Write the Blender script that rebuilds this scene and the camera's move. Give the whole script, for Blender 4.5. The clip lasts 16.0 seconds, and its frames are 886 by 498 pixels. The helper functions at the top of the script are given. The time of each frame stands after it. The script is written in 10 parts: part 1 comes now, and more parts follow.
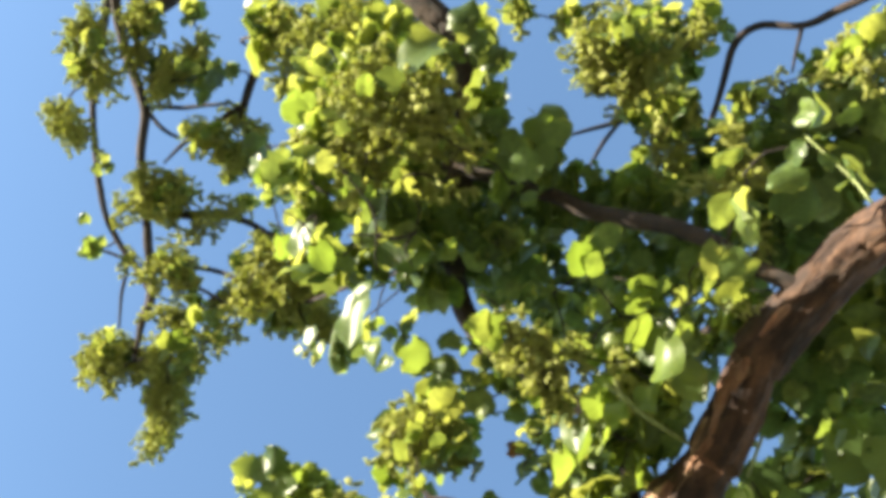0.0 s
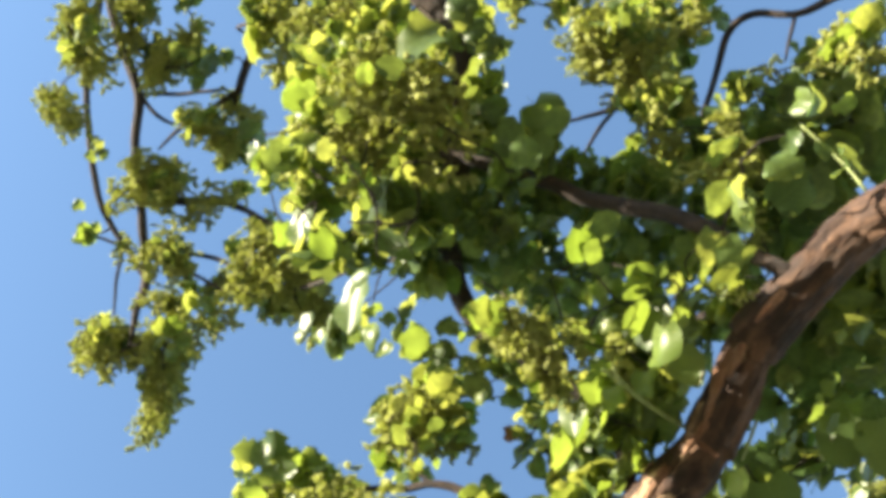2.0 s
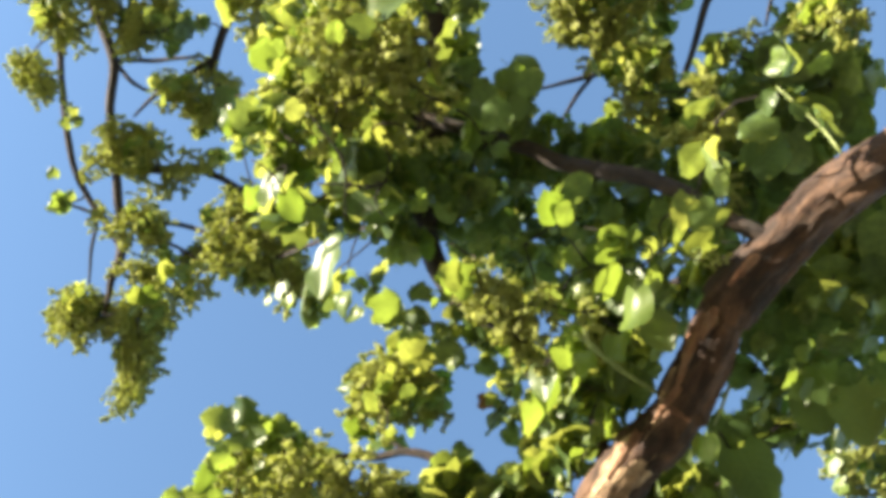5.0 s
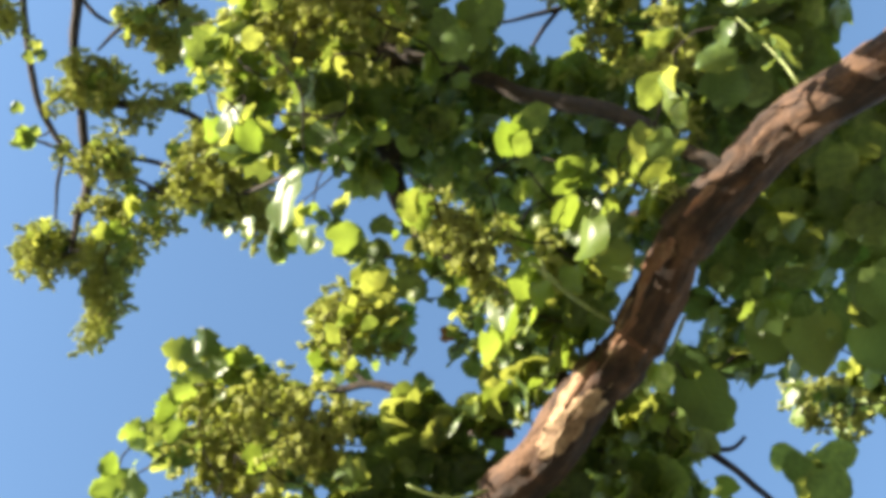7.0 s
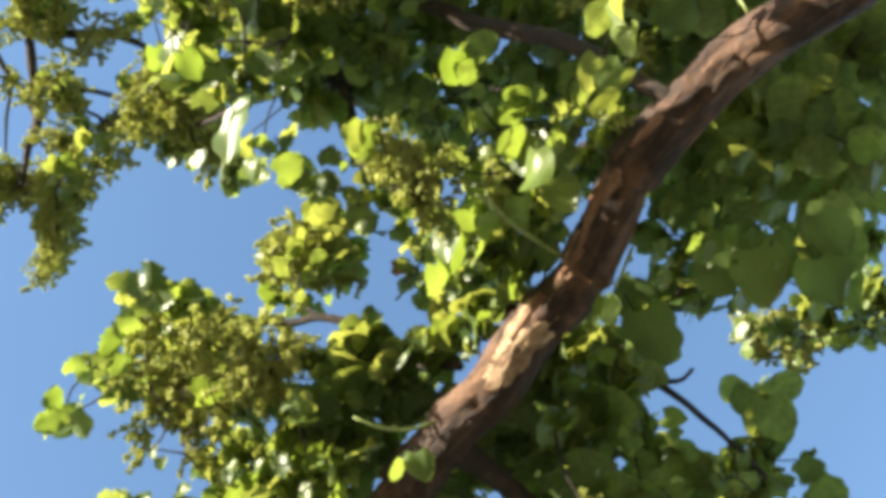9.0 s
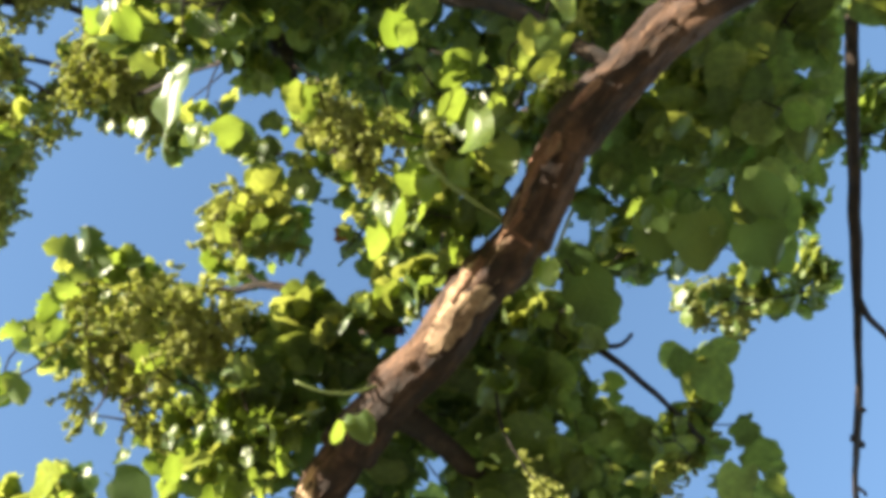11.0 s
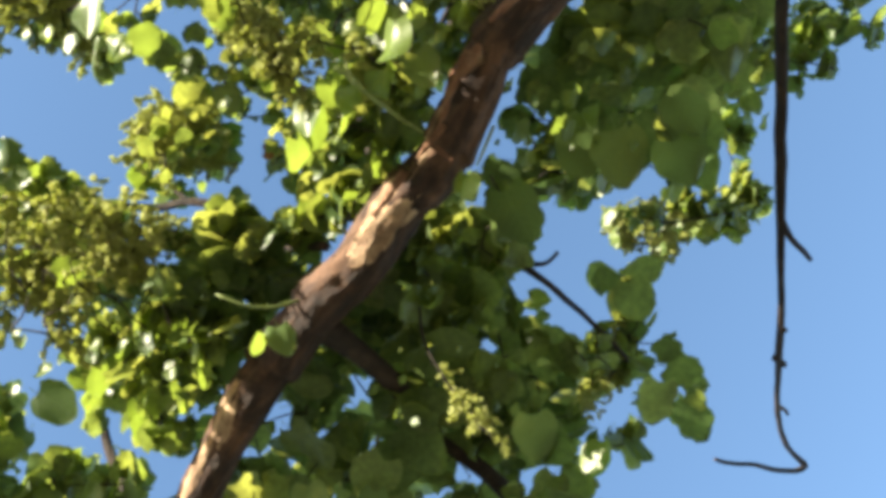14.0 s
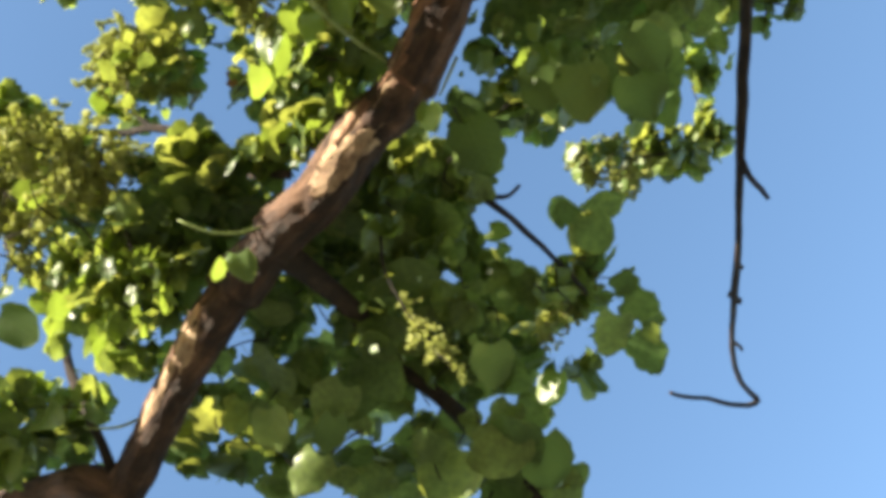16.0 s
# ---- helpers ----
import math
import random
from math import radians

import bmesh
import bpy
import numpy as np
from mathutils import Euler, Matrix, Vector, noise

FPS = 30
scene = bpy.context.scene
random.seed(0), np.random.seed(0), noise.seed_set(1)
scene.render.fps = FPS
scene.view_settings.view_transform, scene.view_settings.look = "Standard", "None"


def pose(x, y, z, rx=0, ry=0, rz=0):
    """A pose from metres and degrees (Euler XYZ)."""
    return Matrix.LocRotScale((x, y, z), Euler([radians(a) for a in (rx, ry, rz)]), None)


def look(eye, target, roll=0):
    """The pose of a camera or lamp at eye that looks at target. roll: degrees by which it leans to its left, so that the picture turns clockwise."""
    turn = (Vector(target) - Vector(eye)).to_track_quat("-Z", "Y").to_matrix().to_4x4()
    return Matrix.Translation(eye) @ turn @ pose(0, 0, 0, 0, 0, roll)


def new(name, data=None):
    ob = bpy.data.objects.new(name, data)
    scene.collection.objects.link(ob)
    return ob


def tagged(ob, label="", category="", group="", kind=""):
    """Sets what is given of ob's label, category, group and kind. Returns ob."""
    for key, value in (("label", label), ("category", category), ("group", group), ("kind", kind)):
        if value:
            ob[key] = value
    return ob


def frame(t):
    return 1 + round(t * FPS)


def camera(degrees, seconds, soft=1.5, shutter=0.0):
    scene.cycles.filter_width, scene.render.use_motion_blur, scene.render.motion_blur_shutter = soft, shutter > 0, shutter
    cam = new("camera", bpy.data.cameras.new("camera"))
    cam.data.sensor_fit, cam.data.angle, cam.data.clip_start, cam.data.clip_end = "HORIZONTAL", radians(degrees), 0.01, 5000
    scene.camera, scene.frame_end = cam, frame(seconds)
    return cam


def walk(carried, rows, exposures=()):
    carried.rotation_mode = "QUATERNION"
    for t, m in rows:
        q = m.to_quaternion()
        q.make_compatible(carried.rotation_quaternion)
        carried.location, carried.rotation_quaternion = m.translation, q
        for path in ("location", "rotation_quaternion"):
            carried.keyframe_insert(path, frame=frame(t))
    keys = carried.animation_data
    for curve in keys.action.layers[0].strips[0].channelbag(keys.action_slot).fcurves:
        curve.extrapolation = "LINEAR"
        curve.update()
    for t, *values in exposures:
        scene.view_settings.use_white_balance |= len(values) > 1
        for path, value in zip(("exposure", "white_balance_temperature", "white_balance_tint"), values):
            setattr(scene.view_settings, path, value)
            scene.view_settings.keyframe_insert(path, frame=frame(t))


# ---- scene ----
from mathutils.bvhtree import BVHTree

# Camera: a hand-held phone under a tree, turned slowly down and to the right.
cam = camera(45, 16.0, soft=4.75)
PATH = [
    (0, pose(-0.0607, -0.0598, 1.5934, 176.052, -2.378, 0.597)),
    (0.5, pose(-0.0638, -0.0621, 1.5906, 175.739, -2.303, 0.604)),
    (1, pose(-0.0666, -0.0617, 1.5867, 175.433, -2.193, 0.572)),
    (1.5, pose(-0.0783, -0.0647, 1.5702, 175.347, -1.888, 0.541)),
    (2, pose(-0.0879, -0.0655, 1.5637, 175.283, -1.737, 0.547)),
    (2.5, pose(-0.0846, -0.0609, 1.5622, 175.059, -1.659, 0.462)),
    (3, pose(-0.0767, -0.0630, 1.5654, 174.788, -1.648, 0.616)),
    (5.5, pose(-0.0349, -0.0171, 1.6068, 173.472, -0.882, 0.173)),
    (6, pose(-0.0231, -0.0106, 1.6068, 172.620, -0.585, 0.079)),
    (6.5, pose(-0.0273, -0.0033, 1.5936, 171.988, -0.093, -0.060)),
    (7, pose(-0.0000, -0.0000, 1.6000, 171.000, -0.000, 0.000)),
    (7.5, pose(0.0120, -0.0132, 1.6048, 169.583, 0.454, 0.189)),
    (8, pose(0.0238, 0.0091, 1.6056, 169.090, 0.809, -0.282)),
    (8.5, pose(0.0498, 0.0205, 1.6278, 168.314, 0.974, -0.271)),
    (9, pose(0.0562, 0.0197, 1.6259, 167.664, 1.571, -0.349)),
    (9.5, pose(0.0577, 0.0298, 1.6166, 166.904, 2.374, -0.679)),
    (12, pose(0.1043, 0.0819, 1.6069, 166.381, 4.882, -1.215)),
    (12.5, pose(0.1200, 0.0933, 1.6058, 165.617, 5.241, -1.534)),
    (13, pose(0.1363, 0.0899, 1.6028, 164.417, 5.681, -1.691)),
    (13.5, pose(0.1491, 0.1061, 1.5920, 163.751, 5.951, -1.779)),
    (14, pose(0.1651, 0.1093, 1.5857, 163.158, 6.175, -2.041)),
    (14.5, pose(0.1720, 0.1136, 1.5804, 162.645, 6.365, -2.344)),
    (15, pose(0.1738, 0.1204, 1.5737, 161.584, 6.842, -2.818)),
    (15.5, pose(0.1789, 0.1241, 1.5623, 160.457, 7.152, -3.114)),
    (16, pose(0.1852, 0.1196, 1.5519, 159.692, 7.353, -3.540)),
]
walk(cam, PATH, exposures=[(0.0, 2.28), (5.5, 2.28), (9.0, 2.2), (13.0, 2.22), (16.0, 2.17)])

# ---- light: clear blue sky, low warm sun from the left ----
SUN_FROM = Vector((-0.915, -0.376, 0.168)).normalized()
elev = math.asin(SUN_FROM.z)
azim = math.atan2(SUN_FROM.x, SUN_FROM.y)
world = bpy.data.worlds.new("sky")
scene.world = world
world.use_nodes = True
wn = world.node_tree.nodes
sky = wn.new("ShaderNodeTexSky")
sky.sky_type = "NISHITA"
sky.sun_disc = False
sky.sun_elevation = elev
sky.sun_rotation = azim
sky.altitude = 400.0
sky.air_density = 1.0
sky.dust_density = 0.6
sky.ozone_density = 2.0
world.node_tree.links.new(sky.outputs[0], wn["Background"].inputs[0])
wn["Background"].inputs[1].default_value = 0.124
sun_data = bpy.data.lights.new("sun", "SUN")
sun_data.energy = 5.0
sun_data.angle = radians(0.53)
sun_data.color = (1.0, 0.90, 0.70)
sun = new("sun", sun_data)
sun.matrix_world = look(SUN_FROM * 30, (0, 0, 0))


# ---- materials ----
def material(name):
    m = bpy.data.materials.new(name)
    m.use_nodes = True
    nt = m.node_tree
    nt.nodes.clear()
    out = nt.nodes.new("ShaderNodeOutputMaterial")
    return m, nt, out


def nd(nt, kind, **values):
    n = nt.nodes.new(kind)
    for key, v in values.items():
        if key in n.inputs:
            n.inputs[key].default_value = v
    return n


def math_node(nt, op, a, b=None):
    n = nt.nodes.new("ShaderNodeMath")
    n.operation = op
    for k, v in enumerate((a, b)):
        if v is None:
            continue
        if isinstance(v, (int, float)):
            n.inputs[k].default_value = v
        else:
            nt.links.new(v, n.inputs[k])
    return n.outputs[0]


def ramp(nt, fac, stops):
    n = nt.nodes.new("ShaderNodeValToRGB")
    el = n.color_ramp.elements
    while len(el) < len(stops):
        el.new(0.5)
    for e, (pos, col) in zip(el, stops):
        e.position = pos
        e.color = (*col, 1)
    nt.links.new(fac, n.inputs[0])
    return n.outputs[0]


def mix_colour(nt, fac, a, b, mode="MIX"):
    n = nt.nodes.new("ShaderNodeMix")
    n.data_type = "RGBA"
    n.blend_type = mode
    for sock, v in ((n.inputs[0], fac), (n.inputs[6], a), (n.inputs[7], b)):
        if isinstance(v, (int, float)):
            sock.default_value = v
        elif isinstance(v, tuple):
            sock.default_value = (*v, 1)
        else:
            nt.links.new(v, sock)
    return n.outputs[2]


def leaf_material(name, shades, glow_shades, through_share=0.43, rough=0.40, veins=True):
    """Thin living blade: gloss on top, light passing through, its own hue for each leaf."""
    m, nt, out = material(name)
    info = nt.nodes.new("ShaderNodeObjectInfo")
    geo = nt.nodes.new("ShaderNodeNewGeometry")
    tone = math_node(nt, "FRACT", math_node(nt, "ADD", info.outputs["Random"], geo.outputs["Random Per Island"]))
    face = ramp(nt, tone, shades)
    back = ramp(nt, tone, glow_shades)
    tex = nd(nt, "ShaderNodeTexNoise", Scale=55.0, Detail=3.0)
    nt.links.new(nt.nodes.new("ShaderNodeTexCoord").outputs["Object"], tex.inputs["Vector"])
    mottle = ramp(nt, tex.outputs["Fac"], [(0.3, (0.72, 0.72, 0.72)), (0.7, (1.2, 1.2, 1.1))])
    face = mix_colour(nt, 1.0, face, mottle, "MULTIPLY")
    back = mix_colour(nt, 1.0, back, mottle, "MULTIPLY")
    bump = nt.nodes.new("ShaderNodeBump")
    bump.inputs["Strength"].default_value = 0.35
    bump.inputs["Distance"].default_value = 0.002
    if veins:
        uv = nt.nodes.new("ShaderNodeTexCoord")
        sep = nt.nodes.new("ShaderNodeSeparateXYZ")
        nt.links.new(uv.outputs["UV"], sep.inputs[0])
        side = math_node(nt, "ABSOLUTE", math_node(nt, "SUBTRACT", sep.outputs[0], 0.5))
        rib = math_node(nt, "LESS_THAN", side, 0.012)
        lat = math_node(nt, "FRACT", math_node(nt, "MULTIPLY", math_node(nt, "SUBTRACT", sep.outputs[1], math_node(nt, "MULTIPLY", side, 0.9)), 6.0))
        lat = math_node(nt, "LESS_THAN", math_node(nt, "ABSOLUTE", math_node(nt, "SUBTRACT", lat, 0.5)), 0.05)
        vein = math_node(nt, "MAXIMUM", rib, lat)
        fac = math_node(nt, "MULTIPLY", vein, 0.22)
        face = mix_colour(nt, fac, face, (0.22, 0.30, 0.09))
        back = mix_colour(nt, fac, back, (0.22, 0.30, 0.06))
        nt.links.new(vein, bump.inputs["Height"])
    else:
        nt.links.new(tex.outputs["Fac"], bump.inputs["Height"])
    p = nd(nt, "ShaderNodeBsdfPrincipled", Roughness=rough)
    p.inputs["Specular IOR Level"].default_value = 0.42
    nt.links.new(face, p.inputs["Base Color"])
    nt.links.new(bump.outputs[0], p.inputs["Normal"])
    tr = nt.nodes.new("ShaderNodeBsdfTranslucent")
    nt.links.new(back, tr.inputs["Color"])
    mix = nt.nodes.new("ShaderNodeMixShader")
    mix.inputs[0].default_value = through_share
    nt.links.new(p.outputs[0], mix.inputs[1])
    nt.links.new(tr.outputs[0], mix.inputs[2])
    nt.links.new(mix.outputs[0], out.inputs[0])
    return m


def bark_material(name, dark, mid, pale, scale=1.0, rough=0.85, crack=0.06):
    """Flaking bark: red-brown and tan plates, dark cracks between them, fine grain (UV: round, metres along)."""
    m, nt, out = material(name)
    co = nt.nodes.new("ShaderNodeTexCoord")
    mp = nt.nodes.new("ShaderNodeMapping")
    mp.inputs["Scale"].default_value = (9.0 * scale, 6.0 * scale, 1)
    nt.links.new(co.outputs["UV"], mp.inputs[0])
    wobble = nd(nt, "ShaderNodeTexNoise", Scale=2.2, Detail=5.0, Roughness=0.6)
    nt.links.new(mp.outputs[0], wobble.inputs["Vector"])
    shift = nt.nodes.new("ShaderNodeVectorMath")
    shift.operation = "MULTIPLY_ADD"
    nt.links.new(wobble.outputs["Color"], shift.inputs[0])
    shift.inputs[1].default_value = (1.3, 1.3, 1.3)
    nt.links.new(mp.outputs[0], shift.inputs[2])
    plates = nt.nodes.new("ShaderNodeTexVoronoi")
    plates.feature = "DISTANCE_TO_EDGE"
    plates.inputs["Scale"].default_value = 0.75
    nt.links.new(shift.outputs[0], plates.inputs["Vector"])
    ridges = nd(nt, "ShaderNodeTexNoise", Scale=1.6, Detail=9.0, Roughness=0.66, Distortion=0.3)
    nt.links.new(mp.outputs[0], ridges.inputs["Vector"])
    patches = nd(nt, "ShaderNodeTexNoise", Scale=6.0 * scale, Detail=5.0, Roughness=0.62)
    nt.links.new(co.outputs["Object"], patches.inputs["Vector"])
    grain = nd(nt, "ShaderNodeTexNoise", Scale=140.0, Detail=4.0)
    nt.links.new(co.outputs["Object"], grain.inputs["Vector"])
    base = ramp(nt, ridges.outputs["Fac"], [(0.34, dark), (0.50, mid), (0.68, pale)])
    tan = ramp(nt, patches.outputs["Fac"], [(0.40, dark), (0.50, mid), (0.60, pale)])
    col = mix_colour(nt, 0.5, base, tan)
    fine = ramp(nt, grain.outputs["Fac"], [(0.3, (0.72, 0.72, 0.72)), (0.7, (1.2, 1.2, 1.2))])
    col = mix_colour(nt, 1.0, col, fine, "MULTIPLY")
    split = ramp(nt, plates.outputs["Distance"], [(0.0, (0.30, 0.26, 0.25)), (crack, (1.0, 1.0, 1.0))])
    col = mix_colour(nt, 0.55, col, mix_colour(nt, 1.0, col, split, "MULTIPLY"))
    edge = math_node(nt, "MINIMUM", math_node(nt, "MULTIPLY", plates.outputs["Distance"], 4.0), 0.6)
    h = math_node(nt, "ADD", math_node(nt, "ADD", ridges.outputs["Fac"], edge), math_node(nt, "MULTIPLY", grain.outputs["Fac"], 0.2))
    bump = nt.nodes.new("ShaderNodeBump")
    bump.inputs["Strength"].default_value = 0.9
    bump.inputs["Distance"].default_value = 0.011
    nt.links.new(h, bump.inputs["Height"])
    p = nd(nt, "ShaderNodeBsdfPrincipled", Roughness=rough)
    nt.links.new(col, p.inputs["Base Color"])
    nt.links.new(bump.outputs[0], p.inputs["Normal"])
    nt.links.new(p.outputs[0], out.inputs[0])
    return m


def ground_material():
    m, nt, out = material("dry_grass")
    co = nt.nodes.new("ShaderNodeTexCoord")
    big = nd(nt, "ShaderNodeTexNoise", Scale=0.6, Detail=6.0)
    fine = nd(nt, "ShaderNodeTexNoise", Scale=30.0, Detail=4.0)
    for n in (big, fine):
        nt.links.new(co.outputs["Object"], n.inputs["Vector"])
    col = ramp(nt, big.outputs["Fac"], [(0.35, (0.165, 0.15, 0.088)), (0.65, (0.28, 0.235, 0.15))])
    tint = ramp(nt, fine.outputs["Fac"], [(0.3, (0.6, 0.6, 0.6)), (0.7, (1.2, 1.2, 1.2))])
    p = nd(nt, "ShaderNodeBsdfPrincipled", Roughness=0.95)
    nt.links.new(mix_colour(nt, 1.0, col, tint, "MULTIPLY"), p.inputs["Base Color"])
    nt.links.new(p.outputs[0], out.inputs[0])
    return m


LEAF = leaf_material("leaf_green",
                     [(0.0, (0.043, 0.078, 0.023)), (0.5, (0.078, 0.130, 0.037)), (1.0, (0.140, 0.188, 0.060))],
                     [(0.0, (0.16, 0.21, 0.036)), (0.5, (0.30, 0.345, 0.054)), (1.0, (0.47, 0.49, 0.092))], 0.45)
LEAF_YOUNG = leaf_material("leaf_young",
                           [(0.0, (0.10, 0.15, 0.03)), (1.0, (0.16, 0.20, 0.045))],
                           [(0.0, (0.205, 0.29, 0.030)), (1.0, (0.31, 0.40, 0.055))], 0.45)
LEAF_DRY = leaf_material("leaf_withered",
                         [(0.0, (0.25, 0.10, 0.03)), (1.0, (0.32, 0.14, 0.04))],
                         [(0.0, (0.30, 0.12, 0.03)), (1.0, (0.36, 0.16, 0.04))], 0.3, 0.6)
BLOOM = leaf_material("panicle_olive",
                      [(0.0, (0.365, 0.385, 0.125)), (0.5, (0.435, 0.455, 0.17)), (1.0, (0.51, 0.525, 0.22))],
                      [(0.0, (0.50, 0.535, 0.15)), (1.0, (0.655, 0.68, 0.26))], 0.58, 0.7, veins=False)
STALK = leaf_material("green_stalk",
                      [(0.0, (0.24, 0.30, 0.10)), (1.0, (0.36, 0.40, 0.17))],
                      [(0.0, (0.3, 0.36, 0.1)), (1.0, (0.4, 0.45, 0.15))], 0.2, 0.45, veins=False)
BARK = bark_material("bough_bark", (0.011, 0.0055, 0.004), (0.041, 0.0175, 0.0105), (0.17, 0.088, 0.049))
TWIG_BARK = bark_material("twig_bark", (0.015, 0.009, 0.007), (0.038, 0.021, 0.015), (0.085, 0.052, 0.035), 3.0)
# pale tone of bare wood, brightened for the sunlight that falls on it
PEELED_SUNLIT = bark_material("peeled_sunlit_wood", (0.12, 0.065, 0.038), (0.38, 0.245, 0.15), (0.58, 0.42, 0.275), 1.6, crack=0.03)
FLAKE_BARK = bark_material("peeling_bark", (0.16, 0.06, 0.03), (0.32, 0.15, 0.08), (0.45, 0.26, 0.16), 2.0)
GROUND = ground_material()


# ---- helpers for building ----
def mesh_object(name, verts, faces, mat, parent=None, uvs=None, smooth=True):
    me = bpy.data.meshes.new(name)
    me.from_pydata([tuple(v) for v in verts], [], [tuple(f) for f in faces])
    if uvs is not None:
        layer = me.uv_layers.new(name="UVMap")
        idx = np.empty(len(me.loops), dtype=np.int32)
        me.loops.foreach_get("vertex_index", idx)
        layer.data.foreach_set("uv", np.asarray(uvs, dtype=np.float32)[idx].ravel())
    if smooth:
        me.polygons.foreach_set("use_smooth", [True] * len(me.polygons))
    me.materials.append(mat)
    ob = new(name, me)
    ob.parent = parent
    return ob


def spline(points, step):
    """Catmull-Rom through (x, y, z, radius) points, one ring about every step metres."""
    P = [np.array(p, dtype=float) for p in points]
    P = [2 * P[0] - P[1]] + P + [2 * P[-1] - P[-2]]
    out = []
    for a, b, c, d in zip(P, P[1:], P[2:], P[3:]):
        n = max(2, int(np.linalg.norm(c[:3] - b[:3]) / step))
        for k in range(n):
            s = k / n
            out.append(0.5 * (2 * b + (c - a) * s + (2 * a - 5 * b + 4 * c - d) * s * s + (3 * b - a - 3 * c + d) * s ** 3))
    out.append(P[-2])
    return out


def tube(points, sides, step, rough=0.0, knots=0.0, wander=0.0, seed=0, ledges=()):
    """Swept limb with uneven girth. Returns verts, faces, uvs (round, metres along)."""
    rings = spline(points, step)
    verts, faces, uvs = [], [], []
    along = 0.0
    ref = Vector((0.31, 0.22, 0.92))
    for i, r in enumerate(rings):
        p, rad = Vector(r[:3]), max(float(r[3]), 0.0008)
        q = Vector(rings[min(i + 1, len(rings) - 1)][:3]) - Vector(rings[max(i - 1, 0)][:3])
        q.normalize()
        side = ref.cross(q).normalized()
        top = q.cross(side)
        if i:
            along += (p - Vector(rings[i - 1][:3])).length
        p = p + noise.noise_vector(p * 9 + Vector((seed, 0, 0))) * wander
        for k in range(sides + 1):
            a = 2 * math.pi * k / sides
            d = side * math.cos(a) + top * math.sin(a)
            s = p + d * rad
            f = 1.0
            if rough:
                f += rough * noise.noise(Vector((math.cos(a) * 2.6, math.sin(a) * 2.6, along * 7 + seed)))
                f += rough * 0.6 * noise.noise(Vector((math.cos(a) * 7, math.sin(a) * 7, along * 14 + seed)))
                if sides > 20:
                    f += rough * 0.35 * noise.noise(Vector((math.cos(a) * 6, math.sin(a) * 6, along * 45 + seed)))
            if knots:
                f += knots * max(0.0, noise.noise(Vector((seed * 3.1, along * 3.3, 0.5))))
            for at, high, slant in ledges:
                gone = along - at - slant * math.cos(a + at * 9) - 0.02 * noise.noise(Vector((math.cos(a) * 2, math.sin(a) * 2, at * 5)))
                if gone < 0:
                    f += high * math.exp(gone / 0.10)
                else:
                    f -= high * 0.8 * math.exp(-gone / 0.05)
            verts.append(p + d * rad * f)
            uvs.append((k / sides, along))
        if i:
            a0, b0 = (i - 1) * (sides + 1), i * (sides + 1)
            for k in range(sides):
                faces.append((a0 + k, a0 + k + 1, b0 + k + 1, b0 + k))
    n = len(verts)
    verts += [Vector(rings[0][:3]), Vector(rings[-1][:3])]
    uvs += [(0.5, 0), (0.5, along)]
    for k in range(sides):
        faces.append((n, k + 1, k))
        faces.append((n + 1, n - sides - 1 + k, n - sides + k))
    return verts, faces, uvs


tree = tagged(new("tree"), "leafy tree with reddish flaking bark and olive flower panicles", "tree")
branch_count = 0
wood = []          # points along the limbs, from which the finer twigs spring
shoot_tips = []    # where a leafy or flowering shoot sits


def branch(name, points, mat=None, label="", sides=10, rough=0.10, wander=0.004, ledges=(), parent=None):
    global branch_count
    branch_count += 1
    if (mat or TWIG_BARK) is not STALK:
        wood.extend(tuple(p[:3]) for p in spline(points, 0.05))
    v, f, uv = tube(points, sides, 0.02 if sides <= 10 else 0.012 if sides < 40 else 0.008, rough, 0.05, wander, branch_count, ledges)
    ob = mesh_object(name, v, f, mat or TWIG_BARK, parent or tree, uv)
    return tagged(ob, label) if label else ob


def bark_flake(start, end, out, width, lift):
    """A curled strip of bark, fast at its start and lifting at its edges and end."""
    a, b, n = Vector(start), Vector(end), Vector(out).normalized()
    along = b - a
    side = along.cross(n).normalized() * width * 0.5
    n = side.cross(along).normalized()
    if n.dot(Vector(out)) < 0:
        n = -n
    rnd = random.Random(round(a.x * 1000))
    verts, faces, uvs = [], [], []
    for r in range(8):
        s = r / 7
        w = (0.55 + 0.6 * math.sin(math.pi * min(1, s + 0.15))) * (1 + rnd.uniform(-0.25, 0.25))
        for layer in (0, 1):
            for c in range(4):
                u = (c - 1.5) / 1.5
                p = a + along * (s + 0.04 * rnd.uniform(-1, 1)) + side * u * w
                p += n * (lift * (0.2 + 1.6 * s * s) + 0.5 * width * (0.25 - 0.45 * u * u) + 0.003 * layer)
                verts.append(p)
                uvs.append((u * 0.1, s * along.length))
        if r:
            for layer in (0, 1):
                o, m = (r - 1) * 8 + layer * 4, r * 8 + layer * 4
                for c in range(3):
                    faces.append((o + c, o + c + 1, m + c + 1, m + c))
            for c in (0, 3):
                o, m = (r - 1) * 8 + c, r * 8 + c
                faces.append((o, m, m + 4, o + 4))
    for o in (0, 56):
        for c in range(3):
            faces.append((o + c, o + c + 1, o + c + 5, o + c + 4))
    ob = mesh_object("bark_flake", verts, faces, FLAKE_BARK, bough, uvs)
    return ob


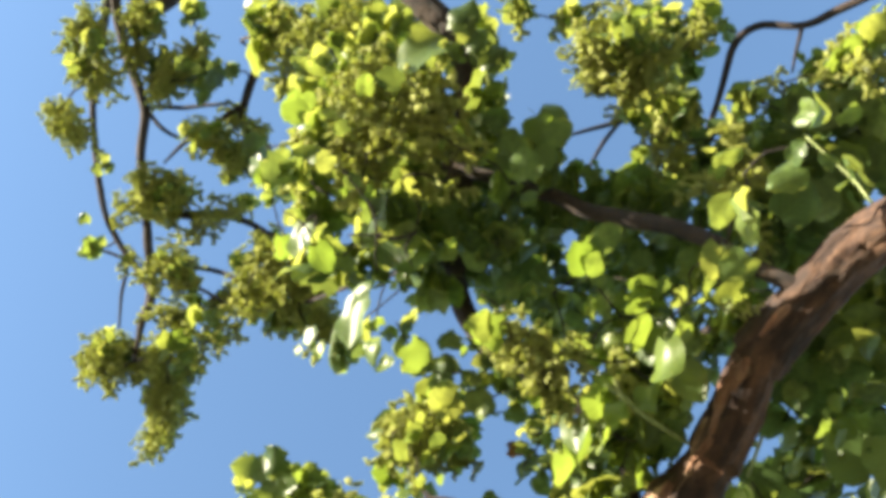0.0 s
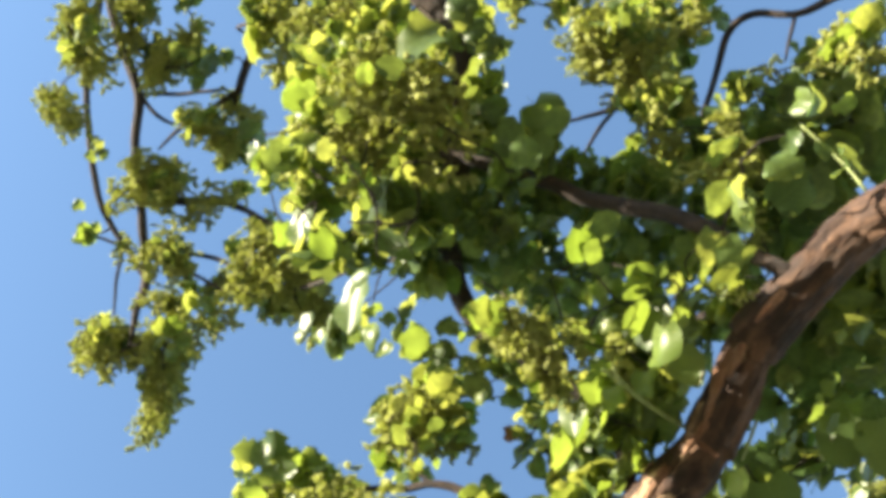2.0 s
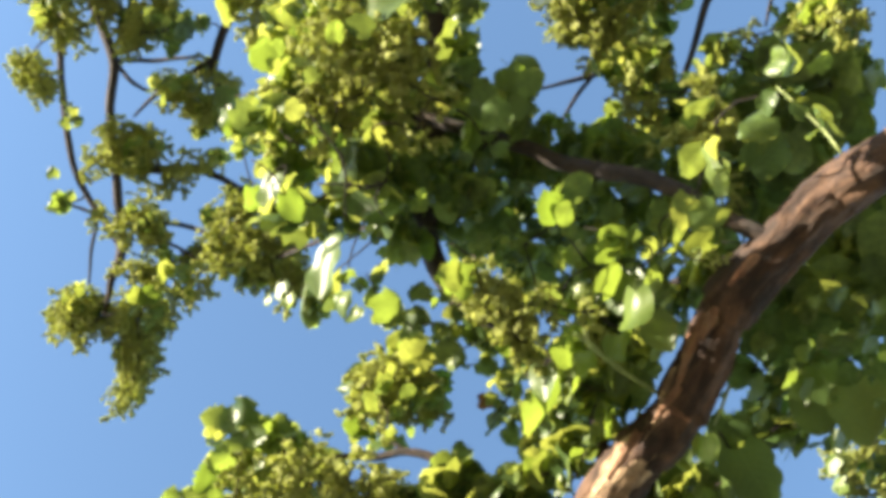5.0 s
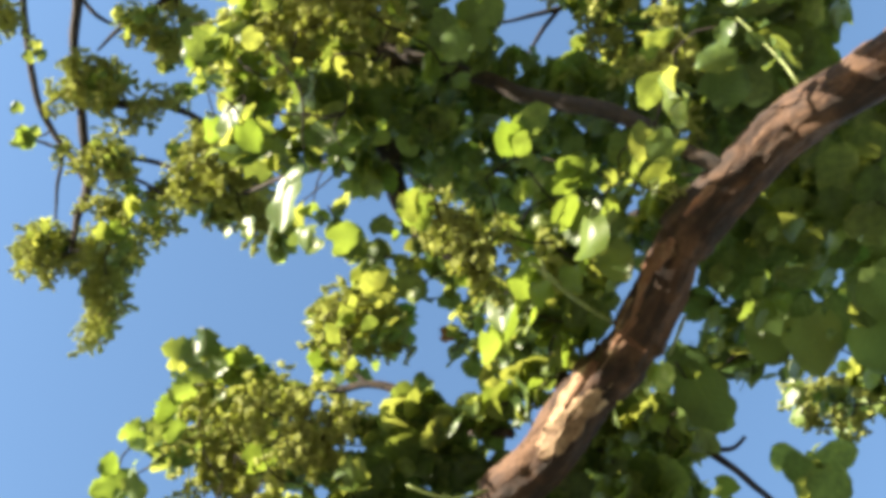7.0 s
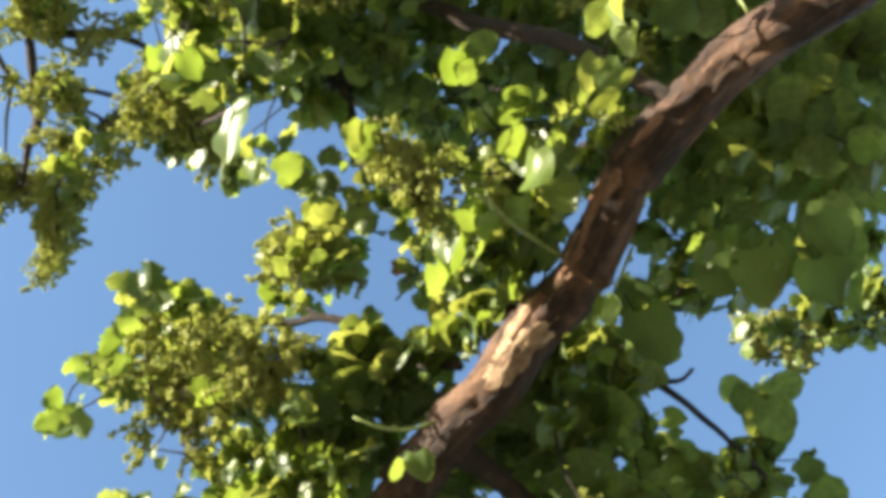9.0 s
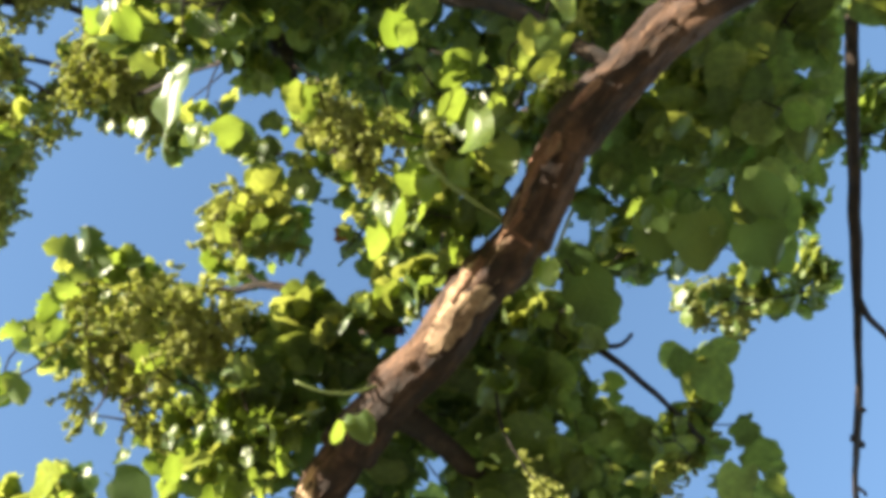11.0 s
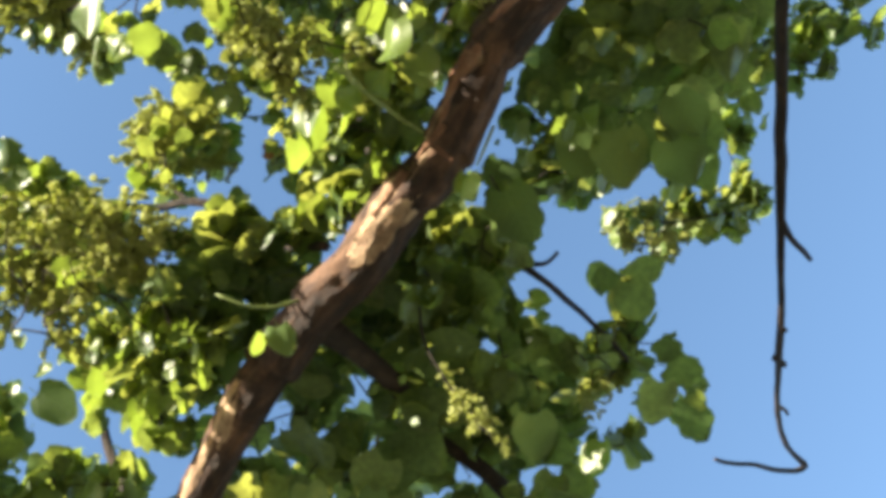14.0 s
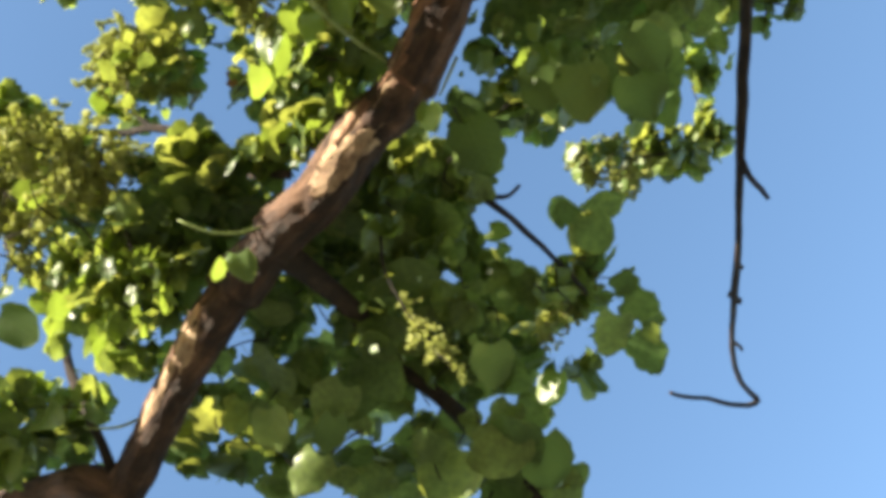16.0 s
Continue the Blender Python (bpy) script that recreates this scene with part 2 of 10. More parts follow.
def bare_sunlit_patch(centre, axis, long_half, wide_half):
    """Pale wood where the bark has come off, sunlight included in its colour: an uneven patch with a soft outline that
    follows the bough, 2 mm proud.
    """
    c, ax = Vector(centre), Vector(axis).normalized()
    skin = BVHTree.FromPolygons([v.co for v in bough.data.vertices], [tuple(p.vertices) for p in bough.data.polygons])
    place, n, _, _ = skin.find_nearest(c)
    side = ax.cross(n).normalized()
    verts, faces, uvs = [], [], []
    rings, spokes = 14, 72
    for r in range(rings + 1):
        for k in range(spokes):
            a = 2 * math.pi * k / spokes
            d = Vector((math.cos(a), math.sin(a), 0))
            edge = 1 + 0.30 * noise.noise(d * 1.6 + c * 3) + 0.22 * noise.noise(d * 5 + c * 7) + 0.10 * noise.noise(d * 13 + c)
            u, w = math.cos(a) * long_half * edge * r / rings, math.sin(a) * wide_half * edge * r / rings
            p = place + ax * u + side * w
            hit, hn, _, _ = skin.find_nearest(p)
            verts.append(hit + hn * (0.0025 if r < rings else -0.001))
            uvs.append((0.5 + w * 2.2, u))
    for r in range(rings):
        for k in range(spokes):
            a, b = r * spokes + k, r * spokes + (k + 1) % spokes
            faces.append((a, b, b + spokes, a + spokes))
    tagged(mesh_object("bare_sunlit_patch", verts, faces, PEELED_SUNLIT, bough, uvs), "pale patch of peeled bark and painted sunlight")


# ---- leaves ----
def leaf_shape(seed):
    """A broad heart-shaped blade of unit length: uneven wavy margin, notched base, folded midrib, rolled edges, and its stalk."""
    rnd = random.Random(seed)
    ys = (0.0, 0.07, 0.18, 0.31, 0.45, 0.59, 0.72, 0.84, 0.94, 1.0)
    kind = "maple" if seed >= 14 else ("round", "round", "heart", "lobed", "round", "heart", "round")[seed % 7]
    profile = {"round": (0.27, 0.43, 0.52, 0.55, 0.54, 0.50, 0.46, 0.34, 0.20, 0.06),
               "heart": (0.34, 0.48, 0.55, 0.56, 0.53, 0.47, 0.38, 0.27, 0.15, 0.04),
               "maple": (0.30, 0.50, 0.40, 0.57, 0.40, 0.50, 0.33, 0.38, 0.19, 0.02),
               "lobed": (0.30, 0.45, 0.56, 0.55, 0.47, 0.49, 0.46, 0.29, 0.22, 0.05)}[kind]
    width = rnd.uniform(0.78, 1.05)
    notch = rnd.uniform(0.08, 0.20)
    fold, droop = rnd.uniform(-0.15, 0.5), rnd.uniform(-0.15, 0.65)
    wave, curl, bow = rnd.uniform(0.04, 0.12), rnd.uniform(-0.10, 0.22), rnd.uniform(-0.12, 0.12)
    verts, uvs, faces = [], [], []
    for r, y0 in enumerate(ys):
        edge = [1 + rnd.uniform(-0.055, 0.055) for _ in range(2)]
        for c in range(7):
            s = (c - 3) / 3
            x = s * profile[r] * width * (edge[c > 3] if abs(s) > 0.5 else 1.0)
            y = y0 - (notch * abs(s) ** 1.4 if r == 0 else 0.4 * notch * abs(s) ** 1.4 if r == 1 else 0.0)
            y += rnd.uniform(-0.02, 0.02) * abs(s)
            z = fold * abs(x) - droop * (y - 0.3) ** 2 - curl * s ** 4 + wave * math.sin(7 * y + 2.5 * s + seed) * s * s
            verts.append((x + bow * y * y, y, z))
            uvs.append((0.5 + x * 0.9, y0))
    for r in range(len(ys) - 1):
        for c in range(6):
            a = r * 7 + c
            faces.append((a, a + 1, a + 8, a + 7))
    n = len(verts)
    bend = rnd.uniform(-0.15, 0.15)
    for k, (y, h) in enumerate(((0.02, 0.012), (-0.12, 0.008), (-0.25, 0.008))):
        for dx, dz in ((-h, 0.0), (h, 0.0), (0.0, h * 1.6)):
            verts.append((dx + bend * (y - 0.02) ** 2 * 2, y, dz - 0.02 + 0.25 * (0.02 - y) ** 2 - droop * 0.09))
            uvs.append((0.5, 0.0))
    for k in range(2):
        for j in range(3):
            a, b = n + 3 * k + j, n + 3 * k + (j + 1) % 3
            faces.append((a, b, b + 3, a + 3))
    return np.array(verts), faces, uvs


LEAF_SHAPES = [leaf_shape(s) for s in range(17)]


def leaf_frame(rnd, tip=None, normal=None, level=False):
    """Blade axes: tip outward and drooping, upper face mostly to the sky."""
    if normal is None and level:
        # level blades lean away from the sun, which darkens them
        normal = Vector((rnd.gauss(0.20, 0.25), rnd.gauss(-0.08, 0.28), 1))
    elif normal is None:
        normal = Vector((rnd.gauss(-0.50, 0.55), rnd.gauss(-0.20, 0.55), rnd.gauss(0.55, 0.45)))
    normal = normal.normalized()
    if tip is None:
        a = rnd.uniform(0, 2 * math.pi)
        tip = Vector((math.cos(a), math.sin(a), rnd.gauss(-0.75, 0.4)))
    y = (tip - normal * tip.dot(normal)).normalized()
    x = y.cross(normal)
    return Matrix((x, y, normal)).transposed()


leaf_meshes = {}


def leaf_mesh(k, mat):
    if (k, mat.name) not in leaf_meshes:
        v, f, uv = LEAF_SHAPES[k]
        me = bpy.data.meshes.new("leaf")
        me.from_pydata([tuple(p) for p in v], [], f)
        layer = me.uv_layers.new(name="UVMap")
        for lp, d in zip(me.loops, layer.data):
            d.uv = uv[lp.vertex_index]
        me.polygons.foreach_set("use_smooth", [True] * len(me.polygons))
        me.materials.append(mat)
        leaf_meshes[(k, mat.name)] = me
    return leaf_meshes[(k, mat.name)]


single_leaves = 0
rest = {}


def put_leaf(place, size, turn, k, mat, single):
    global single_leaves
    if single and single_leaves < 298:
        single_leaves += 1
        ob = new("leaf", leaf_mesh(k, mat))
        ob.parent = tree
        ob.matrix_basis = Matrix.Translation(place) @ turn.to_4x4() @ Matrix.Scale(size, 4)
        return
    v, f, uv = LEAF_SHAPES[k]
    verts, faces, uvs = rest.setdefault(mat.name, ([], [], []))
    base = len(verts)
    verts.extend((v * size @ np.array(turn).T + np.array(place)).tolist())
    faces.extend([tuple(i + base for i in q) for q in f])
    uvs.extend(uv)


def leaf(place, size, tip, normal, mat=None, k=0):
    """One leaf that stands out by itself."""
    put_leaf(Vector(place), size, leaf_frame(random, Vector(tip), Vector(normal)), k % 17, mat or LEAF, True)


def under_limb(p):
    """True close under the slender limbs, whose undersides carry no leaves."""
    for a, b in BARE_LIMBS:
        a, b = Vector(a), Vector(b)
        s = max(0.0, min(1.0, (p - a).dot(b - a) / (b - a).length_squared))
        q = a.lerp(b, s) - p
        drop = q.dot(HANG)
        if 0.0 < drop < 0.7 and (q - HANG * drop).length < 0.04:
            return True
    return False


def in_opening(p):
    """True where the crown is open to the sky."""
    for a, b, r in OPENINGS:
        a, b = Vector(a), Vector(b)
        q = max(0.0, min(1.0, (p - a).dot(b - a) / (b - a).length_squared))
        if (a.lerp(b, q) - p).length < r:
            return True
    return False


def in_gap(p):
    """True in the gaps of the crown through which the low sun reaches the bough."""
    for start, radius in SUN_GAPS:
        q = p - Vector(start)
        along = q.dot(SUN_DIR)
        if along > -0.02 and (q - SUN_DIR * along).length < radius:
            return True
    return False


SUN_DIR = SUN_FROM.normalized()
HANG = Vector((0.10, 0.09, 0.99)).normalized()
TILT = Matrix.Rotation(radians(173), 3, "X")


def spray(centre, size, count, length, young=0.12, level=False, dense=False):
    """Leaves of one leafy shoot, strewn through an ellipsoid that leans like the crown's underside."""
    centre = Vector(centre)
    placed = False
    rnd = random.Random(int(abs(centre.x * 7919 + centre.y * 1047 + centre.z * 3301) * 100))
    for _ in range(count):
        while True:
            p = Vector((rnd.uniform(-1, 1), rnd.uniform(-1, 1), rnd.uniform(-1, 1)))
            if p.length < 1:
                break
        p = TILT @ Vector((p.x * size[0], p.y * size[1], p.z * size[2]))
        s = length * rnd.choice((0.45, 0.55, 0.7, 0.85, 0.95, 1.15)) * (0.86 if level else 0.95)
        # laid flat, with fewer young ones, to darken these parts of the crown
        flat = any((centre + p - Vector(c)).length < r for c, r in DARKENED_LEAVES) and rnd.random() < 0.75
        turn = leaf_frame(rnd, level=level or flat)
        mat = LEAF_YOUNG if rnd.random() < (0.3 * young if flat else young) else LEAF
        k = rnd.randrange(14)
        crowded = any((centre + p - Vector(c)).length < r for c, r in FLOWER_HEADS) and rnd.random() < 0.6
        if dense or not (crowded or in_gap(centre + p) or under_limb(centre + p) or in_opening(centre + p)):
            put_leaf(centre + p - turn @ Vector((0, 0.45 * s, 0)), s, turn, k, mat, False)
            placed = True
    if placed:
        shoot_tips.append(tuple(centre))


# ---- flower panicles ----
def panicle_mesh(seed):
    """A full drooping plume: a thin bent axis, forked side stalks and many small open buds in uneven tufts."""
    rnd = random.Random(seed + 900)
    verts, faces = [], []

    def bud(c, r):
        base = len(verts)
        turn = Euler((rnd.uniform(0, 6.3), rnd.uniform(0, 6.3), 0)).to_matrix()
        for d in ((1, 1, 1), (1, -1, -1), (-1, 1, -1), (-1, -1, 1)):
            v = turn @ Vector(d) * (r * rnd.uniform(0.45, 0.95))
            verts.append((c[0] + v.x, c[1] + v.y, c[2] + v.z))
        for t in ((0, 1, 2), (0, 3, 1), (0, 2, 3), (1, 3, 2)):
            faces.append(tuple(base + i for i in t))

    def stalk(a, b, r):
        base = len(verts)
        for p in (a, b):
            for d in ((r, 0, 0), (-r * 0.5, r * 0.87, 0), (-r * 0.5, -r * 0.87, 0)):
                verts.append(tuple(p[i] + d[i] for i in range(3)))
        for j in range(3):
            faces.append((base + j, base + (j + 1) % 3, base + 3 + (j + 1) % 3, base + 3 + j))

    bx, by = rnd.uniform(-0.3, 0.3), rnd.uniform(-0.3, 0.3)

    def axis(s):
        return (bx * s * s, by * s * s, -s)

    for k in range(6):
        stalk(axis(k / 6), axis((k + 1) / 6), 0.011 * (1 - k / 8))
    for k in range(13):
        s = 0.04 + 0.94 * k / 13
        a = k * 2.4 + rnd.uniform(-0.7, 0.7)
        reach = (0.25 * (1 - s) ** 0.7 + 0.05) * rnd.uniform(0.5, 1.35)
        o = axis(s)
        e = (o[0] + math.cos(a) * reach, o[1] + math.sin(a) * reach, o[2] - reach * rnd.uniform(0.1, 1.1))
        stalk(o, e, 0.006)
        for f in (0.35, 0.55, 0.75, 0.95, 1.12):
            hub = [o[i] + (e[i] - o[i]) * f + rnd.gauss(0, 0.010) for i in range(3)]
            for _ in range(rnd.randrange(3, 7)):
                c = [h + rnd.gauss(0, 0.017) for h in hub]
                bud(c, rnd.uniform(0.022, 0.048))
    me = bpy.data.meshes.new("flower_panicle")
    me.from_pydata(verts, [], faces)
    me.materials.append(BLOOM)
    return me


PANICLES = [panicle_mesh(s) for s in range(6)]


single_panicles = 0
far_bloom = ([], [])


def panicles(centre, size, count, length, single=False):
    """Drooping panicles through an ellipsoid."""
    global single_panicles
    shoot_tips.append(tuple(centre))
    rnd = random.Random(int(abs(centre[0] * 7919 + centre[1] * 1047 + centre[2] * 3301) * 100) + 7)
    for _ in range(count):
        while True:
            p = Vector((rnd.uniform(-1, 1), rnd.uniform(-1, 1), rnd.uniform(-1, 1)))
            if p.length < 1:
                break
        p = TILT @ Vector((p.x * size[0], p.y * size[1], p.z * size[2]))
        s = length * rnd.uniform(0.7, 1.25)
        turn = Euler((rnd.gauss(1.18, 0.42), rnd.gauss(0, 0.42), rnd.gauss(0, 0.6))).to_matrix() @ Euler((0, 0, rnd.uniform(0, 6.28))).to_matrix()
        me = PANICLES[rnd.randrange(6)]
        if in_gap(Vector(centre) + p) or under_limb(Vector(centre) + p):
            continue
        place = Matrix.Translation(Vector(centre) + p - turn @ Vector((0, 0, -0.45 * s))) @ turn.to_4x4() @ Matrix.Scale(s, 4)
        if single and single_panicles < 298:
            single_panicles += 1
            ob = new("flower_panicle", me)
            ob.parent = tree
            ob.matrix_basis = place
        else:
            base = len(far_bloom[0])
            co = np.empty(len(me.vertices) * 3)
            me.vertices.foreach_get("co", co)
            co = co.reshape(-1, 3) @ np.array(place.to_3x3()).T + np.array(place.translation)
            far_bloom[0].extend(co.tolist())
            far_bloom[1].extend([tuple(i + base for i in f.vertices) for f in me.polygons])


# ---- ground: one sheet to the horizon ----
bm = bmesh.new()
bmesh.ops.create_grid(bm, x_segments=60, y_segments=60, size=1500)
for v in bm.verts:
    near = math.hypot(v.co.x, v.co.y)
    v.co.z = -0.02 if near < 260 else noise.noise(v.co * 0.004) * 4 - 3
me = bpy.data.meshes.new("ground")
bm.to_mesh(me)
bm.free()
me.materials.append(GROUND)
tagged(new("ground", me), "pale dry grass and bare earth under the tree", "ground", kind="structure")

SUN_GAPS = []
BARE_LIMBS = [
    ((0.073, 0.969, 4.484), (-0.039, 0.961, 4.586)),
    ((-0.039, 0.961, 4.586), (-0.142, 0.916, 4.695)),
    ((-0.142, 0.916, 4.695), (-0.23, 0.914, 4.746)),
    ((-0.23, 0.914, 4.746), (-0.321, 0.945, 4.791)),
    ((-0.321, 0.945, 4.791), (-0.443, 0.945, 4.791)),
    ((0.624, 0.192, 4.033), (0.567, 0.163, 4.113)),
    ((0.567, 0.163, 4.113), (0.483, 0.109, 4.213)),
    ((0.483, 0.109, 4.213), (0.390, 0.073, 4.312)),
    ((0.390, 0.073, 4.312), (0.235, 0.045, 4.458)),
    ((0.235, 0.045, 4.458), (0.106, -0.004, 4.557)),
    ((0.106, -0.004, 4.557), (-0.049, -0.052, 4.703)),
    ((-0.049, -0.052, 4.703), (-0.183, -0.096, 4.801)),
]
# places where the crown is open and the sky shows: from, to, radius
OPENINGS = []
OPENINGS.append(((0.253, 1.116, 3.790), (0.327, 2.035, 5.815), 0.072))
OPENINGS.append(((0.105, 1.264, 3.763), (0.044, 2.319, 5.763), 0.055))
OPENINGS.append(((0.288, 1.232, 3.750), (0.394, 2.258, 5.738), 0.058))
OPENINGS.append(((0.174, 1.193, 3.776), (0.176, 2.183, 5.788), 0.050))
OPENINGS.append(((0.532, 1.001, 3.791), (0.861, 1.814, 5.818), 0.058))
OPENINGS.append(((0.648, 1.273, 3.692), (1.084, 2.336, 5.628), 0.060))
OPENINGS.append(((0.499, 1.252, 3.717), (0.799, 2.295, 5.676), 0.052))
OPENINGS.append(((0.904, 0.588, 3.935), (1.682, 1.109, 6.052), 0.058))
OPENINGS.append(((0.590, 0.553, 3.952), (1.079, 1.041, 6.084), 0.055))
OPENINGS.append(((0.657, 0.484, 3.965), (1.208, 0.910, 6.109), 0.048))
OPENINGS.append(((0.923, 0.439, 3.967), (1.718, 0.824, 6.113), 0.048))
OPENINGS.append(((0.790, 0.397, 3.980), (1.463, 0.742, 6.138), 0.045))
OPENINGS.append(((1.069, 0.184, 4.018), (1.998, 0.335, 6.212), 0.050))
OPENINGS.append(((-0.423, 1.151, 3.856), (-0.974, 2.093, 5.959), 0.075))
OPENINGS.append(((-0.442, 1.086, 3.882), (-1.012, 1.968, 6.008), 0.050))
OPENINGS.append(((-0.384, 1.209, 3.830), (-0.901, 2.203, 5.910), 0.050))
OPENINGS.append(((-0.315, 1.253, 3.805), (-0.768, 2.288, 5.861), 0.040))
OPENINGS.append(((0.720, 0.752, 3.845), (1.223, 1.337, 5.920), 0.100))
OPENINGS.append(((0.682, 0.693, 3.868), (1.150, 1.224, 5.964), 0.055))
OPENINGS.append(((0.687, 0.802, 3.833), (1.158, 1.433, 5.899), 0.050))
OPENINGS.append(((-0.051, 0.606, 3.931), (-0.072, 1.165, 6.074), 0.085))
OPENINGS.append(((-0.017, 0.531, 3.942), (-0.007, 1.020, 6.095), 0.050))
OPENINGS.append(((0.034, 0.671, 3.922), (0.091, 1.290, 6.057), 0.055))
OPENINGS.append(((-0.236, 0.793, 3.923), (-0.505, 1.502, 6.028), 0.065))
OPENINGS.append(((-0.268, 0.744, 3.935), (-0.565, 1.408, 6.051), 0.045))
OPENINGS.append(((-0.179, 0.824, 3.915), (-0.395, 1.561, 6.012), 0.050))
OPENINGS.append(((-0.141, 0.716, 3.937), (-0.322, 1.354, 6.056), 0.045))
# parts of the crown darkened by laying their leaves flat
DARKENED_LEAVES = [((-0.034, 0.131, 4.310), 0.28), ((-0.266, 0.186, 4.298), 0.18), ((1.050, 0.317, 4.502), 0.40), ((0.396, 1.453, 4.300), 0.40), ((0.237, 1.288, 4.319), 0.20), ((0.711, 1.379, 4.284), 0.30), ((-0.129, 0.953, 4.397), 0.22)]
# inside these the plumes outnumber the leaves
FLOWER_HEADS = [((-0.363, -0.107, 4.520), 0.32), ((-0.558, 0.000, 4.505), 0.18), ((0.347, -0.417, 4.919), 0.17), ((0.037, 0.367, 4.142), 0.10), ((-0.512, 1.035, 4.388), 0.26)]

# gaps in the crown through which the sun reaches the bough
SUN_GAPS.append(((-0.326, 0.996, 4.212), 0.07))
SUN_GAPS.append(((-0.254, 1.088, 4.172), 0.07))
SUN_GAPS.append(((-0.211, 1.180, 4.135), 0.07))
SUN_GAPS.append(((-0.467, 0.976, 4.238), 0.07))
SUN_GAPS.append(((-0.396, 1.040, 4.207), 0.07))
SUN_GAPS.append(((-0.281, 1.224, 4.131), 0.07))
SUN_GAPS.append(((0.656, 0.528, 4.339), 0.075))
SUN_GAPS.append(((0.789, 0.593, 4.302), 0.075))
SUN_GAPS.append(((0.906, 0.546, 4.302), 0.075))
SUN_GAPS.append(((1.009, 0.598, 4.273), 0.075))
SUN_GAPS.append(((0.758, 0.439, 4.354), 0.075))
SUN_GAPS.append(((0.891, 0.434, 4.339), 0.075))
SUN_GAPS.append(((0.598, 0.643, 4.310), 0.075))
SUN_GAPS.append(((0.569, 0.772, 4.274), 0.075))
SUN_GAPS.append(((0.098, 0.504, 4.205), 0.07))
SUN_GAPS.append(((0.166, 0.541, 4.185), 0.07))
SUN_GAPS.append(((0.002, 0.521, 4.211), 0.07))
SUN_GAPS.append(((0.207, 0.434, 4.213), 0.07))
SUN_GAPS.append(((0.429, 0.193, 4.143), 0.085))
SUN_GAPS.append(((0.462, 0.245, 4.130), 0.085))
SUN_GAPS.append(((0.415, 0.290, 4.122), 0.085))
SUN_GAPS.append(((0.343, 0.239, 4.135), 0.085))
SUN_GAPS.append(((0.263, 0.259, 4.133), 0.085))
SUN_GAPS.append(((0.244, 0.324, 4.119), 0.085))
SUN_GAPS.append(((0.980, 0.890, 4.710), 0.14))
SUN_GAPS.append(((1.113, 0.950, 4.833), 0.14))
SUN_GAPS.append(((1.112, 1.018, 4.970), 0.14))
SUN_GAPS.append(((-0.457, 1.153, 4.219), 0.08))
SUN_GAPS.append(((-0.370, 1.202, 4.187), 0.08))
SUN_GAPS.append(((-0.412, 1.273, 4.168), 0.08))
SUN_GAPS.append(((-0.313, 1.144, 4.200), 0.08))
SUN_GAPS.append(((-0.483, 1.346, 4.152), 0.08))
SUN_GAPS.append(((-0.332, 1.336, 4.133), 0.08))
SUN_GAPS.append(((-0.094, 1.274, 4.172), 0.06))
SUN_GAPS.append(((-0.154, 1.394, 4.172), 0.06))
SUN_GAPS.append(((-0.204, 1.494, 4.182), 0.06))
SUN_GAPS.append(((0.816, 0.385, 4.368), 0.06))
SUN_GAPS.append(((0.993, 0.455, 4.272), 0.06))
SUN_GAPS.append(((0.906, 0.664, 4.271), 0.06))
SUN_GAPS.append(((0.719, 0.494, 4.294), 0.05))
SUN_GAPS.append(((1.109, 0.548, 4.229), 0.07))
SUN_GAPS.append(((0.641, 0.632, 4.313), 0.05))
SUN_GAPS.append(((0.388, 1.262, 4.255), 0.05))
SUN_GAPS.append(((1.039, 1.033, 4.351), 0.06))
SUN_GAPS.append(((1.200, 1.381, 4.276), 0.07))
SUN_GAPS.append(((0.817, 0.469, 4.342), 0.05))
SUN_GAPS.append(((0.894, -0.037, 3.935), 0.06))
SUN_GAPS.append(((0.832, -0.001, 3.959), 0.06))
SUN_GAPS.append(((0.768, 0.042, 3.983), 0.06))
SUN_GAPS.append(((0.715, 0.092, 4.005), 0.06))
SUN_GAPS.append(((0.657, 0.156, 4.015), 0.06))
SUN_GAPS.append(((0.611, 0.214, 4.026), 0.05))
SUN_GAPS.append(((0.517, 0.372, 4.042), 0.05))
SUN_GAPS.append(((0.483, 0.442, 4.061), 0.05))
SUN_GAPS.append(((0.282, 0.787, 4.114), 0.09))
SUN_GAPS.append(((0.327, 0.725, 4.096), 0.06))
SUN_GAPS.append(((0.756, 0.098, 4.016), 0.05))
SUN_GAPS.append(((-0.154, 1.541, 4.182), 0.08))
SUN_GAPS.append(((-0.051, 0.313, 4.047), 0.09))
SUN_GAPS.append(((0.088, 0.220, 4.032), 0.09))
SUN_GAPS.append(((0.239, 0.180, 4.018), 0.08))
SUN_GAPS.append(((0.023, 0.512, 4.168), 0.08))
SUN_GAPS.append(((0.215, 0.279, 3.999), 0.1))
SUN_GAPS.append(((0.669, 0.412, 4.285), 0.08))
SUN_GAPS.append(((0.098, 0.316, 4.252), 0.1))
SUN_GAPS.append(((0.204, 0.412, 4.162), 0.09))
SUN_GAPS.append(((0.044, 0.467, 4.321), 0.08))
SUN_GAPS.append(((0.916, 1.565, 4.349), 0.05))
SUN_GAPS.append(((0.855, 0.717, 4.271), 0.04))
SUN_GAPS.append(((1.216, 1.080, 4.862), 0.04))
SUN_GAPS.append(((0.271, 0.303, 4.001), 0.05))
SUN_GAPS.append(((0.769, 0.534, 4.240), 0.07))
SUN_GAPS.append(((0.569, 0.554, 4.257), 0.06))
SUN_GAPS.append(((-0.351, 1.149, 4.279), 0.1))
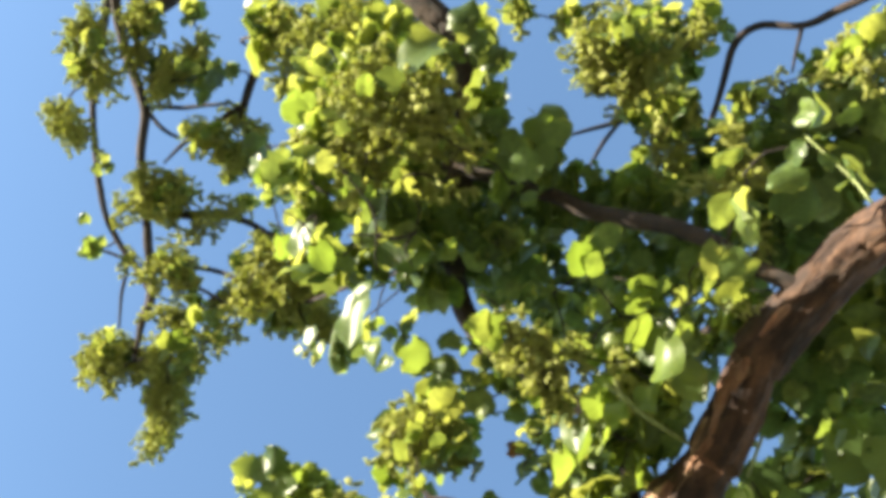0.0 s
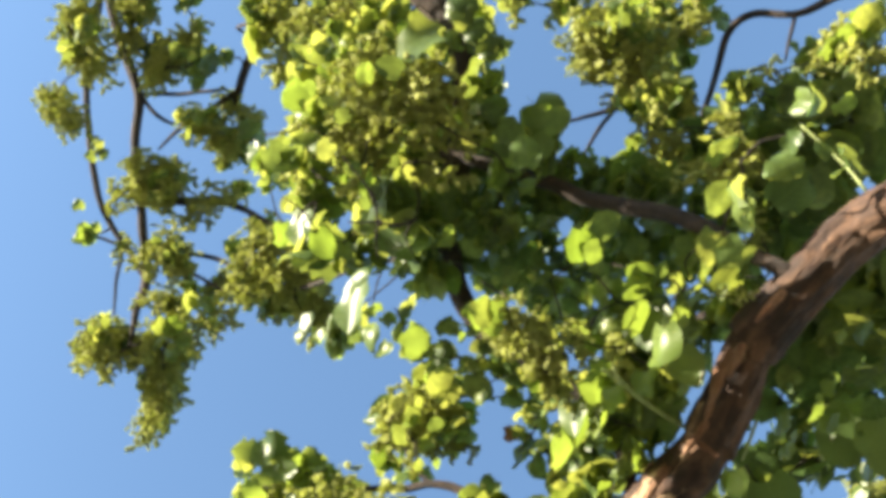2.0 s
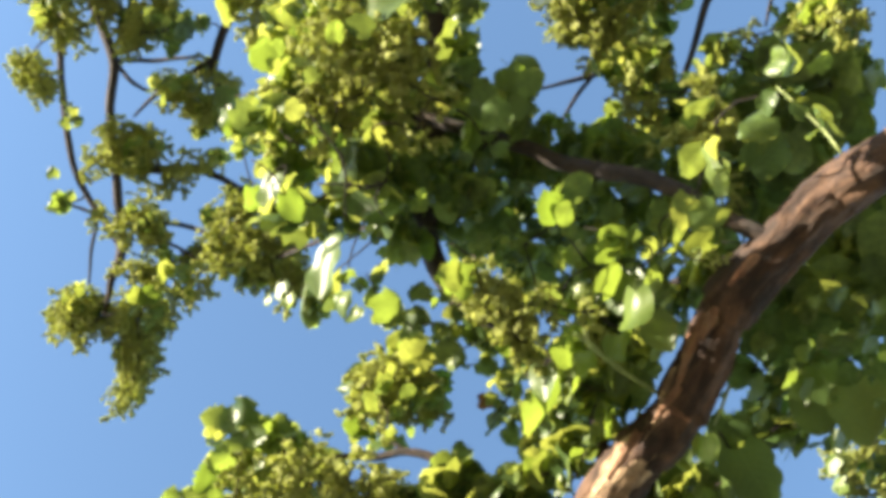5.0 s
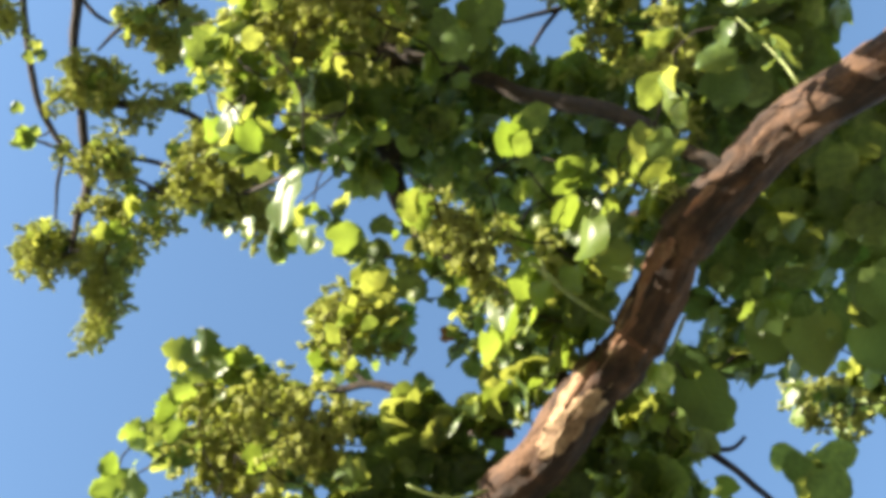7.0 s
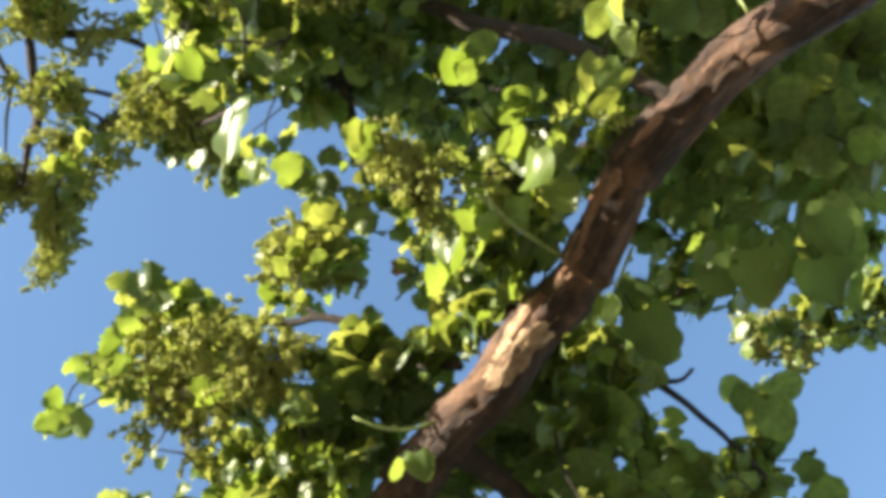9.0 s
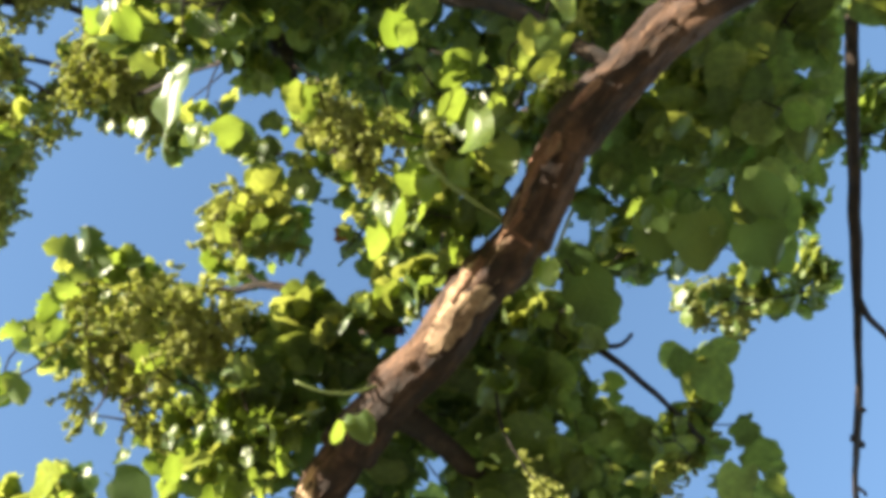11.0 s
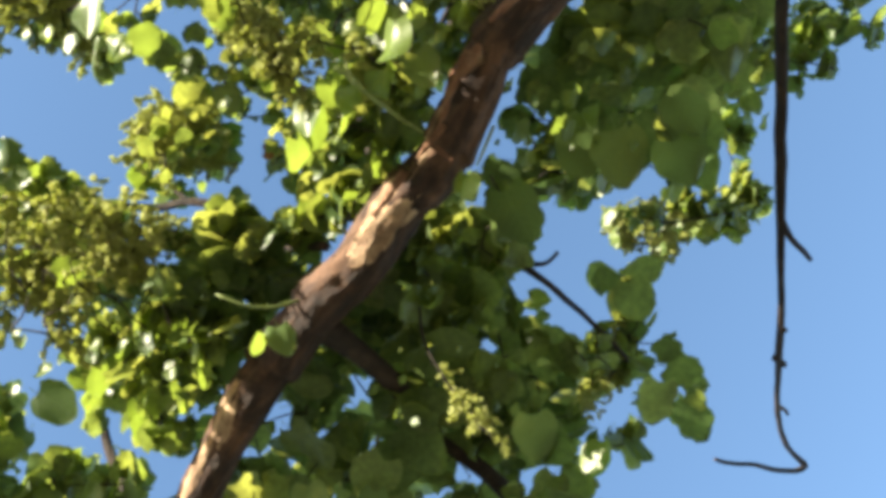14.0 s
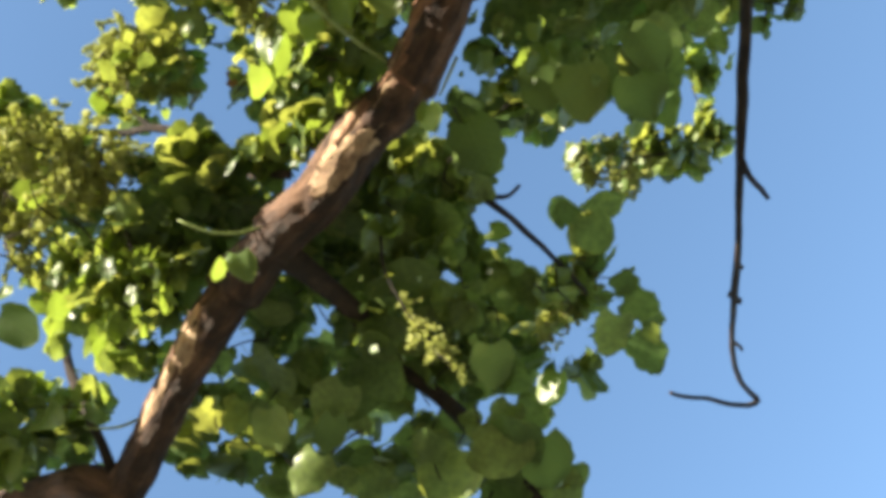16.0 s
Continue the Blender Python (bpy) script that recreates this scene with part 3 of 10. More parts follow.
SUN_GAPS.append(((0.694, 0.142, 4.008), 0.07))
SUN_GAPS.append(((-0.791, 0.899, 4.456), 0.1))
SUN_GAPS.append(((-0.821, 0.783, 4.491), 0.08))
SUN_GAPS.append(((0.425, 1.183, 3.977), 0.07))
SUN_GAPS.append(((0.543, 0.437, 4.294), 0.06))
SUN_GAPS.append(((0.872, 0.357, 4.281), 0.06))
SUN_GAPS.append(((-0.157, 0.328, 4.432), 0.07))
SUN_GAPS.append(((1.185, 0.976, 4.995), 0.09))
SUN_GAPS.append(((-0.620, 1.002, 4.356), 0.11))
SUN_GAPS.append(((-0.431, 1.209, 4.260), 0.09))

# bough and limbs
branch("trunk", [(3.000, -0.700, -0.150, 0.340), (2.950, -0.680, 0.400, 0.240), (2.850, -0.650, 1.400, 0.200), (2.730, -0.660, 2.300, 0.190), (2.750, -0.900, 3.430, 0.160), (2.900, -1.510, 4.920, 0.110), (2.700, -1.880, 6.690, 0.060)], BARK, label="thick reddish-brown tree trunk with flaking bark", sides=24)
bough = branch("bough", [(2.760, -0.771, 2.739, 0.150), (2.250, -0.733, 3.371, 0.125), (1.550, -0.466, 3.804, 0.100), (0.915, -0.012, 3.911, 0.062), (0.788, 0.099, 4.014, 0.062), (0.668, 0.226, 4.042, 0.060), (0.570, 0.355, 4.067, 0.060), (0.513, 0.500, 4.077, 0.063), (0.450, 0.647, 4.119, 0.066), (0.342, 0.796, 4.152, 0.068), (0.243, 0.947, 4.162, 0.068), (0.156, 1.038, 4.165, 0.065), (0.039, 1.206, 4.183, 0.067), (-0.046, 1.346, 4.194, 0.060), (-0.129, 1.520, 4.207, 0.055), (-0.205, 1.701, 4.217, 0.058), (-0.293, 1.887, 4.227, 0.061), (-0.440, 2.189, 4.226, 0.052), (-0.556, 2.564, 4.215, 0.041)], BARK, label="gnarled reddish-brown bough with pale peeling and sunlit patches", sides=44, rough=0.13, ledges=[(3.04, 0.17, 0.03), (3.31, 0.12, 0.03), (3.46, 0.06, 0.02), (3.87, 0.08, 0.02), (4.05, 0.17, 0.02)])
branch("limb", [(0.295, 0.872, 4.165, 0.028), (0.319, 0.822, 4.302, 0.021), (0.318, 0.771, 4.472, 0.019), (0.303, 0.712, 4.647, 0.020), (0.241, 0.655, 4.774, 0.024), (0.019, 0.557, 4.853, 0.030), (-0.087, 0.443, 4.922, 0.034), (-0.154, 0.313, 4.942, 0.035), (-0.171, 0.095, 4.889, 0.042), (-0.126, -0.166, 4.909, 0.042), (-0.119, -0.374, 4.923, 0.042), (-0.186, -0.521, 4.980, 0.046), (-0.286, -0.637, 5.034, 0.047), (-0.429, -0.857, 5.144, 0.048)], label="dark slender limb", sides=12)
branch("limb", [(0.687, 0.215, 4.034, 0.0240), (0.624, 0.192, 4.033, 0.0200), (0.567, 0.163, 4.113, 0.0195), (0.483, 0.109, 4.213, 0.0207), (0.390, 0.073, 4.312, 0.0218), (0.235, 0.045, 4.458, 0.0230), (0.106, -0.004, 4.557, 0.0218), (-0.049, -0.052, 4.703, 0.0184), (-0.183, -0.096, 4.801, 0.0161)], sides=12)
branch("limb", [(0.283, 0.857, 4.212, 0.026), (0.435, 0.940, 4.413, 0.020), (0.566, 0.969, 4.443, 0.019), (0.692, 0.992, 4.422, 0.017), (0.763, 1.029, 4.405, 0.011), (0.854, 1.104, 4.426, 0.010), (0.947, 1.189, 4.445, 0.008), (1.083, 1.328, 4.496, 0.007)])
branch("twig", [(0.692, 0.992, 4.422, 0.010), (0.763, 1.004, 4.412, 0.008), (0.802, 0.997, 4.410, 0.006), (0.829, 0.966, 4.415, 0.005)])
branch("limb", [(0.122, 1.054, 4.145, 0.043), (0.231, 1.145, 4.181, 0.033), (0.348, 1.267, 4.227, 0.028), (0.481, 1.441, 4.251, 0.024), (0.632, 1.567, 4.235, 0.024), (0.754, 1.692, 4.225, 0.025), (0.877, 1.815, 4.162, 0.023), (1.011, 2.006, 4.180, 0.020)], sides=12)
branch("limb", [(-0.274, 1.845, 4.218, 0.057), (-0.377, 1.814, 4.245, 0.054), (-0.482, 1.863, 4.297, 0.045), (-0.670, 1.957, 4.345, 0.036)], BARK, sides=12)
branch("branch", [(-0.272, 1.812, 4.209, 0.017), (-0.313, 1.746, 4.250, 0.016), (-0.339, 1.693, 4.284, 0.014), (-0.399, 1.655, 4.413, 0.015), (-0.469, 1.597, 4.553, 0.014), (-0.509, 1.505, 4.700, 0.009)])
branch("branch", [(0.179, 0.918, 4.289, 0.013), (0.073, 0.969, 4.484, 0.014), (-0.039, 0.961, 4.586, 0.013), (-0.142, 0.916, 4.695, 0.014), (-0.230, 0.914, 4.746, 0.012), (-0.321, 0.945, 4.791, 0.012), (-0.443, 0.945, 4.791, 0.010), (-0.600, 0.997, 4.784, 0.007)])
branch("branch", [(-0.230, 0.914, 4.746, 0.007), (-0.286, 0.876, 4.803, 0.007), (-0.331, 0.814, 4.914, 0.005)])
branch("branch", [(0.561, 0.250, 4.056, 0.010), (0.523, 0.302, 4.202, 0.010), (0.474, 0.341, 4.297, 0.009), (0.457, 0.381, 4.394, 0.009), (0.419, 0.491, 4.385, 0.009), (0.351, 0.611, 4.324, 0.012), (0.307, 0.740, 4.262, 0.013), (0.297, 0.777, 4.240, 0.013)])
branch("twig", [(0.457, 0.373, 4.395, 0.007), (0.494, 0.299, 4.401, 0.007), (0.524, 0.226, 4.407, 0.004)])
branch("branch", [(1.298, -0.690, 5.005, 0.014), (1.121, -0.602, 5.192, 0.015), (1.002, -0.552, 5.284, 0.013), (0.885, -0.568, 5.380, 0.014), (0.797, -0.500, 5.372, 0.014), (0.756, -0.364, 5.361, 0.012), (0.697, -0.189, 5.347, 0.010), (0.666, -0.014, 5.333, 0.008)])
branch("twig", [(1.002, -0.552, 5.284, 0.008), (0.982, -0.468, 5.277, 0.006), (0.968, -0.392, 5.272, 0.004)])
branch("twig", [(0.560, -0.269, 5.346, 0.010), (0.404, -0.241, 5.338, 0.010), (0.306, -0.216, 5.332, 0.008), (0.238, -0.198, 5.328, 0.006), (0.130, -0.186, 5.322, 0.006)])
branch("twig", [(0.394, -0.235, 5.336, 0.008), (0.345, -0.173, 5.330, 0.008), (0.295, -0.086, 5.322, 0.006)])
branch("limb", [(2.850, -1.356, 4.653, 0.100), (1.600, -1.863, 5.656, 0.090), (0.200, -2.044, 6.332, 0.075), (-1.000, -1.468, 6.694, 0.060), (-1.700, -0.889, 6.849, 0.040), (-1.829, -1.367, 6.825, 0.027)], sides=12)
branch("limb", [(0.900, -2.009, 6.083, 0.060), (0.500, -1.429, 5.772, 0.055), (0.100, -0.913, 5.393, 0.050), (-0.429, -0.857, 5.144, 0.048)], sides=12)
branch("branch", [(2.000, -1.737, 5.379, 0.040), (1.500, -1.177, 5.219, 0.030), (1.404, -0.932, 5.025, 0.016), (1.298, -0.690, 5.005, 0.014)])
branch("branch", [(-1.000, -1.468, 6.694, 0.040), (-1.000, -0.959, 6.726, 0.030), (-0.902, -1.414, 6.667, 0.024), (-0.957, -1.203, 6.651, 0.021)])

# thin hanging branches of the far side of the crown
branch("branch", [(-1.829, -1.367, 6.825, 0.025), (-1.865, -0.984, 6.797, 0.025), (-1.815, -0.682, 6.779, 0.025), (-1.710, -0.403, 6.714, 0.024), (-1.712, -0.159, 6.647, 0.022), (-1.685, 0.164, 6.626, 0.022), (-1.666, 0.474, 6.605, 0.024), (-1.683, 0.620, 6.494, 0.018), (-1.686, 0.774, 6.383, 0.010)])
branch("branch", [(-1.892, -1.225, 6.913, 0.020), (-1.945, -0.862, 6.886, 0.020), (-2.009, -0.529, 6.860, 0.017), (-1.980, -0.164, 6.786, 0.017), (-1.909, 0.139, 6.718, 0.016), (-1.770, 0.342, 6.660, 0.016), (-1.666, 0.487, 6.605, 0.016)])
branch("branch", [(-0.957, -1.203, 6.651, 0.021), (-1.038, -0.888, 6.625, 0.021), (-1.098, -0.665, 6.608, 0.021), (-1.195, -0.402, 6.585, 0.021), (-1.185, -0.296, 6.578, 0.016), (-1.070, -0.190, 6.576, 0.011)])
branch("twig", [(-1.195, -0.402, 6.585, 0.013), (-1.320, -0.325, 6.575, 0.013), (-1.466, -0.233, 6.563, 0.011), (-1.572, -0.130, 6.550, 0.005)])
branch("twig", [(-1.710, -0.403, 6.714, 0.011), (-1.493, -0.398, 6.673, 0.011), (-1.253, -0.411, 6.583, 0.008)])
branch("twig", [(-1.710, -0.403, 6.714, 0.011), (-1.614, -0.305, 6.661, 0.011), (-1.534, -0.257, 6.661, 0.008), (-1.439, -0.260, 6.565, 0.005)])
branch("twig", [(-1.690, 0.084, 6.631, 0.016), (-1.482, 0.111, 6.588, 0.024), (-1.284, 0.111, 6.546, 0.021), (-1.104, 0.174, 6.449, 0.013), (-0.895, 0.246, 6.152, 0.012)])
branch("twig", [(-1.552, 0.408, 6.614, 0.011), (-1.431, 0.360, 6.523, 0.011), (-1.312, 0.380, 6.527, 0.011), (-1.161, 0.409, 6.330, 0.008)])
branch("twig", [(-1.580, 0.435, 6.612, 0.0088), (-1.392, 0.465, 6.517, 0.0088), (-1.187, 0.522, 6.321, 0.0080), (-0.897, 0.488, 6.135, 0.0080), (-0.534, 0.335, 5.560, 0.0088), (-0.211, 0.224, 4.978, 0.0088)])
branch("twig", [(-1.789, 0.328, 6.660, 0.008), (-1.826, 0.491, 6.648, 0.008), (-1.841, 0.680, 6.634, 0.005)])

# bare dead twig hanging by itself
bare_twig = branch("bare_twig", [(2.800, -1.200, 4.300, 0.040), (2.350, -0.950, 4.900, 0.032), (1.617, -0.694, 5.130, 0.026), (1.575, -0.239, 4.952, 0.024), (1.556, 0.090, 4.831, 0.0223), (1.552, 0.402, 4.746, 0.0206), (1.543, 0.547, 4.681, 0.0196), (1.535, 0.709, 4.621, 0.0187), (1.537, 0.871, 4.571, 0.0162), (1.553, 0.996, 4.572, 0.0121), (1.591, 1.155, 4.613, 0.0120), (1.625, 1.284, 4.653, 0.0123), (1.656, 1.400, 4.698, 0.0126), (1.706, 1.540, 4.785, 0.0108), (1.751, 1.659, 4.859, 0.0103), (1.814, 1.790, 4.947, 0.0102), (1.884, 1.897, 5.011, 0.0105), (1.952, 1.972, 5.064, 0.0107), (2.005, 2.018, 5.085, 0.0130), (1.959, 2.029, 5.066, 0.0108), (1.880, 2.007, 5.030, 0.0098), (1.749, 1.954, 4.979, 0.0088), (1.661, 1.931, 4.944, 0.0082), (1.609, 1.913, 4.924, 0.0078), (1.570, 1.894, 4.914, 0.0065)], label="thin bare dead twig with a hooked end", rough=0.16)
branch("spur", [(1.538, 0.912, 4.558, 0.012), (1.567, 0.960, 4.540, 0.010), (1.601, 0.990, 4.526, 0.009), (1.628, 1.022, 4.513, 0.007)], parent=bare_twig)
branch("spur", [(1.616, 1.295, 4.641, 0.011), (1.630, 1.291, 4.640, 0.011), (1.641, 1.297, 4.637, 0.007)], parent=bare_twig)
branch("spur", [(1.673, 1.441, 4.725, 0.011), (1.688, 1.446, 4.722, 0.009), (1.686, 1.458, 4.718, 0.006)], parent=bare_twig)
branch("spur", [(1.775, 1.680, 4.902, 0.008), (1.804, 1.701, 4.892, 0.006), (1.804, 1.712, 4.888, 0.006)], parent=bare_twig)
branch("spur", [(1.651, 1.405, 4.707, 0.011), (1.642, 1.426, 4.702, 0.009)], parent=bare_twig)

# pale green shoots
branch("shoot", [(0.416, 0.582, 4.098, 0.0042), (0.353, 0.534, 4.038, 0.0052), (0.274, 0.472, 3.979, 0.0066), (0.220, 0.423, 3.950, 0.0072), (0.194, 0.403, 3.940, 0.0052)], STALK, sides=8, rough=0.05)
branch("shoot", [(0.232, 0.434, 3.949, 0.0050), (0.224, 0.410, 3.942, 0.0045), (0.216, 0.387, 3.945, 0.0030)], STALK, sides=8, rough=0.05)
branch("shoot", [(0.785, 0.011, 3.982, 0.0037), (0.759, -0.041, 4.034, 0.0032), (0.725, -0.091, 4.086, 0.0026), (0.682, -0.142, 4.139, 0.0021)], STALK, sides=8, rough=0.05)
branch("shoot", [(0.117, 1.009, 4.136, 0.0037), (0.049, 1.016, 4.099, 0.0042), (-0.019, 1.007, 4.089, 0.0037), (-0.090, 0.984, 4.105, 0.0021)], STALK, sides=8, rough=0.05)
branch("shoot", [(-0.223, 1.611, 4.242, 0.0042), (-0.272, 1.622, 4.214, 0.0042), (-0.360, 1.621, 4.205, 0.0026)], STALK, sides=8, rough=0.05)
branch("shoot", [(0.570, 0.549, 4.056, 0.0042), (0.550, 0.594, 4.046, 0.0042), (0.530, 0.640, 4.037, 0.0026)], STALK, sides=8, rough=0.05)

# unseen crown and limbs round the trunk, above and beside the eye, added to deepen the shade
def unseen_crown(centre, size, count, length):
    c = Vector(centre)
    rnd = random.Random(int(c.x * 100 + c.y * 10))
    for _ in range(count):
        while True:
            p = Vector((rnd.uniform(-1, 1), rnd.uniform(-1, 1), rnd.uniform(-1, 1)))
            if 0.35 < p.length < 1 + 0.25 * noise.noise(p * 3 + c):
                break
        p = c + Vector((p.x * size[0], p.y * size[1], p.z * size[2]))
        if p.y < -0.2 - 0.22 * (p.z - 1.6) and p.x > -0.2 - 0.4 * p.y:
            put_leaf(p, length * rnd.uniform(0.6, 1.3), leaf_frame(rnd), rnd.randrange(14), LEAF_YOUNG if rnd.random() < 0.1 else LEAF, False)


for k, (centre, size, count) in enumerate((((2.9, -2.3, 5.3), (1.6, 1.2, 1.2), 650), ((1.5, -2.4, 6.0), (1.2, 1.0, 0.9), 350),
                                           ((2.2, -3.2, 4.7), (1.4, 1.0, 1.2), 400), ((4.0, -1.9, 4.5), (1.1, 0.9, 1.1), 350),
                                           ((2.6, -2.4, 6.7), (1.4, 1.0, 0.9), 350))):
    low = Vector((2.74, -0.80, 3.2)).lerp(Vector((2.88, -1.45, 4.8)), k / 5)
    high = Vector(centre)
    mid = low.lerp(high, 0.5) + Vector((0, 0, 0.12))
    branch("limb", [(*low, 0.07), (*mid, 0.045), (*high, 0.015)], BARK, sides=12)
    unseen_crown(centre, size, count, 0.17)

# far hanging sprays
panicles((-1.897, -0.739, 6.578), (0.081, 0.099, 0.111), 14, 0.171)
panicles((-1.672, -0.815, 6.593), (0.108, 0.059, 0.102), 13, 0.171)
panicles((-1.463, -0.576, 6.586), (0.094, 0.072, 0.092), 13, 0.171)
panicles((-1.583, -0.485, 6.575), (0.042, 0.020, 0.055), 5, 0.171)
panicles((-2.045, -0.385, 6.548), (0.036, 0.059, 0.083), 7, 0.171)
panicles((-1.980, -0.265, 6.543), (0.020, 0.020, 0.052), 3, 0.171)
panicles((-1.846, -0.527, 6.567), (0.020, 0.072, 0.092), 5, 0.171)
panicles((-1.687, -0.644, 6.581), (0.055, 0.072, 0.092), 9, 0.171)
panicles((-1.386, -0.259, 6.567), (0.081, 0.046, 0.083), 9, 0.171)
panicles((-1.216, -0.139, 6.566), (0.068, 0.046, 0.074), 8, 0.171)
panicles((-1.280, -0.363, 6.579), (0.068, 0.020, 0.074), 4, 0.171)
panicles((-1.149, -0.243, 6.577), (0.042, 0.020, 0.055), 5, 0.171)
panicles((-1.546, -0.024, 6.544), (0.121, 0.020, 0.111), 8, 0.171)
panicles((-1.574, 0.069, 6.537), (0.121, 0.020, 0.111), 9, 0.171)
panicles((-1.389, 0.162, 6.538), (0.068, 0.020, 0.074), 4, 0.171)
panicles((-1.679, 0.028, 6.535), (0.068, 0.020, 0.074), 6, 0.171)
panicles((-1.496, 0.346, 6.521), (0.036, 0.046, 0.074), 6, 0.171)
panicles((-1.629, 0.371, 6.513), (0.036, 0.020, 0.052), 4, 0.171)
panicles((-1.734, 0.317, 6.513), (0.020, 0.020, 0.050), 2, 0.171)
panicles((-1.234, 0.507, 6.521), (0.081, 0.025, 0.083), 8, 0.171)
panicles((-1.075, 0.430, 6.533), (0.068, 0.059, 0.083), 9, 0.171)
panicles((-1.023, 0.615, 6.523), (0.068, 0.020, 0.074), 6, 0.171)
panicles((-0.891, 0.536, 6.534), (0.094, 0.059, 0.092), 12, 0.171)
panicles((-0.863, 0.379, 6.546), (0.042, 0.046, 0.074), 6, 0.171)
panicles((-1.551, 0.583, 6.503), (0.081, 0.033, 0.083), 8, 0.171)
panicles((-1.869, 0.790, 6.475), (0.073, 0.046, 0.078), 9, 0.171)
panicles((-1.777, 0.738, 6.482), (0.068, 0.020, 0.074), 6, 0.171)
panicles((-1.632, 0.793, 6.485), (0.081, 0.059, 0.083), 11, 0.171)
panicles((-1.554, 0.951, 6.477), (0.094, 0.059, 0.092), 12, 0.171)
panicles((-1.581, 1.083, 6.467), (0.081, 0.033, 0.083), 8, 0.171)
panicles((-1.656, 1.166, 6.458), (0.020, 0.020, 0.050), 2, 0.171)
panicles((-1.474, 0.820, 6.490), (0.042, 0.046, 0.074), 6, 0.171)
panicles((-1.367, 0.690, 6.503), (0.028, 0.020, 0.050), 3, 0.171)
spray((-1.448, -0.826, 6.604), (0.043, 0.043, 0.050), 7, 0.085, 0.12)
spray((-1.265, -0.560, 6.593), (0.048, 0.043, 0.050), 8, 0.085, 0.12)
spray((-1.383, -0.694, 6.598), (0.032, 0.024, 0.050), 4, 0.085, 0.12)
spray((-1.931, 0.263, 6.508), (0.043, 0.032, 0.050), 6, 0.085, 0.12)
spray((-1.178, 0.060, 6.554), (0.085, 0.022, 0.070), 8, 0.085, 0.12)
spray((-1.100, 0.218, 6.547), (0.051, 0.051, 0.050), 9, 0.085, 0.12)
spray((-1.313, 0.533, 6.516), (0.038, 0.043, 0.050), 6, 0.085, 0.12)
spray((-1.842, 0.659, 6.485), (0.022, 0.022, 0.050), 3, 0.085, 0.12)
spray((-1.499, 0.622, 6.502), (0.051, 0.051, 0.050), 9, 0.085, 0.12)
spray((-1.341, 0.690, 6.504), (0.024, 0.051, 0.050), 5, 0.085, 0.12)
spray((-1.447, 0.795, 6.492), (0.038, 0.064, 0.055), 9, 0.085, 0.12)
spray((-1.673, -0.789, 6.592), (0.117, 0.077, 0.092), 25, 0.085, 0.12)
spray((-1.542, -0.551, 6.580), (0.090, 0.090, 0.074), 23, 0.085, 0.12)
spray((-1.790, 0.791, 6.478), (0.090, 0.064, 0.074), 17, 0.085, 0.12)
spray((-1.580, 0.925, 6.478), (0.090, 0.117, 0.092), 28, 0.085, 0.12)
spray((-1.076, 0.535, 6.526), (0.143, 0.117, 0.111), 43, 0.085, 0.12)
spray((-0.891, 0.589, 6.529), (0.117, 0.090, 0.092), 28, 0.085, 0.12)
spray((-1.229, -0.125, 6.565), (0.090, 0.090, 0.074), 23, 0.085, 0.12)
spray((-1.547, 0.016, 6.541), (0.117, 0.051, 0.092), 18, 0.085, 0.12)
spray((-0.626, 0.642, 5.735), (0.032, 0.054, 0.050), 14, 0.068, 0.12)

# crown above
panicles((-0.905, -0.689, 5.814), (0.049, 0.026, 0.062), 3, 0.18)
panicles((-0.761, -0.621, 5.816), (0.094, 0.070, 0.093), 8, 0.18)
panicles((-0.928, -0.546, 5.804), (0.020, 0.020, 0.050), 1, 0.18)
panicles((-0.718, -0.466, 5.807), (0.071, 0.026, 0.078), 4, 0.18)
panicles((-0.594, -0.687, 5.827), (0.094, 0.026, 0.093), 5, 0.18)
spray((-0.883, -0.667, 5.814), (0.072, 0.072, 0.062), 17, 0.093, 0.12)
spray((-0.728, -0.621, 5.817), (0.116, 0.116, 0.093), 38, 0.093, 0.12)
spray((-0.707, -0.444, 5.806), (0.094, 0.072, 0.078), 21, 0.093, 0.12)
spray((-0.550, -0.664, 5.827), (0.139, 0.094, 0.109), 37, 0.093, 0.12)
spray((-0.417, -0.662, 5.833), (0.116, 0.094, 0.093), 31, 0.093, 0.12)
panicles((-0.373, -0.299, 4.406), (0.081, 0.044, 0.083), 7, 0.171, True)
panicles((-0.300, -0.181, 4.401), (0.096, 0.058, 0.093), 9, 0.171, True)
panicles((-0.390, -0.094, 4.391), (0.081, 0.029, 0.083), 6, 0.171, True)
panicles((-0.226, -0.254, 4.409), (0.051, 0.029, 0.062), 5, 0.171, True)
panicles((-0.316, -0.048, 4.391), (0.066, 0.020, 0.072), 4, 0.171, True)
panicles((-0.205, -0.091, 4.399), (0.029, 0.020, 0.050), 2, 0.171, True)
panicles((-0.448, -0.153, 4.393), (0.022, 0.029, 0.062), 3, 0.171, True)
panicles((-0.361, 0.070, 4.381), (0.020, 0.020, 0.052), 2, 0.171, True)
panicles((-0.538, -0.080, 4.384), (0.022, 0.020, 0.050), 2, 0.171, True)
panicles((-0.552, -0.169, 4.389), (0.020, 0.020, 0.050), 1, 0.171, True)
spray((-0.516, -0.379, 4.907), (0.140, 0.105, 0.110), 41, 0.093, 0.12)
spray((-0.376, -0.499, 4.921), (0.123, 0.070, 0.098), 26, 0.093, 0.12)
spray((-0.200, -0.383, 4.519), (0.075, 0.037, 0.064), 10, 0.093, 0.12)
spray((-0.587, -0.223, 4.893), (0.070, 0.070, 0.061), 16, 0.093, 0.12)
spray((-0.310, -0.028, 4.892), (0.123, 0.088, 0.098), 31, 0.093, 0.12)
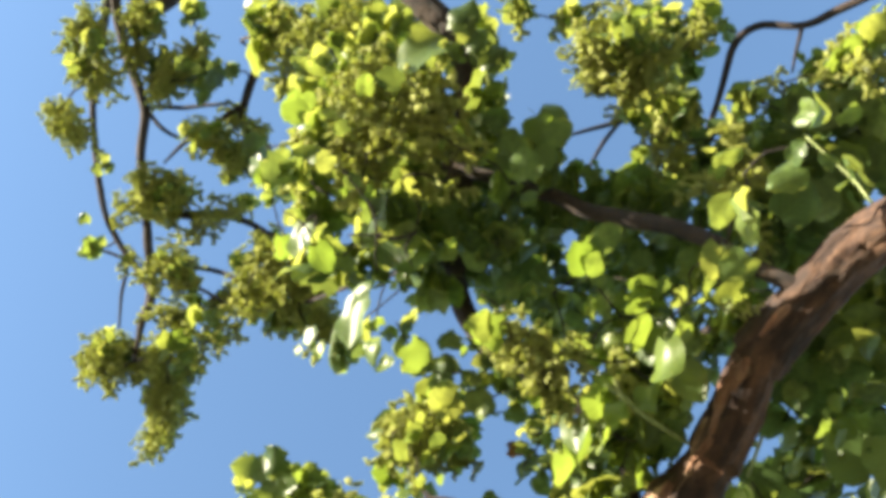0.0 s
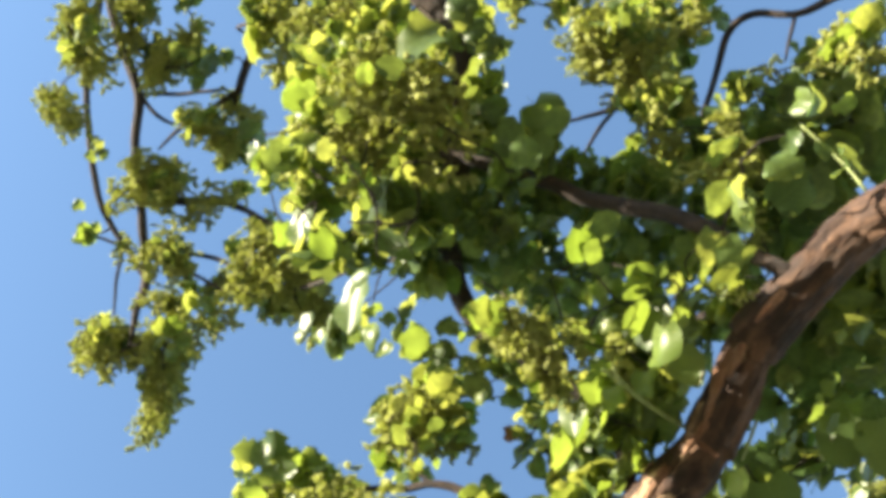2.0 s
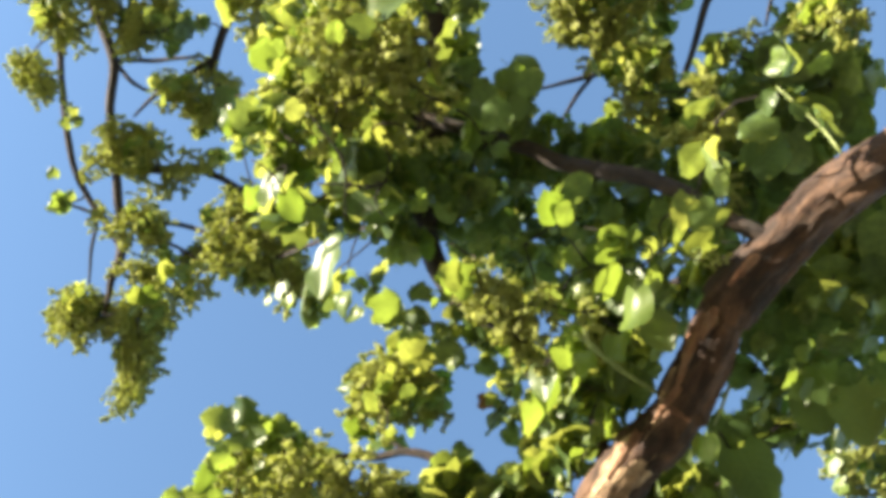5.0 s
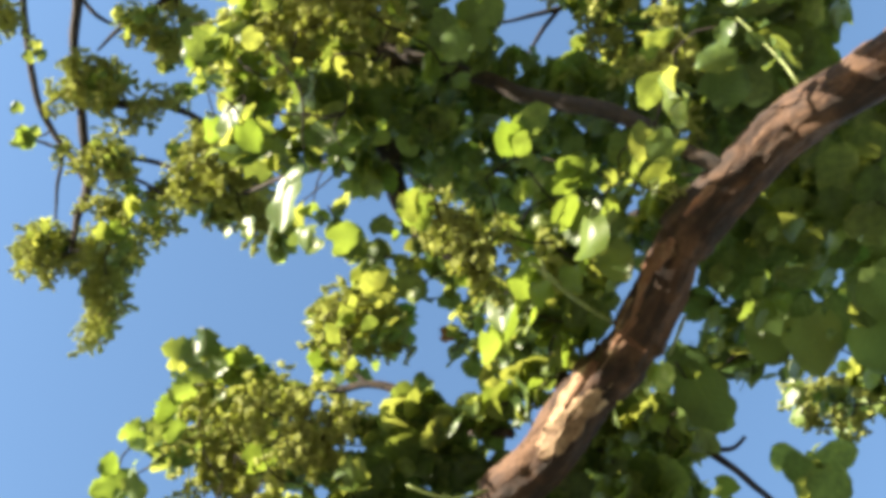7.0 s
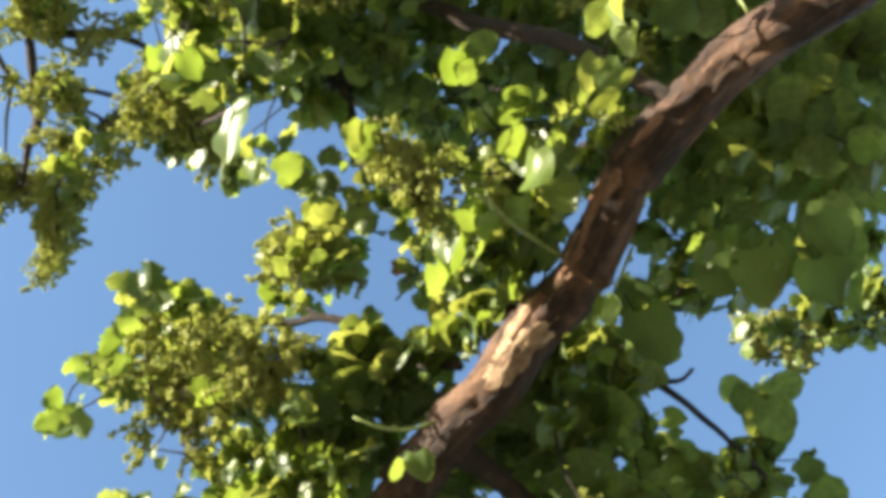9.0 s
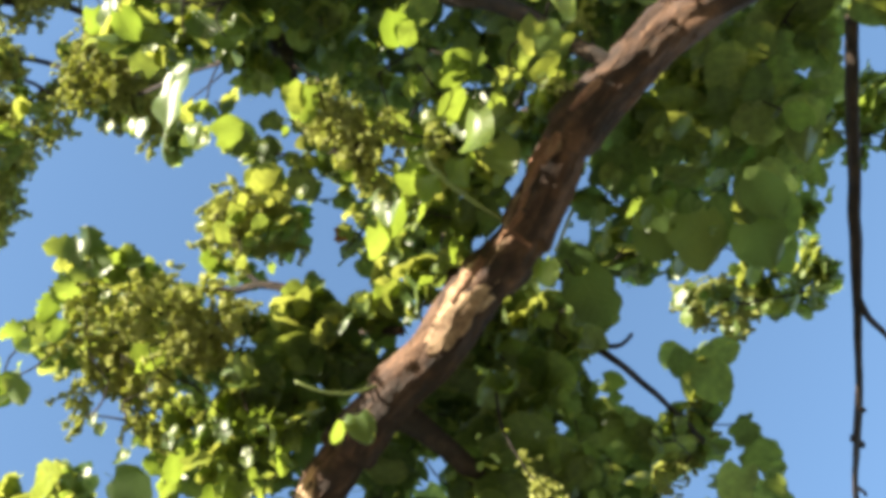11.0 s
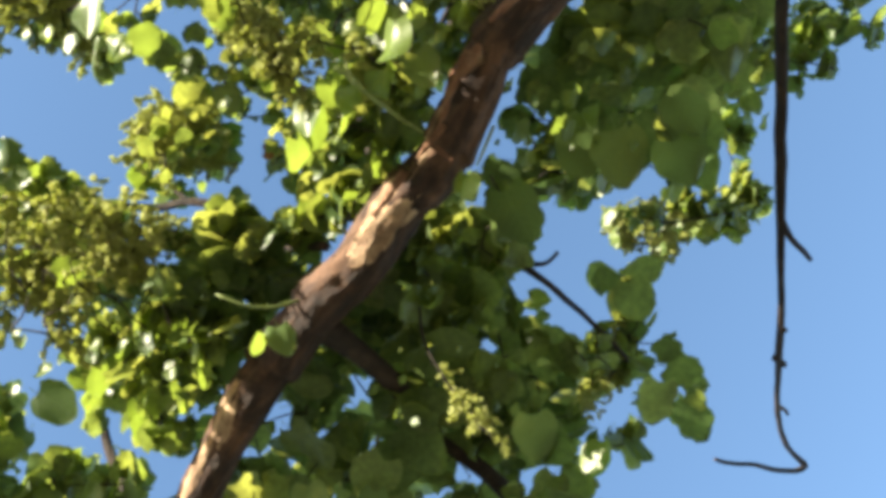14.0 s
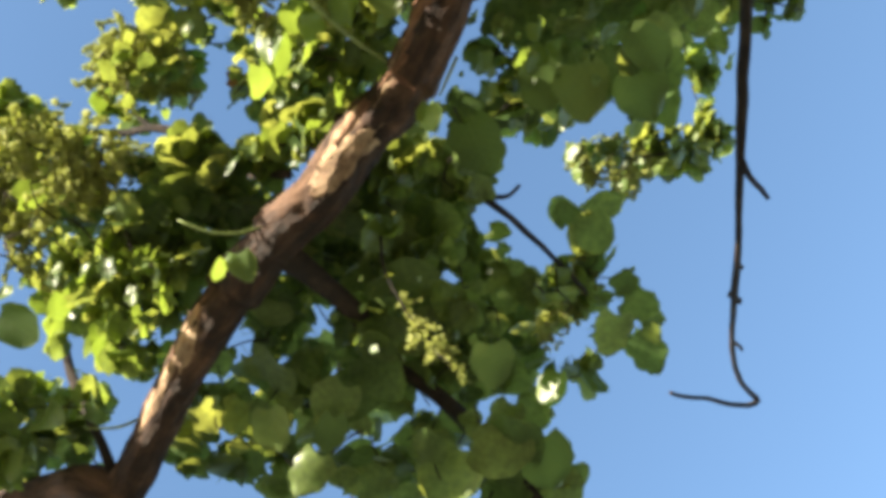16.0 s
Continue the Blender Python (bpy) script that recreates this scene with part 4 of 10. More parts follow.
spray((-0.079, -0.482, 4.832), (0.042, 0.068, 0.059), 11, 0.093, 0.12)
spray((-0.021, -0.414, 4.830), (0.027, 0.024, 0.050), 4, 0.093, 0.12)
spray((-0.064, -0.289, 4.719), (0.057, 0.049, 0.052), 10, 0.093, 0.12)
spray((0.094, -0.170, 4.617), (0.063, 0.043, 0.055), 10, 0.093, 0.12)
spray((-0.001, -0.123, 4.610), (0.078, 0.031, 0.067), 10, 0.093, 0.12)
spray((0.088, -0.089, 4.511), (0.060, 0.037, 0.054), 9, 0.093, 0.12)
spray((-0.081, -0.179, 4.811), (0.085, 0.085, 0.071), 22, 0.093, 0.12)
spray((-0.623, 0.003, 4.876), (0.079, 0.105, 0.085), 25, 0.093, 0.12)
spray((-0.788, -0.087, 5.176), (0.050, 0.059, 0.053), 11, 0.093, 0.12)
spray((-0.625, 0.143, 4.866), (0.053, 0.062, 0.055), 12, 0.093, 0.12)
spray((-0.540, 0.188, 4.767), (0.034, 0.051, 0.050), 7, 0.093, 0.12)
spray((-0.422, 0.205, 4.770), (0.085, 0.085, 0.071), 22, 0.093, 0.12)
spray((-0.328, 0.117, 4.680), (0.082, 0.082, 0.069), 21, 0.093, 0.12)
spray((-0.197, 0.085, 4.687), (0.114, 0.114, 0.092), 37, 0.093, 0.12)
spray((-0.035, 0.113, 4.592), (0.110, 0.110, 0.089), 34, 0.093, 0.12)
spray((0.087, 0.125, 4.496), (0.075, 0.075, 0.064), 18, 0.093, 0.12)
spray((-0.237, 0.241, 4.776), (0.085, 0.085, 0.071), 22, 0.093, 0.12)
spray((-0.446, 0.366, 4.959), (0.064, 0.073, 0.063), 15, 0.093, 0.12)
spray((-0.357, 0.420, 4.959), (0.091, 0.064, 0.075), 19, 0.093, 0.12)
spray((-0.143, 0.326, 5.075), (0.094, 0.113, 0.091), 31, 0.093, 0.12)
spray((-0.105, 0.513, 4.863), (0.079, 0.044, 0.067), 12, 0.093, 0.12)
spray((-0.292, 0.546, 5.053), (0.076, 0.035, 0.065), 10, 0.093, 0.12)
panicles((-0.014, 0.323, 4.077), (0.020, 0.035, 0.055), 4, 0.126, True)
panicles((0.025, 0.375, 4.075), (0.020, 0.020, 0.050), 3, 0.126, True)
panicles((0.065, 0.284, 4.083), (0.038, 0.020, 0.050), 4, 0.126, True)
panicles((-0.040, 0.243, 4.081), (0.020, 0.020, 0.050), 2, 0.126, True)
panicles((0.117, 0.350, 4.081), (0.025, 0.020, 0.050), 2, 0.126, True)
panicles((-0.080, 0.216, 4.081), (0.020, 0.020, 0.050), 2, 0.126, True)
spray((0.125, 0.284, 4.186), (0.093, 0.066, 0.077), 17, 0.093, 0.12)
spray((0.208, 0.217, 4.195), (0.093, 0.066, 0.077), 17, 0.093, 0.12)
spray((0.193, 0.340, 4.185), (0.079, 0.045, 0.067), 11, 0.093, 0.12)
spray((0.124, 0.421, 4.177), (0.066, 0.031, 0.058), 8, 0.093, 0.12)
spray((0.209, 0.135, 4.200), (0.031, 0.031, 0.050), 4, 0.093, 0.12)
spray((0.332, 0.176, 4.202), (0.066, 0.066, 0.058), 13, 0.093, 0.12)
spray((0.442, 0.165, 4.207), (0.052, 0.045, 0.050), 8, 0.093, 0.12)
spray((0.345, 0.286, 4.195), (0.038, 0.052, 0.050), 7, 0.093, 0.12)
spray((0.419, 0.397, 4.191), (0.035, 0.045, 0.050), 6, 0.093, 0.12)
spray((0.289, 0.395, 4.185), (0.052, 0.038, 0.050), 7, 0.093, 0.12)
spray((0.025, 0.541, 4.565), (0.063, 0.031, 0.055), 7, 0.093, 0.12)
spray((0.114, 0.568, 4.467), (0.060, 0.022, 0.054), 6, 0.093, 0.12)
panicles((0.419, -0.556, 5.461), (0.111, 0.047, 0.105), 9, 0.18, True)
panicles((0.287, -0.417, 5.445), (0.021, 0.020, 0.050), 2, 0.18, True)
panicles((0.478, -0.435, 5.455), (0.071, 0.037, 0.077), 6, 0.18, True)
panicles((0.379, -0.627, 5.463), (0.081, 0.020, 0.084), 4, 0.18, True)
panicles((0.059, -0.650, 5.451), (0.041, 0.020, 0.056), 2, 0.18, True)
panicles((0.219, -0.608, 5.455), (0.021, 0.020, 0.050), 1, 0.18, True)
panicles((0.619, -0.554, 5.468), (0.061, 0.057, 0.084), 7, 0.18, True)
spray((0.439, -0.556, 5.461), (0.132, 0.092, 0.105), 21, 0.102, 0.12)
spray((0.639, -0.474, 5.464), (0.102, 0.102, 0.084), 18, 0.102, 0.12)
spray((0.617, -0.234, 5.447), (0.082, 0.102, 0.084), 15, 0.102, 0.12)
spray((0.475, -0.075, 5.429), (0.062, 0.072, 0.063), 9, 0.102, 0.12)
spray((0.656, -0.054, 5.436), (0.092, 0.092, 0.077), 15, 0.102, 0.12)
spray((0.740, -0.594, 5.476), (0.102, 0.062, 0.084), 12, 0.102, 0.12)
spray((0.518, -0.375, 5.452), (0.082, 0.062, 0.070), 10, 0.102, 0.12)
spray((0.059, -0.650, 5.451), (0.062, 0.026, 0.056), 4, 0.102, 0.12)
spray((0.239, -0.629, 5.458), (0.062, 0.020, 0.056), 4, 0.102, 0.12)
panicles((0.632, -0.053, 4.631), (0.038, 0.020, 0.050), 3, 0.153, True)
panicles((0.609, -0.148, 4.637), (0.020, 0.020, 0.050), 1, 0.153, True)
panicles((0.967, -0.382, 4.669), (0.046, 0.026, 0.055), 4, 0.153, True)
panicles((0.760, -0.305, 4.654), (0.030, 0.020, 0.050), 1, 0.153, True)
panicles((0.694, 0.138, 4.622), (0.046, 0.020, 0.055), 3, 0.153, True)
spray((0.609, -0.053, 4.531), (0.078, 0.063, 0.064), 20, 0.076, 0.3)
spray((0.594, -0.145, 4.537), (0.040, 0.048, 0.050), 9, 0.076, 0.3)
spray((0.932, -0.341, 4.564), (0.063, 0.063, 0.054), 17, 0.076, 0.3)
spray((0.994, -0.431, 4.573), (0.048, 0.078, 0.064), 16, 0.076, 0.3)
spray((0.653, 0.084, 4.523), (0.078, 0.063, 0.064), 20, 0.076, 0.3)
spray((0.656, -0.267, 4.547), (0.048, 0.032, 0.050), 8, 0.076, 0.3)
spray((0.606, 0.237, 4.510), (0.063, 0.048, 0.054), 13, 0.076, 0.3)
spray((0.729, 0.161, 4.521), (0.048, 0.048, 0.050), 11, 0.076, 0.3)
spray((0.731, -0.067, 4.537), (0.084, 0.084, 0.075), 9, 0.13, 0.05, level=True)
spray((0.763, -0.220, 4.549), (0.069, 0.038, 0.064), 4, 0.13, 0.05, level=True)
spray((0.901, -0.218, 4.554), (0.084, 0.053, 0.075), 6, 0.13, 0.05, level=True)
spray((0.915, -0.081, 4.545), (0.069, 0.069, 0.064), 6, 0.13, 0.05, level=True)
spray((0.792, 0.040, 4.532), (0.069, 0.069, 0.064), 6, 0.13, 0.05, level=True)
spray((0.852, 0.086, 4.531), (0.069, 0.069, 0.064), 6, 0.13, 0.05, level=True)
spray((0.984, -0.126, 4.552), (0.053, 0.069, 0.064), 5, 0.13, 0.05, level=True)

# middle and lower crown
panicles((-0.234, 0.666, 4.797), (0.082, 0.039, 0.078), 8, 0.135, True)
panicles((-0.295, 0.760, 4.788), (0.053, 0.021, 0.058), 5, 0.135, True)
panicles((-0.337, 0.716, 4.789), (0.020, 0.021, 0.050), 3, 0.135, True)
panicles((-0.175, 0.761, 4.793), (0.053, 0.030, 0.058), 6, 0.135, True)
spray((-0.247, 0.721, 5.043), (0.103, 0.076, 0.084), 19, 0.093, 0.17)
spray((-0.313, 0.822, 5.034), (0.072, 0.057, 0.062), 11, 0.093, 0.17)
spray((-0.183, 0.824, 5.039), (0.076, 0.076, 0.065), 15, 0.093, 0.17)
spray((-0.110, 0.898, 5.037), (0.020, 0.029, 0.050), 3, 0.093, 0.17)
spray((-0.757, 0.841, 4.808), (0.062, 0.022, 0.055), 6, 0.093, 0.17)
spray((-0.600, 0.876, 4.803), (0.036, 0.022, 0.050), 4, 0.093, 0.17)
spray((-0.792, 0.997, 4.784), (0.062, 0.044, 0.055), 10, 0.093, 0.17)
spray((-0.922, 1.086, 4.769), (0.044, 0.020, 0.050), 5, 0.093, 0.17)
spray((-1.010, 1.241, 4.744), (0.039, 0.025, 0.050), 5, 0.093, 0.17)
spray((-0.844, 1.134, 4.761), (0.070, 0.044, 0.061), 11, 0.093, 0.17)
spray((-0.739, 0.945, 4.791), (0.053, 0.036, 0.050), 8, 0.093, 0.17)
spray((-0.547, 0.945, 4.791), (0.053, 0.036, 0.050), 8, 0.093, 0.17)
panicles((-0.577, 0.969, 4.484), (0.042, 0.027, 0.061), 3, 0.171, True)
panicles((-0.609, 1.078, 4.467), (0.073, 0.027, 0.078), 5, 0.171, True)
panicles((-0.482, 0.874, 4.499), (0.034, 0.020, 0.050), 2, 0.171, True)
spray((-0.383, 0.804, 5.067), (0.068, 0.068, 0.059), 9, 0.093, 0.17)
spray((-0.251, 0.776, 5.071), (0.105, 0.077, 0.085), 15, 0.093, 0.17)
spray((-0.158, 0.701, 5.083), (0.058, 0.058, 0.053), 7, 0.093, 0.17)
spray((-0.308, 0.942, 5.045), (0.105, 0.040, 0.085), 9, 0.093, 0.17)
spray((-0.308, 0.887, 5.054), (0.096, 0.058, 0.079), 11, 0.093, 0.17)
spray((-0.098, 0.846, 4.402), (0.026, 0.020, 0.050), 2, 0.093, 0.12)
spray((-0.021, 0.906, 4.393), (0.098, 0.037, 0.080), 14, 0.093, 0.12)
spray((0.093, 0.921, 4.390), (0.052, 0.060, 0.054), 12, 0.093, 0.12)
spray((-0.144, 0.997, 4.379), (0.060, 0.060, 0.054), 14, 0.093, 0.12)
spray((-0.343, 1.042, 4.371), (0.075, 0.060, 0.064), 16, 0.093, 0.12)
spray((-0.006, 1.027, 4.373), (0.106, 0.060, 0.086), 22, 0.093, 0.12)
spray((-0.466, 1.057, 4.369), (0.075, 0.060, 0.064), 16, 0.093, 0.12)
spray((0.101, 1.042, 4.371), (0.060, 0.060, 0.054), 14, 0.093, 0.12)
spray((-0.369, 1.237, 5.252), (0.045, 0.070, 0.056), 23, 0.06, 0.12)
spray((-0.450, 1.187, 5.259), (0.049, 0.039, 0.050), 15, 0.06, 0.12)
spray((0.173, 0.646, 4.231), (0.055, 0.062, 0.055), 7, 0.093, 0.22)
spray((0.251, 0.506, 4.253), (0.055, 0.023, 0.050), 4, 0.093, 0.22)
spray((0.094, 0.569, 4.243), (0.033, 0.023, 0.050), 3, 0.093, 0.22)
spray((0.194, 0.576, 4.242), (0.040, 0.026, 0.050), 3, 0.093, 0.22)
spray((0.322, 0.674, 4.227), (0.040, 0.055, 0.050), 5, 0.093, 0.22)
spray((0.394, 0.506, 4.253), (0.020, 0.040, 0.050), 3, 0.093, 0.22)

# shaded foliage beyond the bough
spray((0.953, 0.472, 4.309), (0.077, 0.092, 0.081), 6, 0.135, 0.06)
spray((0.822, 0.515, 4.302), (0.106, 0.106, 0.092), 9, 0.135, 0.06)
spray((0.692, 0.600, 4.289), (0.020, 0.020, 0.050), 1, 0.135, 0.06)
spray((0.735, 0.716, 4.271), (0.077, 0.056, 0.071), 4, 0.135, 0.06)
spray((0.895, 0.659, 4.280), (0.092, 0.056, 0.081), 5, 0.135, 0.06)
spray((1.040, 0.600, 4.289), (0.063, 0.121, 0.102), 6, 0.135, 0.06)
spray((1.091, 0.716, 4.271), (0.027, 0.048, 0.051), 2, 0.135, 0.06)
spray((0.561, 0.758, 4.264), (0.020, 0.020, 0.050), 1, 0.135, 0.06)
spray((1.040, 0.300, 4.337), (0.106, 0.092, 0.092), 8, 0.135, 0.06)
spray((0.895, 0.343, 4.330), (0.077, 0.063, 0.071), 4, 0.135, 0.06)
spray((0.968, 0.227, 4.349), (0.077, 0.063, 0.071), 4, 0.135, 0.06)
spray((1.127, 0.199, 4.352), (0.063, 0.092, 0.081), 5, 0.135, 0.06)
spray((1.525, 0.755, 5.935), (0.169, 0.169, 0.130), 37, 0.093, 0.5)
spray((1.316, 0.869, 5.917), (0.192, 0.192, 0.146), 47, 0.093, 0.5)
spray((1.176, 1.100, 5.880), (0.146, 0.099, 0.114), 20, 0.093, 0.5)
spray((1.618, 0.961, 5.902), (0.169, 0.169, 0.130), 37, 0.093, 0.5)
spray((1.664, 0.479, 5.979), (0.192, 0.169, 0.146), 41, 0.093, 0.5)
spray((1.804, 0.364, 5.997), (0.123, 0.169, 0.130), 28, 0.093, 0.5)
spray((1.897, 0.709, 5.943), (0.123, 0.332, 0.244), 52, 0.093, 0.5)
panicles((1.302, 1.078, 5.175), (0.076, 0.020, 0.075), 4, 0.144, True)
panicles((1.185, 1.060, 5.178), (0.020, 0.020, 0.050), 2, 0.144, True)
panicles((1.253, 1.147, 5.164), (0.020, 0.020, 0.050), 1, 0.144, True)
spray((1.337, 1.108, 5.272), (0.097, 0.043, 0.077), 20, 0.072, 0.17)
spray((1.518, 1.108, 5.272), (0.067, 0.047, 0.056), 15, 0.072, 0.17)
spray((1.478, 1.028, 5.285), (0.067, 0.067, 0.056), 21, 0.072, 0.17)
spray((0.829, 0.746, 4.320), (0.089, 0.051, 0.079), 4, 0.135, 0.06)
spray((0.679, 0.838, 4.310), (0.043, 0.066, 0.063), 3, 0.135, 0.06)
spray((0.604, 0.869, 4.309), (0.059, 0.051, 0.058), 3, 0.135, 0.06)
spray((0.978, 0.670, 4.324), (0.051, 0.051, 0.053), 3, 0.135, 0.06)
spray((1.158, 0.665, 4.307), (0.036, 0.059, 0.058), 3, 0.135, 0.06)
spray((1.143, 0.506, 4.353), (0.059, 0.096, 0.084), 5, 0.135, 0.06)
spray((0.978, 0.453, 4.385), (0.111, 0.111, 0.095), 9, 0.135, 0.06)
spray((1.217, 0.358, 4.386), (0.036, 0.126, 0.105), 5, 0.135, 0.06)
spray((0.768, 0.488, 4.398), (0.066, 0.066, 0.063), 4, 0.135, 0.06)
spray((1.053, 0.320, 4.414), (0.126, 0.096, 0.105), 9, 0.135, 0.06)
spray((1.688, 0.793, 5.310), (0.039, 0.045, 0.050), 11, 0.072, 0.2)
spray((1.658, 1.071, 5.236), (0.086, 0.069, 0.069), 29, 0.072, 0.2)
spray((1.494, 1.056, 5.258), (0.069, 0.045, 0.058), 17, 0.072, 0.2)
spray((1.760, 1.009, 5.242), (0.039, 0.049, 0.050), 11, 0.072, 0.2)
spray((1.678, 0.912, 5.277), (0.028, 0.028, 0.050), 6, 0.072, 0.2)
panicles((1.276, 1.004, 4.983), (0.060, 0.031, 0.060), 15, 0.117, True)
panicles((1.371, 1.038, 4.963), (0.050, 0.020, 0.053), 11, 0.117, True)
panicles((1.323, 1.076, 4.958), (0.022, 0.020, 0.050), 6, 0.117, True)
spray((2.268, 0.441, 6.075), (0.094, 0.131, 0.102), 45, 0.085, 0.14)
spray((2.063, 0.588, 6.056), (0.045, 0.082, 0.068), 17, 0.085, 0.14)
spray((2.341, 0.579, 6.029), (0.045, 0.033, 0.050), 8, 0.085, 0.14)
spray((2.437, 0.366, 6.077), (0.058, 0.082, 0.068), 20, 0.085, 0.14)
spray((1.138, 1.147, 4.645), (0.071, 0.041, 0.067), 5, 0.14, 0.12)
spray((1.043, 1.130, 4.660), (0.020, 0.020, 0.050), 1, 0.14, 0.12)
spray((1.147, 1.222, 4.622), (0.053, 0.027, 0.055), 3, 0.14, 0.12)
spray((1.078, 1.300, 4.609), (0.062, 0.024, 0.061), 4, 0.14, 0.12)
spray((1.216, 1.313, 4.591), (0.027, 0.027, 0.050), 2, 0.14, 0.12)
spray((1.026, 1.385, 4.590), (0.088, 0.062, 0.079), 8, 0.14, 0.12)
spray((1.286, 1.411, 4.555), (0.053, 0.027, 0.055), 3, 0.14, 0.12)
spray((1.199, 1.498, 4.541), (0.020, 0.045, 0.050), 3, 0.14, 0.12)
spray((1.321, 1.529, 4.519), (0.045, 0.045, 0.050), 4, 0.14, 0.12)
spray((1.130, 1.584, 4.525), (0.036, 0.036, 0.050), 3, 0.14, 0.12)
spray((0.957, 1.505, 4.565), (0.045, 0.045, 0.050), 4, 0.14, 0.12)
spray((1.026, 1.638, 4.520), (0.045, 0.024, 0.050), 3, 0.14, 0.12)
panicles((1.043, 1.369, 4.593), (0.057, 0.022, 0.061), 4, 0.135, True)
panicles((1.112, 1.299, 4.606), (0.040, 0.020, 0.050), 2, 0.135, True)
spray((0.314, 1.195, 4.407), (0.100, 0.100, 0.089), 5, 0.15, 0.05, level=True)
spray((0.472, 1.160, 4.400), (0.100, 0.100, 0.089), 5, 0.15, 0.05, level=True)
spray((0.629, 1.124, 4.393), (0.084, 0.068, 0.078), 3, 0.15, 0.05, level=True)
spray((0.708, 1.244, 4.351), (0.100, 0.100, 0.089), 5, 0.15, 0.05, level=True)
spray((0.551, 1.356, 4.337), (0.116, 0.100, 0.100), 6, 0.15, 0.05, level=True)
spray((0.409, 1.283, 4.373), (0.132, 0.100, 0.111), 7, 0.15, 0.05, level=True)
spray((0.189, 1.489, 4.340), (0.100, 0.044, 0.089), 3, 0.15, 0.05, level=True)
spray((0.457, 1.512, 4.304), (0.132, 0.052, 0.111), 4, 0.15, 0.05, level=True)
spray((0.709, 1.428, 4.301), (0.068, 0.084, 0.078), 3, 0.15, 0.05, level=True)
spray((0.788, 1.502, 4.271), (0.052, 0.036, 0.055), 2, 0.15, 0.05, level=True)
spray((0.157, 1.321, 4.389), (0.084, 0.068, 0.078), 3, 0.15, 0.05, level=True)

# lower left foliage
spray((-0.072, 0.986, 4.382), (0.098, 0.083, 0.085), 10, 0.13, 0.08, level=True)
spray((-0.178, 1.047, 4.376), (0.068, 0.060, 0.064), 6, 0.13, 0.08, level=True)
spray((0.019, 0.925, 4.388), (0.053, 0.045, 0.053), 4, 0.13, 0.08, level=True)
spray((-0.117, 1.134, 4.345), (0.068, 0.053, 0.064), 5, 0.13, 0.08, level=True)
spray((0.004, 1.043, 4.358), (0.068, 0.053, 0.064), 5, 0.13, 0.08, level=True)
panicles((-0.668, 0.862, 4.501), (0.054, 0.020, 0.064), 4, 0.171, True)
panicles((-0.683, 0.981, 4.470), (0.047, 0.055, 0.080), 6, 0.171, True)
panicles((-0.606, 1.067, 4.438), (0.054, 0.055, 0.080), 6, 0.171, True)
panicles((-0.698, 1.158, 4.422), (0.021, 0.020, 0.051), 2, 0.171, True)
panicles((-0.530, 1.198, 4.393), (0.021, 0.020, 0.054), 3, 0.171, True)
spray((-0.520, 1.073, 4.948), (0.118, 0.082, 0.094), 17, 0.093, 0.25)
spray((-0.449, 1.209, 4.903), (0.082, 0.052, 0.069), 9, 0.093, 0.25)
spray((-0.663, 1.164, 4.938), (0.145, 0.127, 0.113), 30, 0.093, 0.25)
spray((-0.806, 0.995, 5.000), (0.091, 0.073, 0.075), 12, 0.093, 0.25)
spray((-0.413, 1.253, 4.574), (0.073, 0.045, 0.063), 11, 0.093, 0.22)
spray((-0.429, 1.364, 4.544), (0.045, 0.029, 0.050), 5, 0.093, 0.22)
spray((-0.283, 1.344, 4.535), (0.062, 0.045, 0.055), 9, 0.093, 0.22)
spray((-0.331, 1.472, 4.504), (0.045, 0.042, 0.050), 7, 0.093, 0.22)
spray((-0.136, 1.309, 4.528), (0.045, 0.045, 0.050), 7, 0.093, 0.22)
spray((-0.576, 1.416, 4.546), (0.036, 0.029, 0.050), 5, 0.093, 0.22)
spray((-0.168, 1.419, 4.501), (0.057, 0.045, 0.052), 9, 0.093, 0.22)
spray((-0.250, 1.565, 4.470), (0.045, 0.045, 0.050), 7, 0.093, 0.22)
spray((-0.494, 1.508, 4.511), (0.032, 0.032, 0.050), 5, 0.093, 0.22)
spray((-0.888, 1.630, 4.938), (0.083, 0.093, 0.078), 24, 0.102, 0.1)
spray((-0.869, 1.771, 4.897), (0.093, 0.056, 0.078), 17, 0.102, 0.1)
spray((-0.567, 1.801, 4.494), (0.058, 0.058, 0.059), 4, 0.15, 0.12, level=True)
spray((-0.599, 1.915, 4.457), (0.041, 0.041, 0.050), 2, 0.15, 0.12, level=True)
spray((-0.484, 1.749, 4.500), (0.058, 0.024, 0.059), 2, 0.15, 0.12, level=True)
spray((-0.385, 1.655, 4.519), (0.020, 0.020, 0.050), 1, 0.15, 0.12, level=True)
spray((-0.605, 1.454, 4.626), (0.020, 0.024, 0.050), 1, 0.15, 0.12, level=True)
spray((-0.439, 1.397, 4.621), (0.041, 0.041, 0.050), 2, 0.15, 0.12, level=True)
spray((-0.348, 1.915, 4.419), (0.074, 0.041, 0.071), 3, 0.15, 0.12, level=True)
spray((-0.481, 1.940, 4.430), (0.074, 0.024, 0.071), 3, 0.15, 0.12, level=True)
spray((-0.106, 1.706, 4.350), (0.071, 0.071, 0.069), 3, 0.15, 0.05, level=True)
spray((0.056, 1.696, 4.330), (0.071, 0.071, 0.069), 3, 0.15, 0.05, level=True)
spray((0.123, 1.831, 4.271), (0.088, 0.030, 0.080), 2, 0.15, 0.05, level=True)
spray((0.330, 1.587, 4.328), (0.129, 0.096, 0.109), 6, 0.15, 0.05, level=True)
